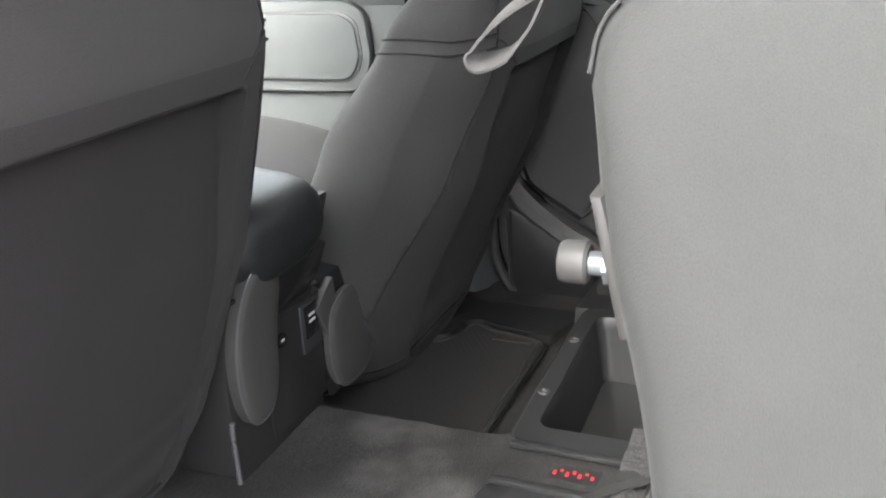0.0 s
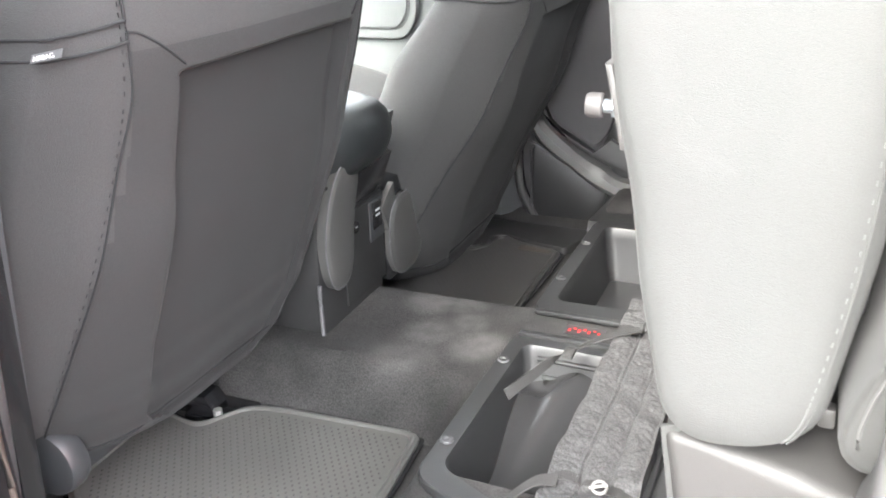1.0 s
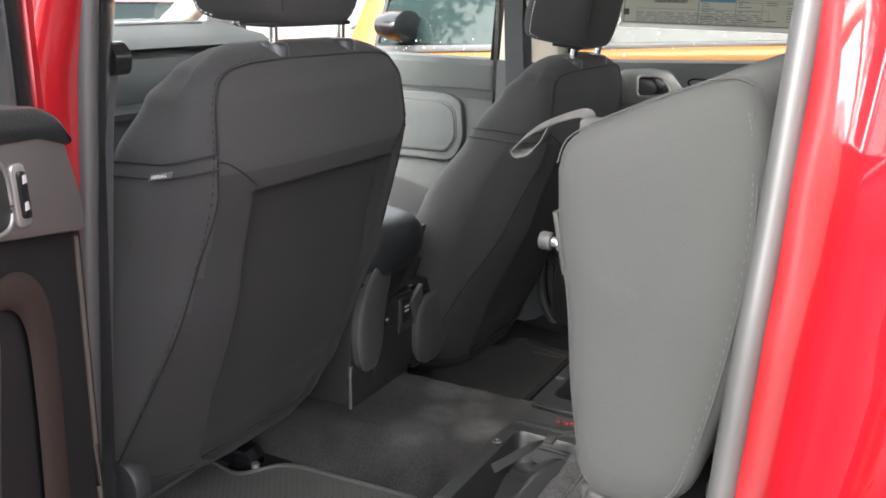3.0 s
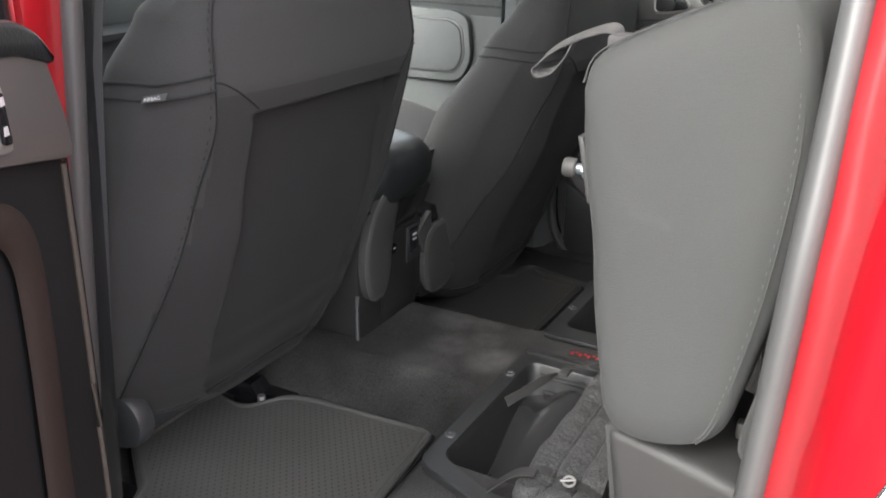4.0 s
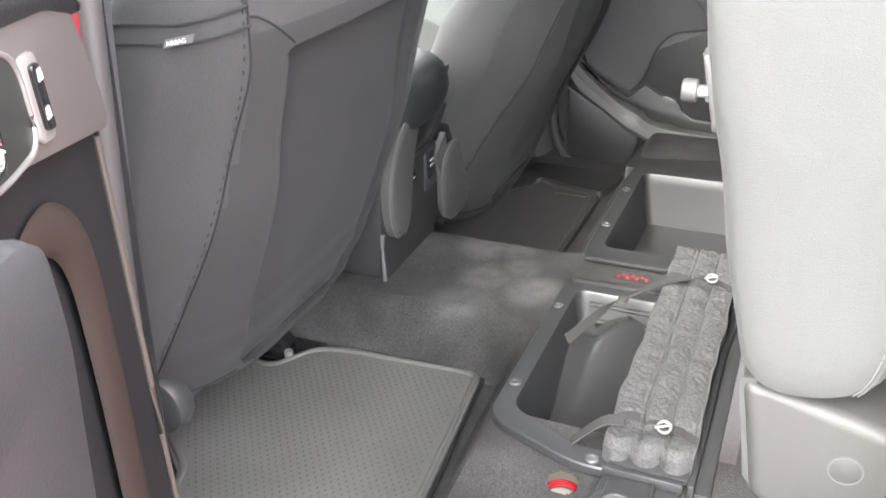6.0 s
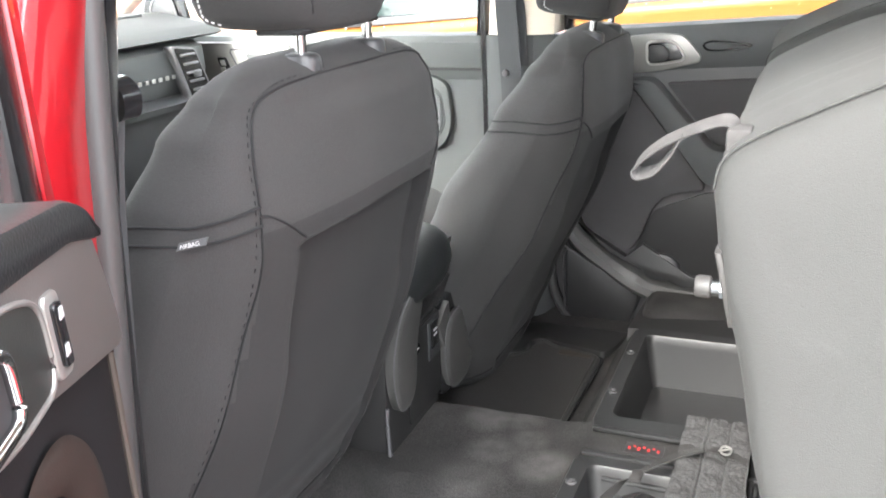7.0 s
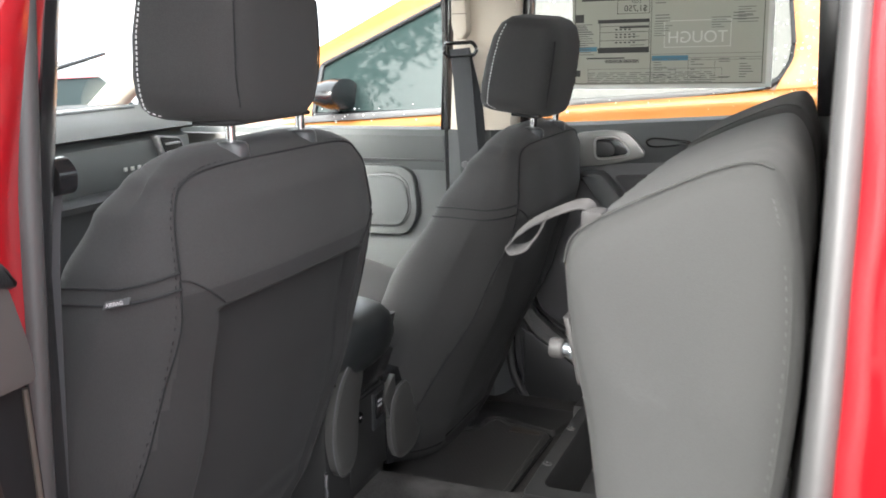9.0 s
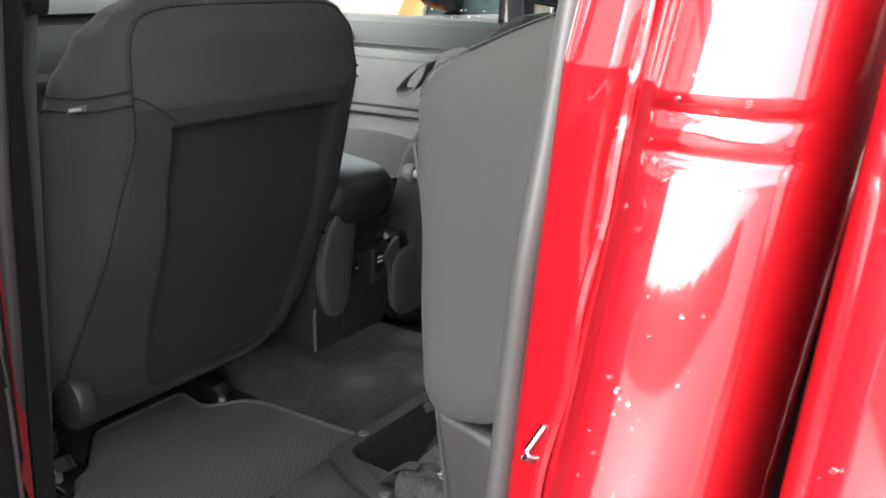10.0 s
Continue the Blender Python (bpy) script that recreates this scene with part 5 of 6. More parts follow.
def barrel(z):
    """The outward swell of the body side below the shoulder."""
    return 0.185 * (z - 0.716) * step(0.30, 0.52, z) - 0.041 * (1 - step(0.30, 0.55, z)) if z < 0.716 else 0.0


def level(a, b, n):
    return [a + (b - a) * k / n for k in range(n + 1)]


# where the rear door seal runs, by height
SEAL_X = [(-0.02, 0.352), (0.09, 0.414), (0.22, 0.434), (0.38, 0.442), (0.55, 0.448), (0.66, 0.451), (0.80, 0.453), (1.12, 0.456)]
SEAL_Y = [(-0.02, -0.772), (0.09, -0.745), (0.22, -0.728), (0.38, -0.716), (0.55, -0.702), (0.66, -0.678), (0.80, -0.645), (1.12, -0.565)]


def jamb_ring(z, crease=0.0):
    k, t = lean(z), tumble(z)
    swell = 0.007 * math.exp(-((z - 0.56) / 0.06) ** 2) + 0.0022 * math.sin(19 * z) + 0.001 * math.sin(47 * z)
    sx, sy = table(SEAL_X, z) - k, table(SEAL_Y, z) - t
    pts = [(sx + 0.006, sy + 0.004), (sx + 0.020, sy - 0.016), (0.45 * (sx + 0.020) + 0.275, 0.45 * (sy - 0.016) - 0.4268), (0.500, -0.776), (0.508, -0.784), (0.540 + swell, -0.794), (0.546 + swell, -0.790), (0.551 + swell, -0.783), (0.556 + swell, -0.784), (0.560 + swell, -0.794), (0.564 + swell * 0.6, -0.810), (0.567 + swell * 0.4, -0.822), (0.572, -0.829), (0.581, -0.833), (0.586, -0.838), (0.590, -0.852),
           (0.597, -0.858), (0.602, -0.866), (0.608, -0.874 + crease * 0.4), (0.618, -0.879 + crease), (0.635, -0.881 + crease), (0.652, -0.881 + crease), (0.668, -0.877 + crease), (0.681, -0.868 + crease * 0.5), (0.690, -0.850), (0.694, -0.82), (0.695, -0.72), (0.56, -0.70)]
    wrinkle = [0.0016 * noise.noise(Vector((x * 70, z * 160, 4))) * math.exp(-((z - 0.717) / 0.016) ** 2) if 0.58 < x < 0.70 else 0.0 for x, y in pts]
    return [Vector((x + k, y + t + (barrel(z) if x > 0.56 else 0.0) + w, z)) for (x, y), w in zip(pts, wrinkle)]


levels = level(-0.35, 0.67, 22) + level(0.682, 0.748, 33) + level(0.76, 1.16, 14)
def crease_at(z):
    return 0.005 * math.exp(-((z - 0.728) / 0.004) ** 2) + 0.005 * math.exp(-((z - 0.706) / 0.005) ** 2) - 0.003 * step(0.725, 0.74, z)
rear_jamb = tagged(new("pillar_rear"), "glossy red rear door jamb with a steel striker", "pillar", kind="structure")
part("jamb_skin", loft([jamb_ring(z, crease_at(z)) for z in levels]), RED, rear_jamb)
part("sealant_bead", tube([Vector((0.5755 + lean(z) + 0.0012 * math.sin(61 * z), -0.8335 + tumble(z) + barrel(z) + 0.001 * math.sin(37 * z), z)) for z in level(-0.3, 1.1, 110)], 0.0038, 6), RED, rear_jamb)
striker = part("striker_plate", box((0.536, -0.803, 0.43), (0.545, -0.788, 0.475), 0.002), CHROME, rear_jamb, "steel striker plate")
part("striker_loop", tube([Vector(p) for p in ((0.540, -0.800, 0.436), (0.538, -0.808, 0.460), (0.537, -0.812, 0.482), (0.534, -0.816, 0.483), (0.5255, -0.824, 0.464), (0.524, -0.825, 0.459), (0.527, -0.822, 0.456), (0.541, -0.802, 0.452))], 0.0034, 10), CHROME, rear_jamb, "bright steel striker loop")
bed = thing("truck_bed", "glossy red truck bed behind the cab gap", "truck bed")
part("bed_side", loft([[Vector((x + lean(z) * 0.6, y + 0.4 * tumble(z) + barrel(z), z)) for x, y in ((0.712, -0.66), (0.712, -0.80), (0.713, -0.830), (0.718, -0.856), (0.728, -0.874), (0.745, -0.885), (0.775, -0.892), (1.2, -0.90), (2.3, -0.89), (2.3, -0.66))] for z in level(-0.35, 0.80, 20)]), RED, bed)
part("bed_front", box((0.706, -0.66, -0.3), (0.745, 0.66, 0.80), 0.005), RED, bed)
part("bed_side", loft([[Vector((x + lean(z) * 0.6, -y - 0.4 * tumble(z) - barrel(z), z)) for x, y in ((0.712, -0.66), (0.712, -0.80), (0.713, -0.830), (0.718, -0.856), (0.728, -0.874), (0.745, -0.885), (0.775, -0.892), (1.2, -0.90), (2.3, -0.89), (2.3, -0.66))] for z in level(-0.35, 0.80, 20)]), RED, bed)
part("bed_floor", box((0.76, -0.66, -0.02), (2.3, 0.66, 0.02), 0.005), PLASTIC, bed, "black bed liner")
part("tailgate", box((2.3, -0.86, -0.25), (2.36, 0.86, 0.80), 0.015), RED, bed, "red tailgate")
def road_wheel(x, y, parent):
    w = part("wheel", disc((x, y, -0.42), 1, 0.38, -0.12, 0.12, 40, 0.03), BLACK, parent, "black tyre")
    part("rim", disc((x, y + math.copysign(0.115, y), -0.42), 1, 0.22, -0.012, 0.012, 32, 0.005), SATIN, w, "silver rim")
for y in (-0.79, 0.79):
    road_wheel(1.62, y, bed)
nose = thing("pickup_truck", "glossy red front wings and bumper of the pickup", "pickup truck")
for y in (-1, 1):
    part("wing", loft([[Vector((x, y * (0.88 - 0.06 * step(-2.3, -2.65, x)), -0.30)), Vector((x, y * 0.90, 0.0)), Vector((x, y * 0.885, 0.40)), Vector((x, y * 0.84, 0.62)), Vector((x, y * 0.79, 0.645)), Vector((x, y * 0.79, -0.30))] for x in (-2.62, -2.3, -1.9, -1.5)]), RED, nose)
    road_wheel(-2.05, y * 0.80, nose)
part("grille", box((-2.70, -0.80, 0.0), (-2.62, 0.80, 0.58), 0.03), BLACK, nose, "black grille")
part("bumper", box((-2.76, -0.90, -0.38), (-2.62, 0.90, 0.0), 0.04), RED, nose)

SEAL_PATH = [(-0.205, -0.737, 1.12), (-0.221, -0.763, 0.80), (-0.231, -0.772, 0.63), (-0.238, -0.777, 0.52), (-0.258, -0.778, 0.30), (-0.278, -0.778, 0.14), (-0.282, -0.779, 0.04), (-0.256, -0.781, -0.035), (-0.180, -0.780, -0.065), (0.0, -0.780, -0.07), (0.20, -0.780, -0.065), (0.352, -0.772, -0.015), (0.414, -0.745, 0.09), (0.434, -0.728, 0.22), (0.442, -0.716, 0.38), (0.448, -0.702, 0.55), (0.451, -0.678, 0.66), (0.453, -0.645, 0.80), (0.456, -0.565, 1.12)]
seals = tagged(new("trim_doorway_seal"), "grey rubber seal round the open rear doorway", "seal", kind="structure")
part("main_seal", tube(smooth_line(SEAL_PATH, 8), 0.012, 14), SEAL, seals)
part("seal_lip", tube(smooth_line([(x + (0.012 if x < 0.1 else -0.012) * -1, y + 0.018, z + (0.012 if z < 0.0 else 0)) for x, y, z in SEAL_PATH], 8), 0.008, 10), BLACK, seals, "black inner lip")
part("outer_seal", tube(smooth_line([(x + 0.004, y - 0.030, z - (0.012 if z < 0.0 else 0)) for x, y, z in SEAL_PATH[:9]], 8), 0.003, 8), DARK_SEAL, seals, "thin outer seal")

near_pillar = tagged(new("pillar_near"), "glossy red door pillar with black inner trim", "pillar", kind="structure")
part("pillar_skin", loft([[Vector((x + 0.06 * (z - 0.6), y + tumble(z), z)) for x, y in ((-0.234, -0.772), (-0.229, -0.790), (-0.223, -0.802), (-0.218, -0.824), (-0.221, -0.848), (-0.230, -0.868), (-0.27, -0.885), (-0.38, -0.888), (-0.38, -0.76))] for z in level(-0.35, 1.15, 26)]), RED, near_pillar)
part("pillar_trim", loft([[Vector((x + 0.07 * (z - 0.6), y + 0.7 * tumble(z), z)) for x, y in ((-0.240, -0.768), (-0.250, -0.752), (-0.270, -0.728), (-0.295, -0.705), (-0.33, -0.694), (-0.40, -0.690), (-0.40, -0.76))] for z in (-0.05, 0.1, 0.3, 0.5, 0.66)]), TRIM_DARK, near_pillar, "dark lower pillar trim")
part("upper_trim", loft([[Vector((x + 0.07 * (z - 0.6), y + 0.7 * tumble(z), z)) for x, y in ((-0.262, -0.752), (-0.264, -0.744), (-0.274, -0.728), (-0.295, -0.705), (-0.33, -0.694), (-0.40, -0.690), (-0.40, -0.76))] for z in (0.662, 0.8, 0.95, 1.15)]), BEIGE, near_pillar, "beige upper pillar trim")
part("black_edge", loft([[Vector((x + 0.07 * (z - 0.6), y + 0.7 * tumble(z), z)) for x, y in ((-0.234, -0.765), (-0.242, -0.745), (-0.264, -0.718), (-0.272, -0.724), (-0.252, -0.755), (-0.243, -0.768))] for z in (0.0, 0.3, 0.66, 0.9, 1.15)]), BLACK, near_pillar, "black rubber edge strip")
nbelt = thing("seat_belt", "black seat belt on the near pillar", "seat belt", "front seat belts")
part("belt_guide", loft([[Vector((x + 0.004, -0.684 + dy, 0.752 + dz)) for x, dz in rounded([(-0.298, 0.016), (-0.272, 0.019), (-0.259, 0.004), (-0.263, -0.017), (-0.278, -0.021), (-0.298, -0.011)], 0.008, 4)] for dy in (-0.012, -0.009, 0.008, 0.011)]), BLACK, nbelt, "black belt guide")
part("guide_bolt", disc((-0.281, 0, 0.750), 1, 0.009, -0.704, -0.694, 20, 0.001), SATIN, nbelt, "steel guide bolt")
part("webbing", ribbon([(-0.285, -0.688, 0.752), (-0.296, -0.696, 0.66), (-0.310, -0.700, 0.50), (-0.328, -0.704, 0.30), (-0.347, -0.706, 0.12)], 0.036, (1, 0.6, 0)), BELT, nbelt, "black webbing")
part("belt_anchor", box((-0.365, -0.715, 0.095), (-0.335, -0.685, 0.135), 0.006), BLACK, nbelt, "black belt anchor")
part("anchor_bolt", disc((-0.348, 0, 0.112), 1, 0.007, -0.719, -0.713, 18, 0.001), CHROME, nbelt)

sill = tagged(new("sill"), "black ridged scuff plate on the door sill", "sill", kind="structure")
part("sill_plate", loft([[(x, y, z + zz) for y, zz in ((-0.738, -0.045), (-0.740, -0.001), (-0.746, 0.0005), (-0.764, -0.012), (-0.778, -0.05), (-0.778, -0.09), (-0.738, -0.09))] for x, z in ((-0.28, 0.0), (-0.20, -0.006), (-0.10, -0.008), (0.1, -0.008), (0.28, 0.0), (0.36, 0.05))]), SILL, sill)
for k in range(6):
    y = -0.743 - 0.0052 * k
    z = 0.002 - 0.0026 * k
    part("ridge", prism([(-0.105 + 0.004 * k, y - 0.0014), (0.26, y - 0.0014), (0.262, y + 0.0014), (-0.108 + 0.004 * k, y + 0.0014)], 2, z - 0.012, z - 0.0015, 0.0008), TRAY, sill)
def kick(u, v):
    x = -0.315 + 0.185 * u
    return Vector((x, -0.698 - 0.068 * v, -0.004 - 0.055 * v ** 2.2 + 0.004 * math.sin(math.pi * v)))
part("kick_trim", sheet(kick, 30, 12, 0.01, (0, 0, -1)), SILL, sill, "smooth black kick trim")
tagged(part("rocker", loft([[(x, y, z + max(0.0, 2.2 * (x - 0.30)) * (x > 0.30)) for y, z in ((-0.775, -0.085), (-0.80, -0.09), (-0.835, -0.10), (-0.862, -0.13), (-0.868, -0.30), (-0.80, -0.42), (-0.775, -0.42))] for x in (-0.36, -0.2, 0.0, 0.2, 0.30, 0.36, 0.42, 0.47)]), RED), "glossy red rocker panel under the doorway", "rocker", kind="structure")
QUARTER_OUT = [(0.03, 0.378, -0.735), (0.09, 0.406, -0.728), (0.22, 0.427, -0.712), (0.38, 0.438, -0.702), (0.55, 0.446, -0.692), (0.80, 0.462, -0.632), (1.10, 0.485, -0.548)]
QUARTER_IN = [(0.03, 0.335, -0.700, 0.07), (0.09, 0.362, -0.668, 0.078), (0.15, 0.380, -0.628, 0.085), (0.27, 0.420, -0.465, 0.088), (0.34, 0.452, -0.44, 0.20), (0.45, 0.50, -0.60, 0.42), (0.60, 0.54, -0.62, 0.60), (1.10, 0.62, -0.46, 1.10)]


def quarter(u, v):
    z = 0.03 + 1.07 * v
    outer = Vector((table([r[:2] for r in QUARTER_OUT], z), table([(r[0], r[2]) for r in QUARTER_OUT], z), z))
    inner = Vector([table([(r[0], r[k]) for r in QUARTER_IN], z) for k in (1, 2, 3)])
    return outer.lerp(inner, u) + Vector((-0.012, -0.006, 0.006)) * math.sin(math.pi * u)
tagged(part("trim_quarter", sheet(quarter, 14, 60, 0.008, (0.8, -0.5, -0.3)), QUARTER), "dark quarter trim behind the doorway", "trim", kind="structure")

# ---- cab shell ----
tagged(part("wall_rear", prism([(-0.74, 0.0), (0.74, 0.0), (0.74, 0.72), (-0.74, 0.72)], 0, 0.635, 0.66), TRIM_DARK), "dark trimmed rear cab wall", "wall", kind="structure")
for y0, y1 in ((-0.70, -0.52), (0.52, 0.70)):
    tagged(part("wall_rear_corner", box((0.635, y0, 0.72), (0.66, y1, 1.15)), BEIGE), "beige rear corner trim", "wall", kind="structure")
rw = part("window_rear", box((0.645, -0.52, 0.72), (0.65, 0.52, 1.15)), TINTED)
tagged(rw, "tinted rear window of the cab", "window", kind="structure")
tagged(part("ceiling", sheet(lambda u, v: Vector((-0.80 + 1.46 * u, -0.68 + 1.36 * v, 1.155 + 0.03 * math.sin(math.pi * v) ** 0.5)), 8, 16, 0.012, (0, 0, 1)), BEIGE), "pale headliner", "ceiling", kind="structure")
tagged(part("roof", sheet(lambda u, v: Vector((-0.86 + 1.56 * u, -0.74 + 1.48 * v, 1.19 + 0.04 * math.sin(math.pi * v) ** 0.5)), 8, 16, 0.01, (0, 0, 1)), RED), "glossy red cab roof", "roof", kind="structure")
tagged(part("bonnet", sheet(lambda u, v: Vector((-1.62 - 1.0 * u, -0.78 + 1.56 * v, 0.66 - 0.08 * u + 0.02 * math.sin(math.pi * v))), 8, 12, 0.02), RED), "glossy red bonnet before the windscreen", "bonnet", kind="structure")
tagged(part("wall_front", box((-1.70, -0.80, -0.3), (-1.64, 0.80, 0.64)), BLACK), "dark bulkhead", "wall", kind="structure")
tagged(part("door_3", poly_y([(-1.45, -0.3), (-0.38, -0.3), (-0.38, 0.655), (-1.45, 0.640)], -0.88, -0.70), TRIM_DARK), "near front door, shut, with a clear window", "door", kind="structure")
part("door_skin", poly_y([(-1.45, -0.3), (-0.38, -0.3), (-0.38, 0.655), (-1.45, 0.640)], -0.905, -0.882), RED, bpy.data.objects["door_3"])
front_near = bpy.data.objects["door_3"]
for outline in ([(-0.40, 0.66), (-0.30, 0.66), (-0.262, 1.15), (-0.37, 1.15)], [(-0.82, 1.115), (-0.375, 1.115), (-0.37, 1.15), (-0.80, 1.15)], [(-1.36, 0.66), (-1.29, 0.66), (-0.80, 1.115), (-0.82, 1.15)], [(-1.29, 0.66), (-0.40, 0.66), (-0.40, 0.685), (-1.26, 0.685)]):
    part("window_frame", poly_y(outline, -0.895, -0.885, 0), BLACK, front_near, "black window frame")
near_pane = part("window_pane", poly_y([(-1.28, 0.68), (-0.39, 0.68), (-0.37, 1.12), (-0.81, 1.12)], -0.891, -0.888, 0), GLASS, front_near, "clear window glass")
near_pane.visible_shadow = False
for piece in front_near.children:
    if piece.name.startswith("window"):
        for v in piece.data.vertices:
            v.co.y += tumble(v.co.z)
tagged(part("wall_far_skin", poly_y([(-1.5, -0.35), (0.70, -0.35), (0.70, 0.68), (-1.5, 0.63)], 0.81, 0.90), RED), "red outer skin of the far side", "wall", kind="structure")
tagged(part("pillar_far_rear", loft([[(0.47, 0.70, z), (0.66, 0.66, z), (0.70, 0.88 - tumble(z), z), (0.47, 0.80 - tumble(z) * 0.6, z)] for z in (-0.05, 0.3, 0.7, 0.95, 1.16)]), PANEL_DARK), "dark trim of the far rear pillar", "pillar", kind="structure")
part("red_flange", poly_y([(0.445, 0.70), (0.462, 0.70), (0.470, 1.14), (0.450, 1.14)], 0.690, 0.700, 0.002), RED, bpy.data.objects["pillar_far_rear"])

# ---- open rear door ----
SWING = radians(62)
DOOR = Matrix(((math.cos(SWING), math.sin(SWING), 0, -0.178), (-math.sin(SWING), math.cos(SWING), 0, -0.852), (0, 0, 1, 0.004), (0, 0, 0, 1)))
near_door = tagged(new("door_4"), "red rear door swung open, taupe and black trim", "door", kind="structure")


def on_door(name, points, y0, y1, mat, label="", bevel=0.003, r=0.0, parent=None):
    return part(name, moved(prism(rounded(points, r, 5) if r else points, 1, y0, y1, bevel), DOOR), mat, parent or near_door, label)


on_door("outer_skin", [(-0.05, -0.34), (0.74, -0.34), (0.76, 0.70), (-0.05, 0.68)], -0.16, -0.10, RED, "", 0.01, 0.02)
on_door("inner_skin", [(-0.045, -0.30), (0.72, -0.30), (0.74, 0.72), (-0.045, 0.69)], -0.10, -0.030, RED, "", 0.006, 0.02)
on_door("window_frame", [(-0.055, 0.66), (-0.024, 0.66), (-0.008, 1.16), (-0.035, 1.16)], -0.075, -0.020, RED, "red painted window frame", 0.006)
on_door("window_frame", [(-0.024, 0.70), (0.014, 0.70), (0.030, 1.12), (-0.008, 1.14)], -0.070, -0.023, BLACK, "black window channel", 0.004)
on_door("window_frame", [(0.004, 1.12), (0.74, 1.12), (0.74, 1.17), (0.0, 1.17)], -0.075, -0.020, RED, "", 0.006)
on_door("window_frame", [(0.69, 0.70), (0.74, 0.70), (0.74, 1.13), (0.69, 1.13)], -0.075, -0.020, RED, "", 0.006)
wpane = on_door("window_pane", [(0.010, 0.68), (0.70, 0.70), (0.70, 1.13), (0.026, 1.13)], -0.052, -0.047, PRIVACY, "wet dark window glass", 0)
wpane.visible_shadow = False
on_door("trim_panel", [(-0.034, -0.24), (0.70, -0.24), (0.70, 0.73), (0.0, 0.70), (-0.034, 0.60)], -0.030, 0.0, TAUPE_DARK, "black door trim", 0.006, 0.02)
on_door("upper_panel", [(-0.030, 0.590), (-0.024, 0.625), (0.006, 0.690), (0.06, 0.708), (0.70, 0.765), (0.70, 0.735), (0.255, 0.648)], 0.0, 0.014, TAUPE, "taupe door panel", 0.005, 0.014)
on_door("top_pad", [(-0.004, 0.680), (0.006, 0.698), (0.028, 0.714), (0.062, 0.726), (0.70, 0.794), (0.70, 0.752), (0.06, 0.697)], -0.030, 0.019, LEATHER, "black padded door top", 0.006, 0.012)
bez = [(0.134, 0.636), (0.140, 0.690), (0.177, 0.703), (0.512, 0.736), (0.532, 0.70), (0.312, 0.655), (0.197, 0.636)]
on_door("handle_bezel", bez, 0.010, 0.020, BOWL, "dark handle surround", 0.003, 0.02)
ringp = rounded(bez, 0.02, 5)
part("bezel_rim", moved(tube([(x, 0.020, z) for x, z in ringp + ringp[:1]], 0.0019, 8), DOOR), DULL_SATIN, near_door, "silver bezel rim")
cupp = rounded([(0.198, 0.650), (0.203, 0.690), (0.462, 0.713), (0.472, 0.685), (0.312, 0.662), (0.247, 0.650)], 0.012, 5)
part("handle_rim", moved(tube([(x, 0.024, z) for x, z in cupp + cupp[:1]], 0.0038, 10), DOOR), CHROME, near_door, "chrome door handle")
part("handle_recess", moved(prism(cupp, 1, 0.0195, 0.0215, 0.0), DOOR), SEAM, near_door, "black recess behind the handle")
on_door("switch_plate", [(0.094, 0.628), (0.100, 0.684), (0.125, 0.686), (0.120, 0.631)], 0.013, 0.0175, SATIN, "silver switch surround", 0.002, 0.008)
on_door("switch", [(0.1005, 0.636), (0.106, 0.678), (0.119, 0.679), (0.1145, 0.638)], 0.0170, 0.0205, BLACK, "black lock switch", 0.001, 0.004)
for dz in (0.0, 0.023):
    on_door("switch_mark", [(0.1065, 0.645 + dz), (0.108, 0.652 + dz), (0.113, 0.652 + dz), (0.114, 0.645 + dz)], 0.0203, 0.0212, PALE_THREAD, "", 0)
on_door("armrest", [(0.236, 0.575), (0.240, 0.628), (0.268, 0.642), (0.70, 0.690), (0.70, 0.60), (0.38, 0.57), (0.37, 0.40), (0.38, 0.20), (0.300, 0.20), (0.276, 0.40), (0.250, 0.52)], 0.0, 0.055, ARMREST, "dark grey armrest and pull", 0.012, 0.02)
def pocket_edge():
    """The rolled rim of the map pocket, thin at its upper end and broad down its length."""
    line = smooth_line([(0.190, 0.560, 0), (0.150, 0.578, 0), (0.108, 0.570, 0), (0.084, 0.535, 0), (0.080, 0.46, 0), (0.084, 0.36, 0), (0.094, 0.15, 0), (0.108, -0.085, 0)], 8)
    rings = []
    for k, p in enumerate(line):
        way = (line[min(k + 1, len(line) - 1)] - line[max(k - 1, 0)]).normalized()
        side = Vector((way.y, -way.x))
        half = 0.008 + 0.015 * step(0, 24, k)
        high = 0.004 + 0.010 * step(0, 24, k)
        rings.append([(p.x + side.x * half * math.cos(a), 0.002 + high * math.sin(a) ** 0.8, p.y + side.y * half * math.cos(a)) for a in [math.pi * i / 14 for i in range(1, 14)]])
    return loft(rings, closed=False, cap=False)
part("pocket_edge", moved(pocket_edge(), DOOR), POCKET, near_door, "brown pocket moulding")
part("edge_seal", moved(tube(smooth_line([(-0.038, -0.006, 0.60), (-0.040, -0.006, 0.30), (-0.038, -0.006, 0.0), (-0.02, -0.006, -0.12), (0.05, -0.006, -0.20)], 6), 0.007, 10), DOOR), BLACK, near_door, "black door seal")
part("edge_welt", moved(tube(smooth_line([(-0.026, 0.002, 0.585), (-0.028, 0.002, 0.30), (-0.026, 0.002, 0.0)], 6), 0.003, 8), DOOR), BROWN, near_door)

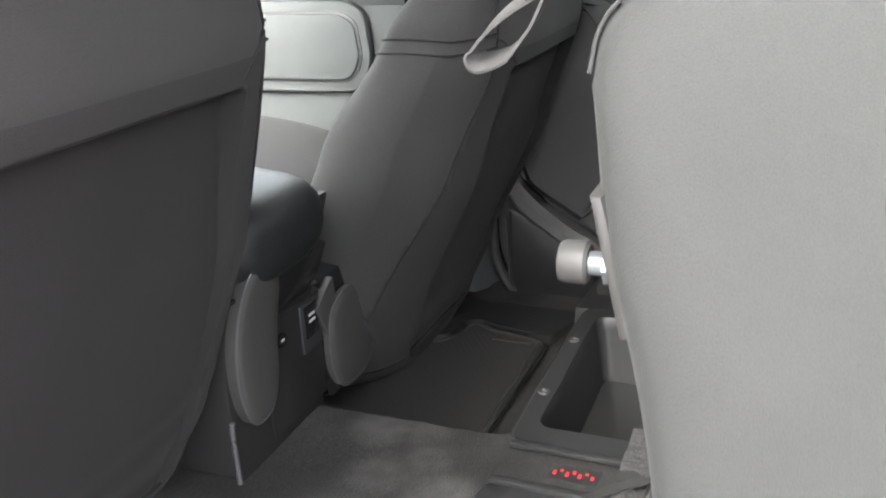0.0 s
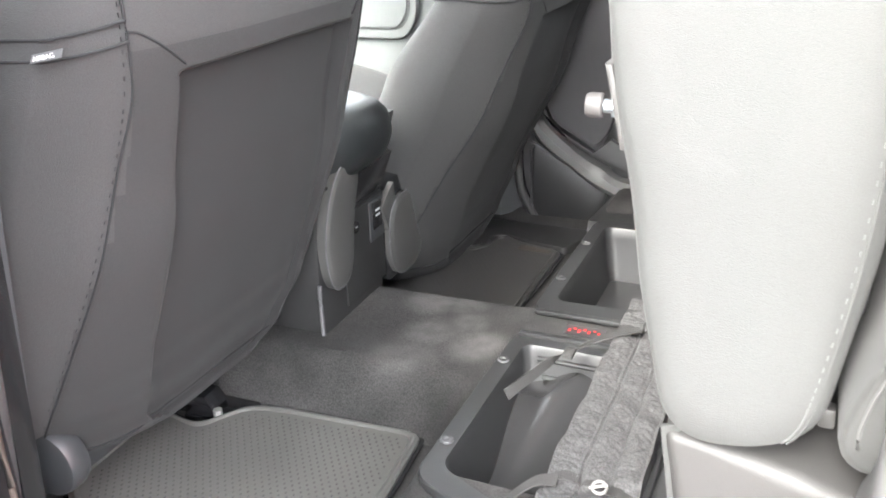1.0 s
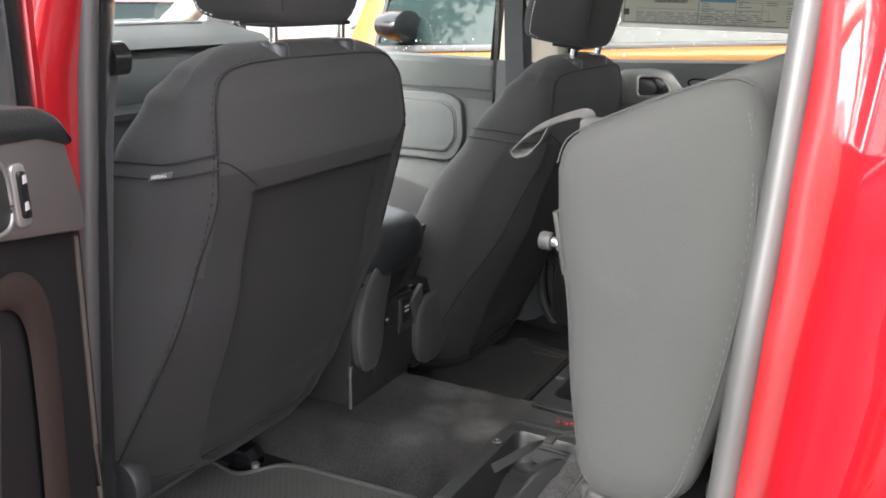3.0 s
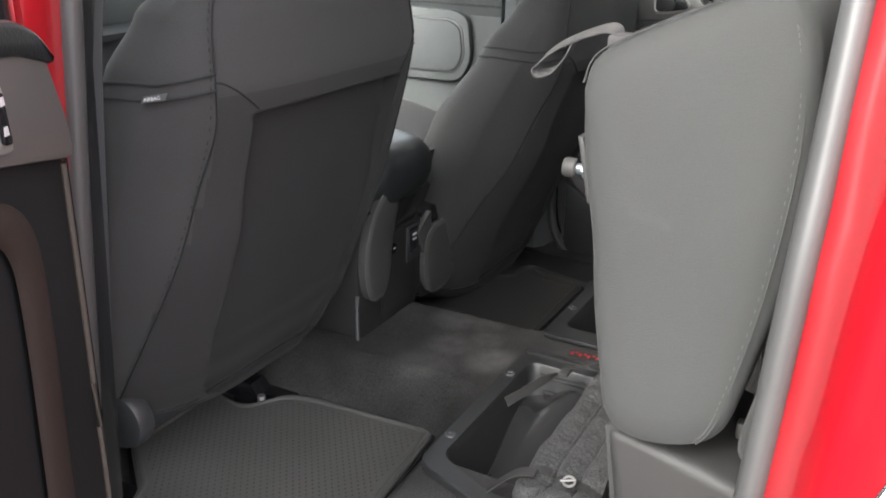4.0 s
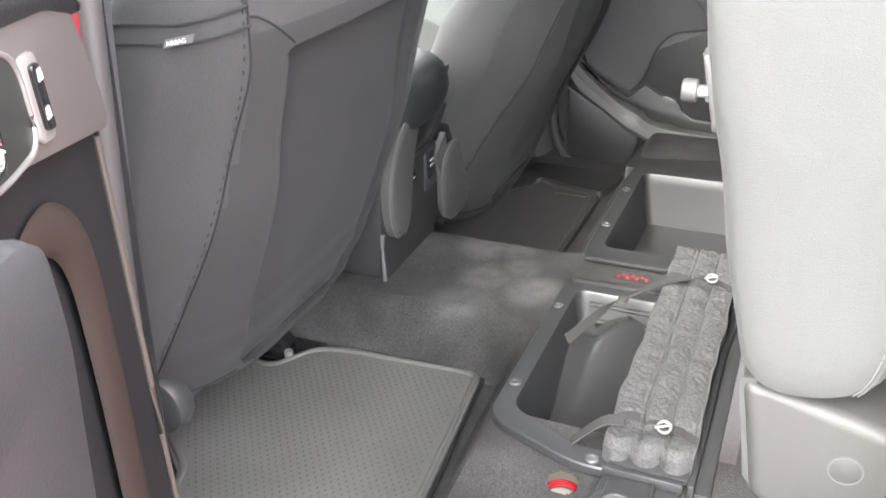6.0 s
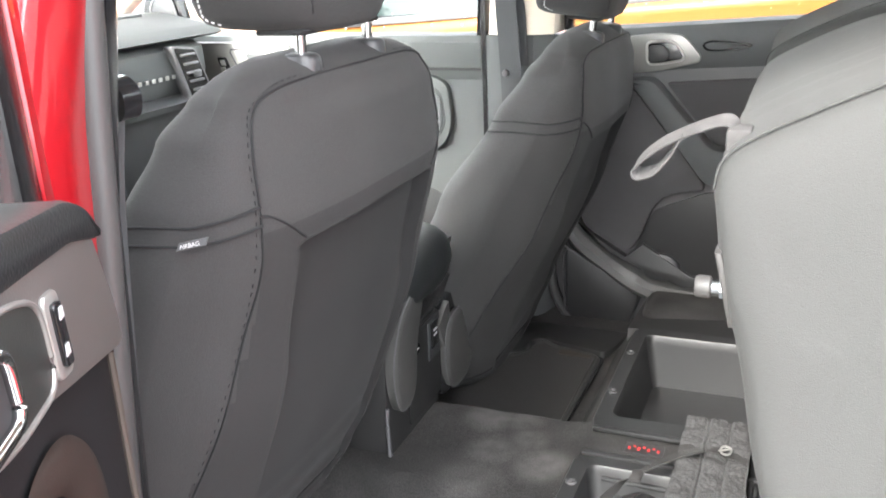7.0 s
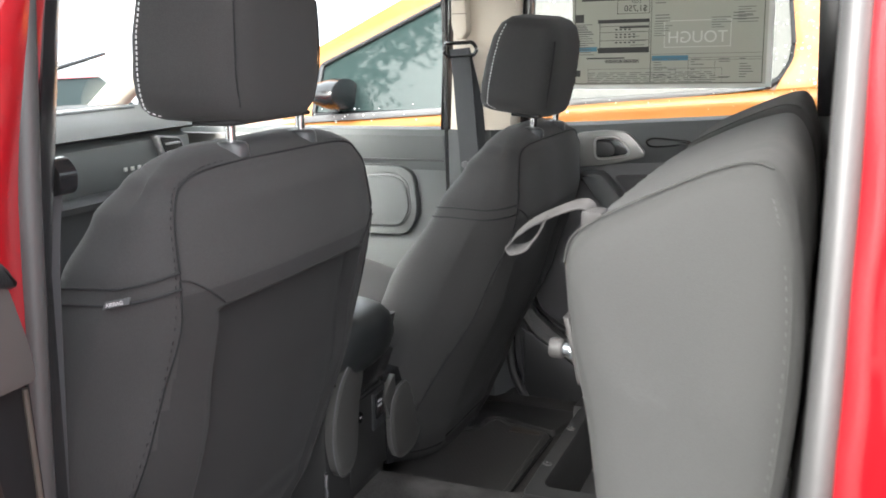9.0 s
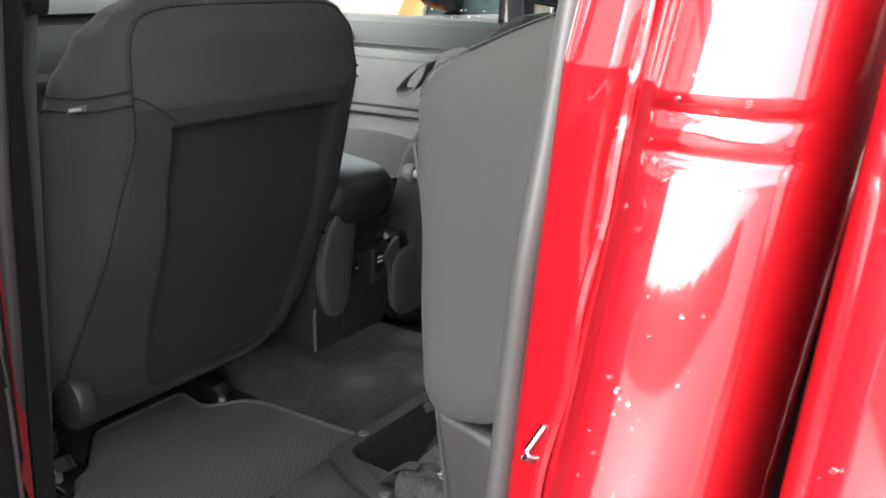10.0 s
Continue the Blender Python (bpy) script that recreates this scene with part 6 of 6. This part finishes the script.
# ---- price sheet in the far rear window ----
sheet_ob = thing("price_sheet", "printed price sheet taped inside the far window", "sticker")
Y = 0.738
part("paper", box((-0.122, Y, 0.765), (0.315, Y + 0.002, 1.060)), PAPER, sheet_ob)
def printed(name, rects, mat, label=""):
    bm = bmesh.new()
    for x0, x1, z0, z1 in rects:
        for v in bmesh.ops.create_cube(bm, size=1.0)["verts"]:
            v.co = Vector((x0 + (v.co.x + 0.5) * (x1 - x0), Y - 0.0009 + v.co.y * 0.0008, z0 + (v.co.z + 0.5) * (z1 - z0)))
    ob = part(name, bm, mat, sheet_ob, label, smooth=False)
    ob["kind"] = "stuff"
    return ob
printed("paper_border", [(0.307, 0.319, 0.760, 1.064), (-0.126, 0.307, 0.758, 0.7665)], PAPER_EDGE, "pale clear-film border")
printed("dark_band", [(-0.062, 0.055, 0.905, 0.913), (-0.012, 0.055, 0.893, 0.897), (-0.062, 0.055, 0.8385, 0.850), (-0.088, -0.0, 0.8255, 0.8285), (-0.10, 0.055, 0.975, 0.982), (-0.10, 0.02, 0.955, 0.960)], INK, "black printed bands")
box_lines = []
for z in (0.850, 0.866, 0.884, 0.8975):
    box_lines.append((-0.058, 0.055, z, z + 0.001))
for x in (-0.058, 0.054):
    box_lines.append((x, x + 0.001, 0.838, 0.905))
for r, z in enumerate((0.860, 0.872, 0.878, 0.889)):
    for k in range(5 if r != 3 else 4):
        box_lines.append((-0.022 + 0.010 * k, -0.017 + 0.010 * k, z, z + 0.003))
printed("rating_box", box_lines, INK)
rnd = random.Random(11)
faint = []
for z in [0.772 + 0.0042 * k for k in range(6)]:
    x = -0.085
    while x < 0.20:
        w = rnd.uniform(0.01, 0.04)
        faint.append((x, x + w, z, z + 0.0014))
        x += w + rnd.uniform(0.003, 0.01)
for z in [0.835 + 0.0052 * k for k in range(14)]:
    faint.append((-0.117, -0.117 + rnd.uniform(0.025, 0.048), z, z + 0.0016))
for x0, n in ((0.062, 14), (0.12, 10), (0.21, 13)):
    for k in range(n):
        z = 1.045 - 0.0062 * k
        faint.append((x0, x0 + rnd.uniform(0.015, 0.05), z, z + 0.0018))
for k in range(9):
    z = 1.048 - 0.0075 * k
    faint.append((-0.112, -0.112 + rnd.uniform(0.06, 0.14), z, z + 0.002))
printed("fine_print", faint, INK_FAINT, "unreadable grey print")
printed("fine_print", [(-0.085, 0.215, 0.802, 0.8028), (0.06, 0.30, 0.8245, 0.8253), (-0.085, -0.0845, 0.77, 0.803), (0.215, 0.2155, 0.77, 0.803), (0.115, 0.1155, 0.77, 0.803), (0.17, 0.1705, 0.77, 0.803)], INK_FAINT)
code = []
rnd = random.Random(4)
x = -0.045
while x < 0.032:
    w = rnd.choice((0.0006, 0.0012, 0.0018))
    code.append((x, x + w, 0.8160, 0.8235))
    x += w + rnd.choice((0.0007, 0.0012))
printed("code_bars", code, INK, "black striped bars")
printed("blue_band", [(0.062, 0.142, 0.8195, 0.8305), (-0.117, -0.064, 0.843, 0.853)], INK_BLUE, "blue printed band")
edge = [(-0.116, 0.300, 0.7690, 0.7705), (-0.116, 0.300, 1.0535, 1.055), (-0.116, -0.1145, 0.769, 1.055), (0.2985, 0.300, 0.769, 1.055), (0.0585, 0.0595, 0.769, 1.055)]
printed("sheet_frame", edge, INK, "thin black printed frame")
table_lines = [(0.142, 0.298, 0.8195, 0.8203), (0.142, 0.1428, 0.770, 0.820), (0.1995, 0.2003, 0.785, 0.820), (0.060, 0.298, 0.8335, 0.8343), (0.142, 0.2, 0.8015, 0.8022)]
rnd = random.Random(21)
for k in range(9):
    for x in (0.066, 0.098, 0.148, 0.208, 0.252):
        z = 0.776 + 0.0056 * k
        if rnd.random() < 0.6:
            w = rnd.uniform(0.008, 0.03)
            table_lines.append((x, x + w, z, z + 0.0016))
for k in range(6):
    for x in (0.068, 0.235):
        z = 0.905 + 0.0066 * k + (0.02 if k > 2 else 0)
        table_lines.append((x, x + rnd.uniform(0.02, 0.055), z, z + 0.0019))
for k in range(5):
    table_lines.append((0.012, 0.012 + rnd.uniform(0.012, 0.035), 0.8545 + 0.0098 * k, 0.8562 + 0.0098 * k))
printed("fine_print", table_lines, INK_FAINT)
letters("price_lettering", "COST", 0.0085, Matrix(((-1, 0, 0, 0.036), (0, 0, 1, Y - 0.0016), (0, 1, 0, 0.9475), (0, 0, 0, 1))), INK, sheet_ob)
rnd = random.Random(31)
extra = []
for x0, n, z0 in ((0.068, 16, 1.046), (0.118, 12, 1.046), (0.168, 17, 1.046), (0.232, 15, 1.046), (0.066, 6, 0.90), (0.19, 5, 0.91), (0.245, 7, 0.93)):
    for k in range(n):
        z = z0 - 0.0052 * k
        extra.append((x0, x0 + rnd.uniform(0.014, 0.042), z, z + 0.0014))
for k in range(12):
    z = 0.900 - 0.0048 * k
    extra.append((-0.114, -0.114 + rnd.uniform(0.02, 0.046), z, z + 0.0013))
printed("fine_print", extra, INK_FAINT)
printed("faint_box", [(0.088, 0.232, 0.848, 0.8495), (0.088, 0.232, 0.905, 0.9065), (0.088, 0.0895, 0.848, 0.906), (0.2305, 0.232, 0.848, 0.906)], FAINT, "pale printed box")
printed("dark_square", [(-0.117, -0.103, 0.786, 0.800), (-0.115, -0.095, 0.908, 0.926)], INK)
letters("faint_lettering", "TOUGH", 0.036, Matrix(((-1, 0, 0, 0.225), (0, 0, 1, Y - 0.0016), (0, 1, 0, 0.858), (0, 0, 0, 1))), FAINT, sheet_ob)
letters("price_lettering", "$1,750", 0.019, Matrix(((-1, 0, 0, 0.050), (0, 0, 1, Y - 0.0016), (0, 1, 0, 0.930), (0, 0, 0, 1))), INK, sheet_ob)
printed("price_box", [(-0.018, 0.055, 0.9245, 0.9255), (-0.018, 0.055, 0.9545, 0.9555), (-0.018, -0.017, 0.925, 0.955), (0.054, 0.055, 0.925, 0.955)], INK)

# ---- outside ----
tagged(part("ground", sheet(lambda u, v: Vector((-150 + 300 * u, -150 + 300 * v, -0.80)), 4, 4), ASPHALT), "dark wet asphalt lot", "ground", kind="structure")

OT = 1.75
def slope_in(bm, at=0.62, k=0.32):
    for v in bm.verts:
        if v.co.z > at:
            v.co.y += k * (v.co.z - at)
    return bm
orange = thing("pickup_truck", "orange pickup truck with rain drops, parked alongside", "pickup truck")
body_ring = [(-0.55, 0.06), (-0.45, 0.0), (-0.1, -0.03), (0.25, -0.02), (0.46, -0.026), (0.53, -0.023), (0.555, -0.017), (0.575, -0.016), (0.60, -0.012), (0.615, 0.0), (0.62, 0.03)]
def body_row(x):
    rise = 0.066 * (x + 1.0) - 0.008 if x > -1.9 else -0.06
    fall = 0.12 * step(-2.0, -3.0, x)
    return [Vector((x, OT + dy + fall, z + (rise if z > 0.4 else 0))) for z, dy in body_ring] + [Vector((x, OT + 1.85, 0.62 + rise)), Vector((x, OT + 1.85, -0.55))]
part("body", loft([body_row(x) for x in (-3.2, -3.0, -2.6, -2.2, -1.9, -1.6, -1.2, -0.8, -0.4, 0.0, 0.4)]), ORANGE, orange)
part("truck_box", loft([[Vector((x, OT + dy, z)) for z, dy in ((-0.55, 0.06), (-0.1, -0.03), (0.3, -0.02), (0.66, 0.0), (0.78, 0.02), (0.79, 0.08), (-0.5, 0.1))] for x in (0.62, 0.8, 1.4, 2.4)]), ORANGE, orange)
part("truck_box", loft([[Vector((x, OT + 1.85 - dy, z)) for z, dy in ((-0.55, 0.06), (-0.1, -0.03), (0.3, -0.02), (0.66, 0.0), (0.78, 0.02), (0.79, 0.08), (-0.5, 0.1))] for x in (0.62, 0.8, 1.4, 2.4)]), ORANGE, orange)
part("box_floor", box((0.62, OT + 0.08, -0.05), (2.4, OT + 1.77, 0.0), 0.005), PLASTIC, orange)
part("tailgate", box((2.36, OT + 0.02, -0.3), (2.42, OT + 1.83, 0.78), 0.015), ORANGE, orange)
def side_plate(name, points, y0, y1, mat, label="", r=0.0, bevel=0.003):
    return part(name, slope_in(prism(rounded(points, r, 6) if r else points, 1, y0, y1, bevel)), mat, orange, label)
side_plate("roof_rail", [(-1.60, 0.585), (-1.46, 0.60), (-1.44, 0.80), (-0.90, 1.045), (-0.60, 1.085), (0.30, 1.075), (0.30, 1.16), (-0.62, 1.17), (-0.95, 1.12), (-1.52, 0.84)], OT + 0.01, OT + 0.06, ORANGE, "orange roof rail")
side_plate("rear_post", [(0.255, 0.66), (0.56, 0.70), (0.56, 1.16), (0.28, 1.16), (0.325, 0.85), (0.318, 0.79), (0.295, 0.745)], OT + 0.008, OT + 0.06, ORANGE, "orange rear corner post")
side_plate("middle_post", [(-0.775, 0.62), (-0.655, 0.625), (-0.655, 1.10), (-0.765, 1.10)], OT + 0.012, OT + 0.06, BLACK, "black middle post")
fw = [(-1.455, 0.605), (-1.435, 0.80), (-0.905, 1.040), (-0.775, 1.065), (-0.775, 0.625)]
rwp = [(-0.655, 0.628), (0.225, 0.690), (0.285, 0.728), (0.318, 0.785), (0.322, 0.84), (0.295, 1.075), (-0.655, 1.080)]
for name, pts, r, pane_glass in (("front_window", fw, 0.012, CAR_GLASS), ("rear_window", rwp, 0.02, REAR_SIDE_GLASS)):
    w = side_plate(name, pts, OT + 0.022, OT + 0.030, pane_glass, "dark reflecting side glass", r, 0)
    line = rounded(pts, r, 6)
    part("window_rubber", slope_in(tube([(x, OT + 0.018, z) for x, z in line + line[:1]], 0.011, 8)), BLACK, w)
side_plate("sill_trim", [(-1.50, 0.575), (-1.0, 0.606), (-0.11, 0.663), (0.12, 0.685), (0.235, 0.698), (0.20, 0.702), (0.05, 0.694), (-0.11, 0.683), (-1.0, 0.630), (-1.50, 0.60)], OT - 0.012, OT + 0.02, TRIM_DARK, "black window sill strip", 0, 0.002)
part("roof", sheet(lambda u, v: Vector((-0.95 + 1.5 * u, OT + 0.19 + 1.45 * v, 1.14 + 0.06 * math.sin(math.pi * v) ** 0.6)), 6, 14, 0.03), ORANGE, orange)
part("windscreen", sheet(lambda u, v: Vector((-1.58 + 0.66 * u, OT + 0.03 + 0.17 * u + (1.75 - 0.30 * u) * v, 0.62 + 0.50 * u)), 5, 5, 0.006), CAR_GLASS, orange, "dark windscreen")
part("dark_interior", box((-1.3, OT + 0.45, 0.3), (0.5, OT + 1.5, 0.62), 0.05), PLASTIC, orange)
part("front_seat_back", box((-0.72, OT + 0.30, 0.3), (-0.58, OT + 0.75, 0.95), 0.05), FABRIC, orange)
part("steering_wheel", tube([(-1.12 + 0.07 * math.cos(a), OT + 0.45 + 0.18 * math.cos(a), 0.70 + 0.17 * math.sin(a)) for a in [2 * math.pi * k / 24 for k in range(25)]], 0.014, 8), BLACK, orange)
mirror = part("door_mirror", loft([[Vector((-1.30 + dx, OT - 0.03 - 0.12 * math.cos(a) * k, 0.69 + 0.062 * math.sin(a) * k)) for a in [2 * math.pi * i / 24 for i in range(24)]] for dx, k in ((-0.10, 0.4), (-0.08, 0.8), (-0.02, 1.0), (0.02, 0.95), (0.025, 0.85))]), BLACK, orange, "black door mirror")
part("door_joint", slope_in(box((-0.712, OT - 0.034, -0.4), (-0.706, OT + 0.012, 0.62))), BLACK, orange)
part("corner_joint", slope_in(box((0.398, OT - 0.034, -0.3), (0.405, OT + 0.016, 1.12))), BLACK, orange)
part("warning_sheet", slope_in(prism([(-1.02, 0.69), (-0.80, 0.70), (-0.86, 0.80), (-1.08, 0.78)], 1, OT + 0.05, OT + 0.053)), PAPER, orange, "printed sheet behind the glass")
for x in (-2.35, 1.35):
    wheel = part("wheel", disc((x, OT + 0.14, -0.42), 1, 0.38, -0.13, 0.13, 40, 0.03), BLACK, orange, "black tyre")
    part("rim", disc((x, OT + 0.0, -0.42), 1, 0.22, -0.012, 0.012, 32, 0.005), SATIN, wheel, "silver rim")


def drops(name, n, spot, r0, r1, seed, squash, label, mat=None):
    rnd = random.Random(seed)
    bm = bmesh.new()
    for _ in range(n):
        p, q = spot(rnd)
        r = r0 + (r1 - r0) * rnd.random() ** 3
        made = bmesh.ops.create_icosphere(bm, subdivisions=1, radius=r)["verts"]
        for v in made:
            v.co = Vector((v.co.x, v.co.y * squash, v.co.z * rnd.uniform(0.9, 1.15))) + p
    return tagged(part(name, bm, mat or WATER), label, "rain drops", kind="stuff")


def on_orange(rnd):
    x, z = rnd.uniform(-1.4, 0.56), rnd.uniform(0.52, 0.66)
    if rnd.random() < 0.35:
        x, z = rnd.uniform(0.34, 0.56), rnd.uniform(0.66, 1.05)
        return Vector((x, OT + 0.006 + 0.32 * max(0, z - 0.62), z)), 0
    if rnd.random() < 0.5:
        x = rnd.uniform(-0.6, 0.3)
        z = rnd.uniform(0.70, 1.05)
        return Vector((x, OT + 0.020 + 0.32 * max(0, z - 0.62), z)), 0
    return Vector((x, OT - 0.012, z)), 0
drops("rain_drops", 420, on_orange, 0.002, 0.0055, 2, 0.5, "rain drops on the orange truck")
drops("rain_drops", 170, lambda r: (Vector((r.choice((r.uniform(0.32, 0.415), r.uniform(-0.22, 0.42))), 0.7495, 0.70 + 0.42 * r.random())), 0), 0.0008, 0.0022, 3, 0.5, "rain drops on the far window")
def on_skin(rnd):
    z = rnd.uniform(0.35, 1.0)
    x = rnd.choice((rnd.uniform(0.612, 0.665), rnd.uniform(0.60, 0.67), rnd.uniform(0.735, 0.80)))
    y = (-0.881 if x < 0.7 else -0.889) + (tumble(z) if x < 0.7 else 0.4 * tumble(z)) + barrel(z)
    return Vector((x + lean(z) * (1 if x < 0.7 else 0.6), y + (crease_at(z) if x < 0.7 else 0), z)), 0
drops("rain_drops", 190, on_skin, 0.0008, 0.0026, 4, 0.5, "rain drops on the red paint", DROP)
def on_near_glass(rnd):
    p = DOOR @ Vector((rnd.uniform(0.02, 0.40), -0.0535, rnd.uniform(0.72, 1.0)))
    return p, 0
drops("rain_drops", 260, on_near_glass, 0.0010, 0.0024, 6, 0.8, "rain drops on the open door's window")


def tree(at, high, wide, seed, leaves, label, size=0.12, low=0.55):
    t = thing("tree", label, "tree", at=at)
    rnd = random.Random(seed)
    trunk = [Vector((0.06 * math.sin(2 * k), 0.05 * math.cos(3 * k), high * 0.55 * k / 8)) for k in range(9)]
    rings = [[p + Vector((math.cos(2 * math.pi * i / 10), math.sin(2 * math.pi * i / 10), 0)) * (0.20 - 0.014 * k) for i in range(10)] for k, p in enumerate(trunk)]
    part("trunk", loft(rings), BARK, t)
    tips = []
    for k in range(11):
        a = k * 2.4
        base = trunk[4 + k % 5]
        tip = Vector((math.cos(a) * wide * rnd.uniform(0.45, 0.85), math.sin(a) * wide * rnd.uniform(0.45, 0.85), high * rnd.uniform(low, 0.97)))
        part("limb", tube(smooth_line([base, base.lerp(tip, 0.5) + Vector((0, 0, 0.3)), tip], 4), 0.03, 7), BARK, t)
        tips += [base.lerp(tip, 0.55), base.lerp(tip, 0.8), tip]
    verts, faces = [], []
    for k in range(leaves):
        c = tips[k % len(tips)] + Vector((rnd.gauss(0, 0.45), rnd.gauss(0, 0.45), rnd.gauss(0, 0.35)))
        a, b = rnd.uniform(0, 6.28), rnd.uniform(-0.7, 0.7)
        u = Vector((math.cos(a), math.sin(a), b)).normalized() * size * rnd.uniform(0.6, 1.3)
        w = Vector((-math.sin(a), math.cos(a), rnd.uniform(-0.5, 0.5))).normalized() * size * 0.5
        i = len(verts)
        verts += [c - u, c + w, c + u, c - w]
        faces.append((i, i + 1, i + 2, i + 3))
    me = bpy.data.meshes.new("crown")
    me.from_pydata(verts, [], faces)
    me.materials.append(LEAF)
    crown = new("crown", me)
    crown.parent = t
    return t


tree((-8.5, -6.5, -0.8), 13.7, 5.2, 1, 12000, "tall leafy tree on the near side of the lot", 0.10, 0.77)
tree((-13.0, 5.5, -0.8), 6.5, 2.6, 2, 3800, "leafy tree beyond the bonnet", 0.16)
tree((-15.0, 10.5, -0.8), 7.5, 3.0, 3, 3800, "leafy tree at the edge of the lot", 0.16)


def parked_car(at, turn, paint, label):
    c = thing("parked_car", label, "car")
    c.matrix_world = Matrix.Translation(at) @ Matrix.Rotation(radians(turn), 4, "Z")
    rows = []
    for x, w, zt in ((-2.2, 0.70, 0.55), (-2.1, 0.82, 0.72), (-1.0, 0.88, 0.86), (0.0, 0.90, 0.92), (1.2, 0.90, 0.94), (2.1, 0.84, 0.92), (2.25, 0.74, 0.80)):
        rows.append([Vector((x, -w, 0.25)), Vector((x, -w - 0.02, 0.55)), Vector((x, -w, zt - 0.08)), Vector((x, -w + 0.10, zt)), Vector((x, w - 0.10, zt)), Vector((x, w, zt - 0.08)), Vector((x, w + 0.02, 0.55)), Vector((x, w, 0.25))])
    part("body", loft(rows), paint, c)
    part("glasshouse", loft([[Vector((-0.95, -0.78, 0.86)), Vector((1.85, -0.78, 0.92)), Vector((1.85, 0.78, 0.92)), Vector((-0.95, 0.78, 0.86))], [Vector((-0.2, -0.60, 1.40)), Vector((1.35, -0.60, 1.40)), Vector((1.35, 0.60, 1.40)), Vector((-0.2, 0.60, 1.40))]]), CAR_GLASS, c, "dark windows")
    part("roof", loft([[Vector((-0.24, -0.63, 1.40)), Vector((1.40, -0.63, 1.40)), Vector((1.40, 0.63, 1.40)), Vector((-0.24, 0.63, 1.40))], [Vector((-0.10, -0.55, 1.47)), Vector((1.28, -0.55, 1.47)), Vector((1.28, 0.55, 1.47)), Vector((-0.10, 0.55, 1.47))]]), paint, c)
    for x in (-1.4, 1.4):
        for y in (-0.84, 0.84):
            part("wheel", disc((x, y, 0.33), 1, 0.33, -0.10, 0.10, 28, 0.02), BLACK, c, "black tyre")
    return c


parked_car((-3.6, 6.0, -0.8), 0, BLUE, "blue parked car with dark windows")
parked_car((-7.5, 2.6, -0.8), 70, WHITE, "white parked car beyond the bonnet")
parked_car((-8.2, 5.6, -0.8), 80, RED, "red parked car beyond the bonnet")


def hedge(x0, x1, y, high, seed):
    """A clipped hedge: a dense band of small leaves round a dark core."""
    rnd = random.Random(seed)
    verts, faces = [], []
    for k in range(12000):
        x = rnd.uniform(x0, x1)
        top = high + 0.25 * noise.noise(Vector((x * 0.6, y, 0)))
        c = Vector((x, y + rnd.gauss(0, 0.35), -0.8 + top * rnd.random() ** 0.6))
        a = rnd.uniform(0, 6.28)
        u = Vector((math.cos(a), math.sin(a), rnd.uniform(-0.7, 0.7))) * 0.16
        w = Vector((-math.sin(a), math.cos(a), rnd.uniform(-0.7, 0.7))) * 0.10
        i = len(verts)
        verts += [c - u, c + w, c + u, c - w]
        faces.append((i, i + 1, i + 2, i + 3))
    i = len(verts)
    verts += [Vector((x, y + dy, z)) for x in (x0, x1) for dy, z in ((-0.3, -0.82), (0.3, -0.82), (0.25, high - 1.15), (-0.25, high - 1.15))]
    faces += [(i + a, i + b, i + 4 + b, i + 4 + a) for a, b in ((0, 1), (1, 2), (2, 3), (3, 0))]
    me = bpy.data.meshes.new("hedge")
    me.from_pydata(verts, [], faces)
    me.materials.append(LEAF)
    return tagged(new("hedge", me), "dark green hedge along the lot's edge", "hedge", kind="stuff")


hedge(-18, 14, -18.0, 1.6, 8)
tagged(part("road_marking", box((-6.0, -2.62, -0.80), (8.0, -2.50, -0.796)), YELLOW), "worn yellow painted bay line on the asphalt", "road marking", kind="structure")
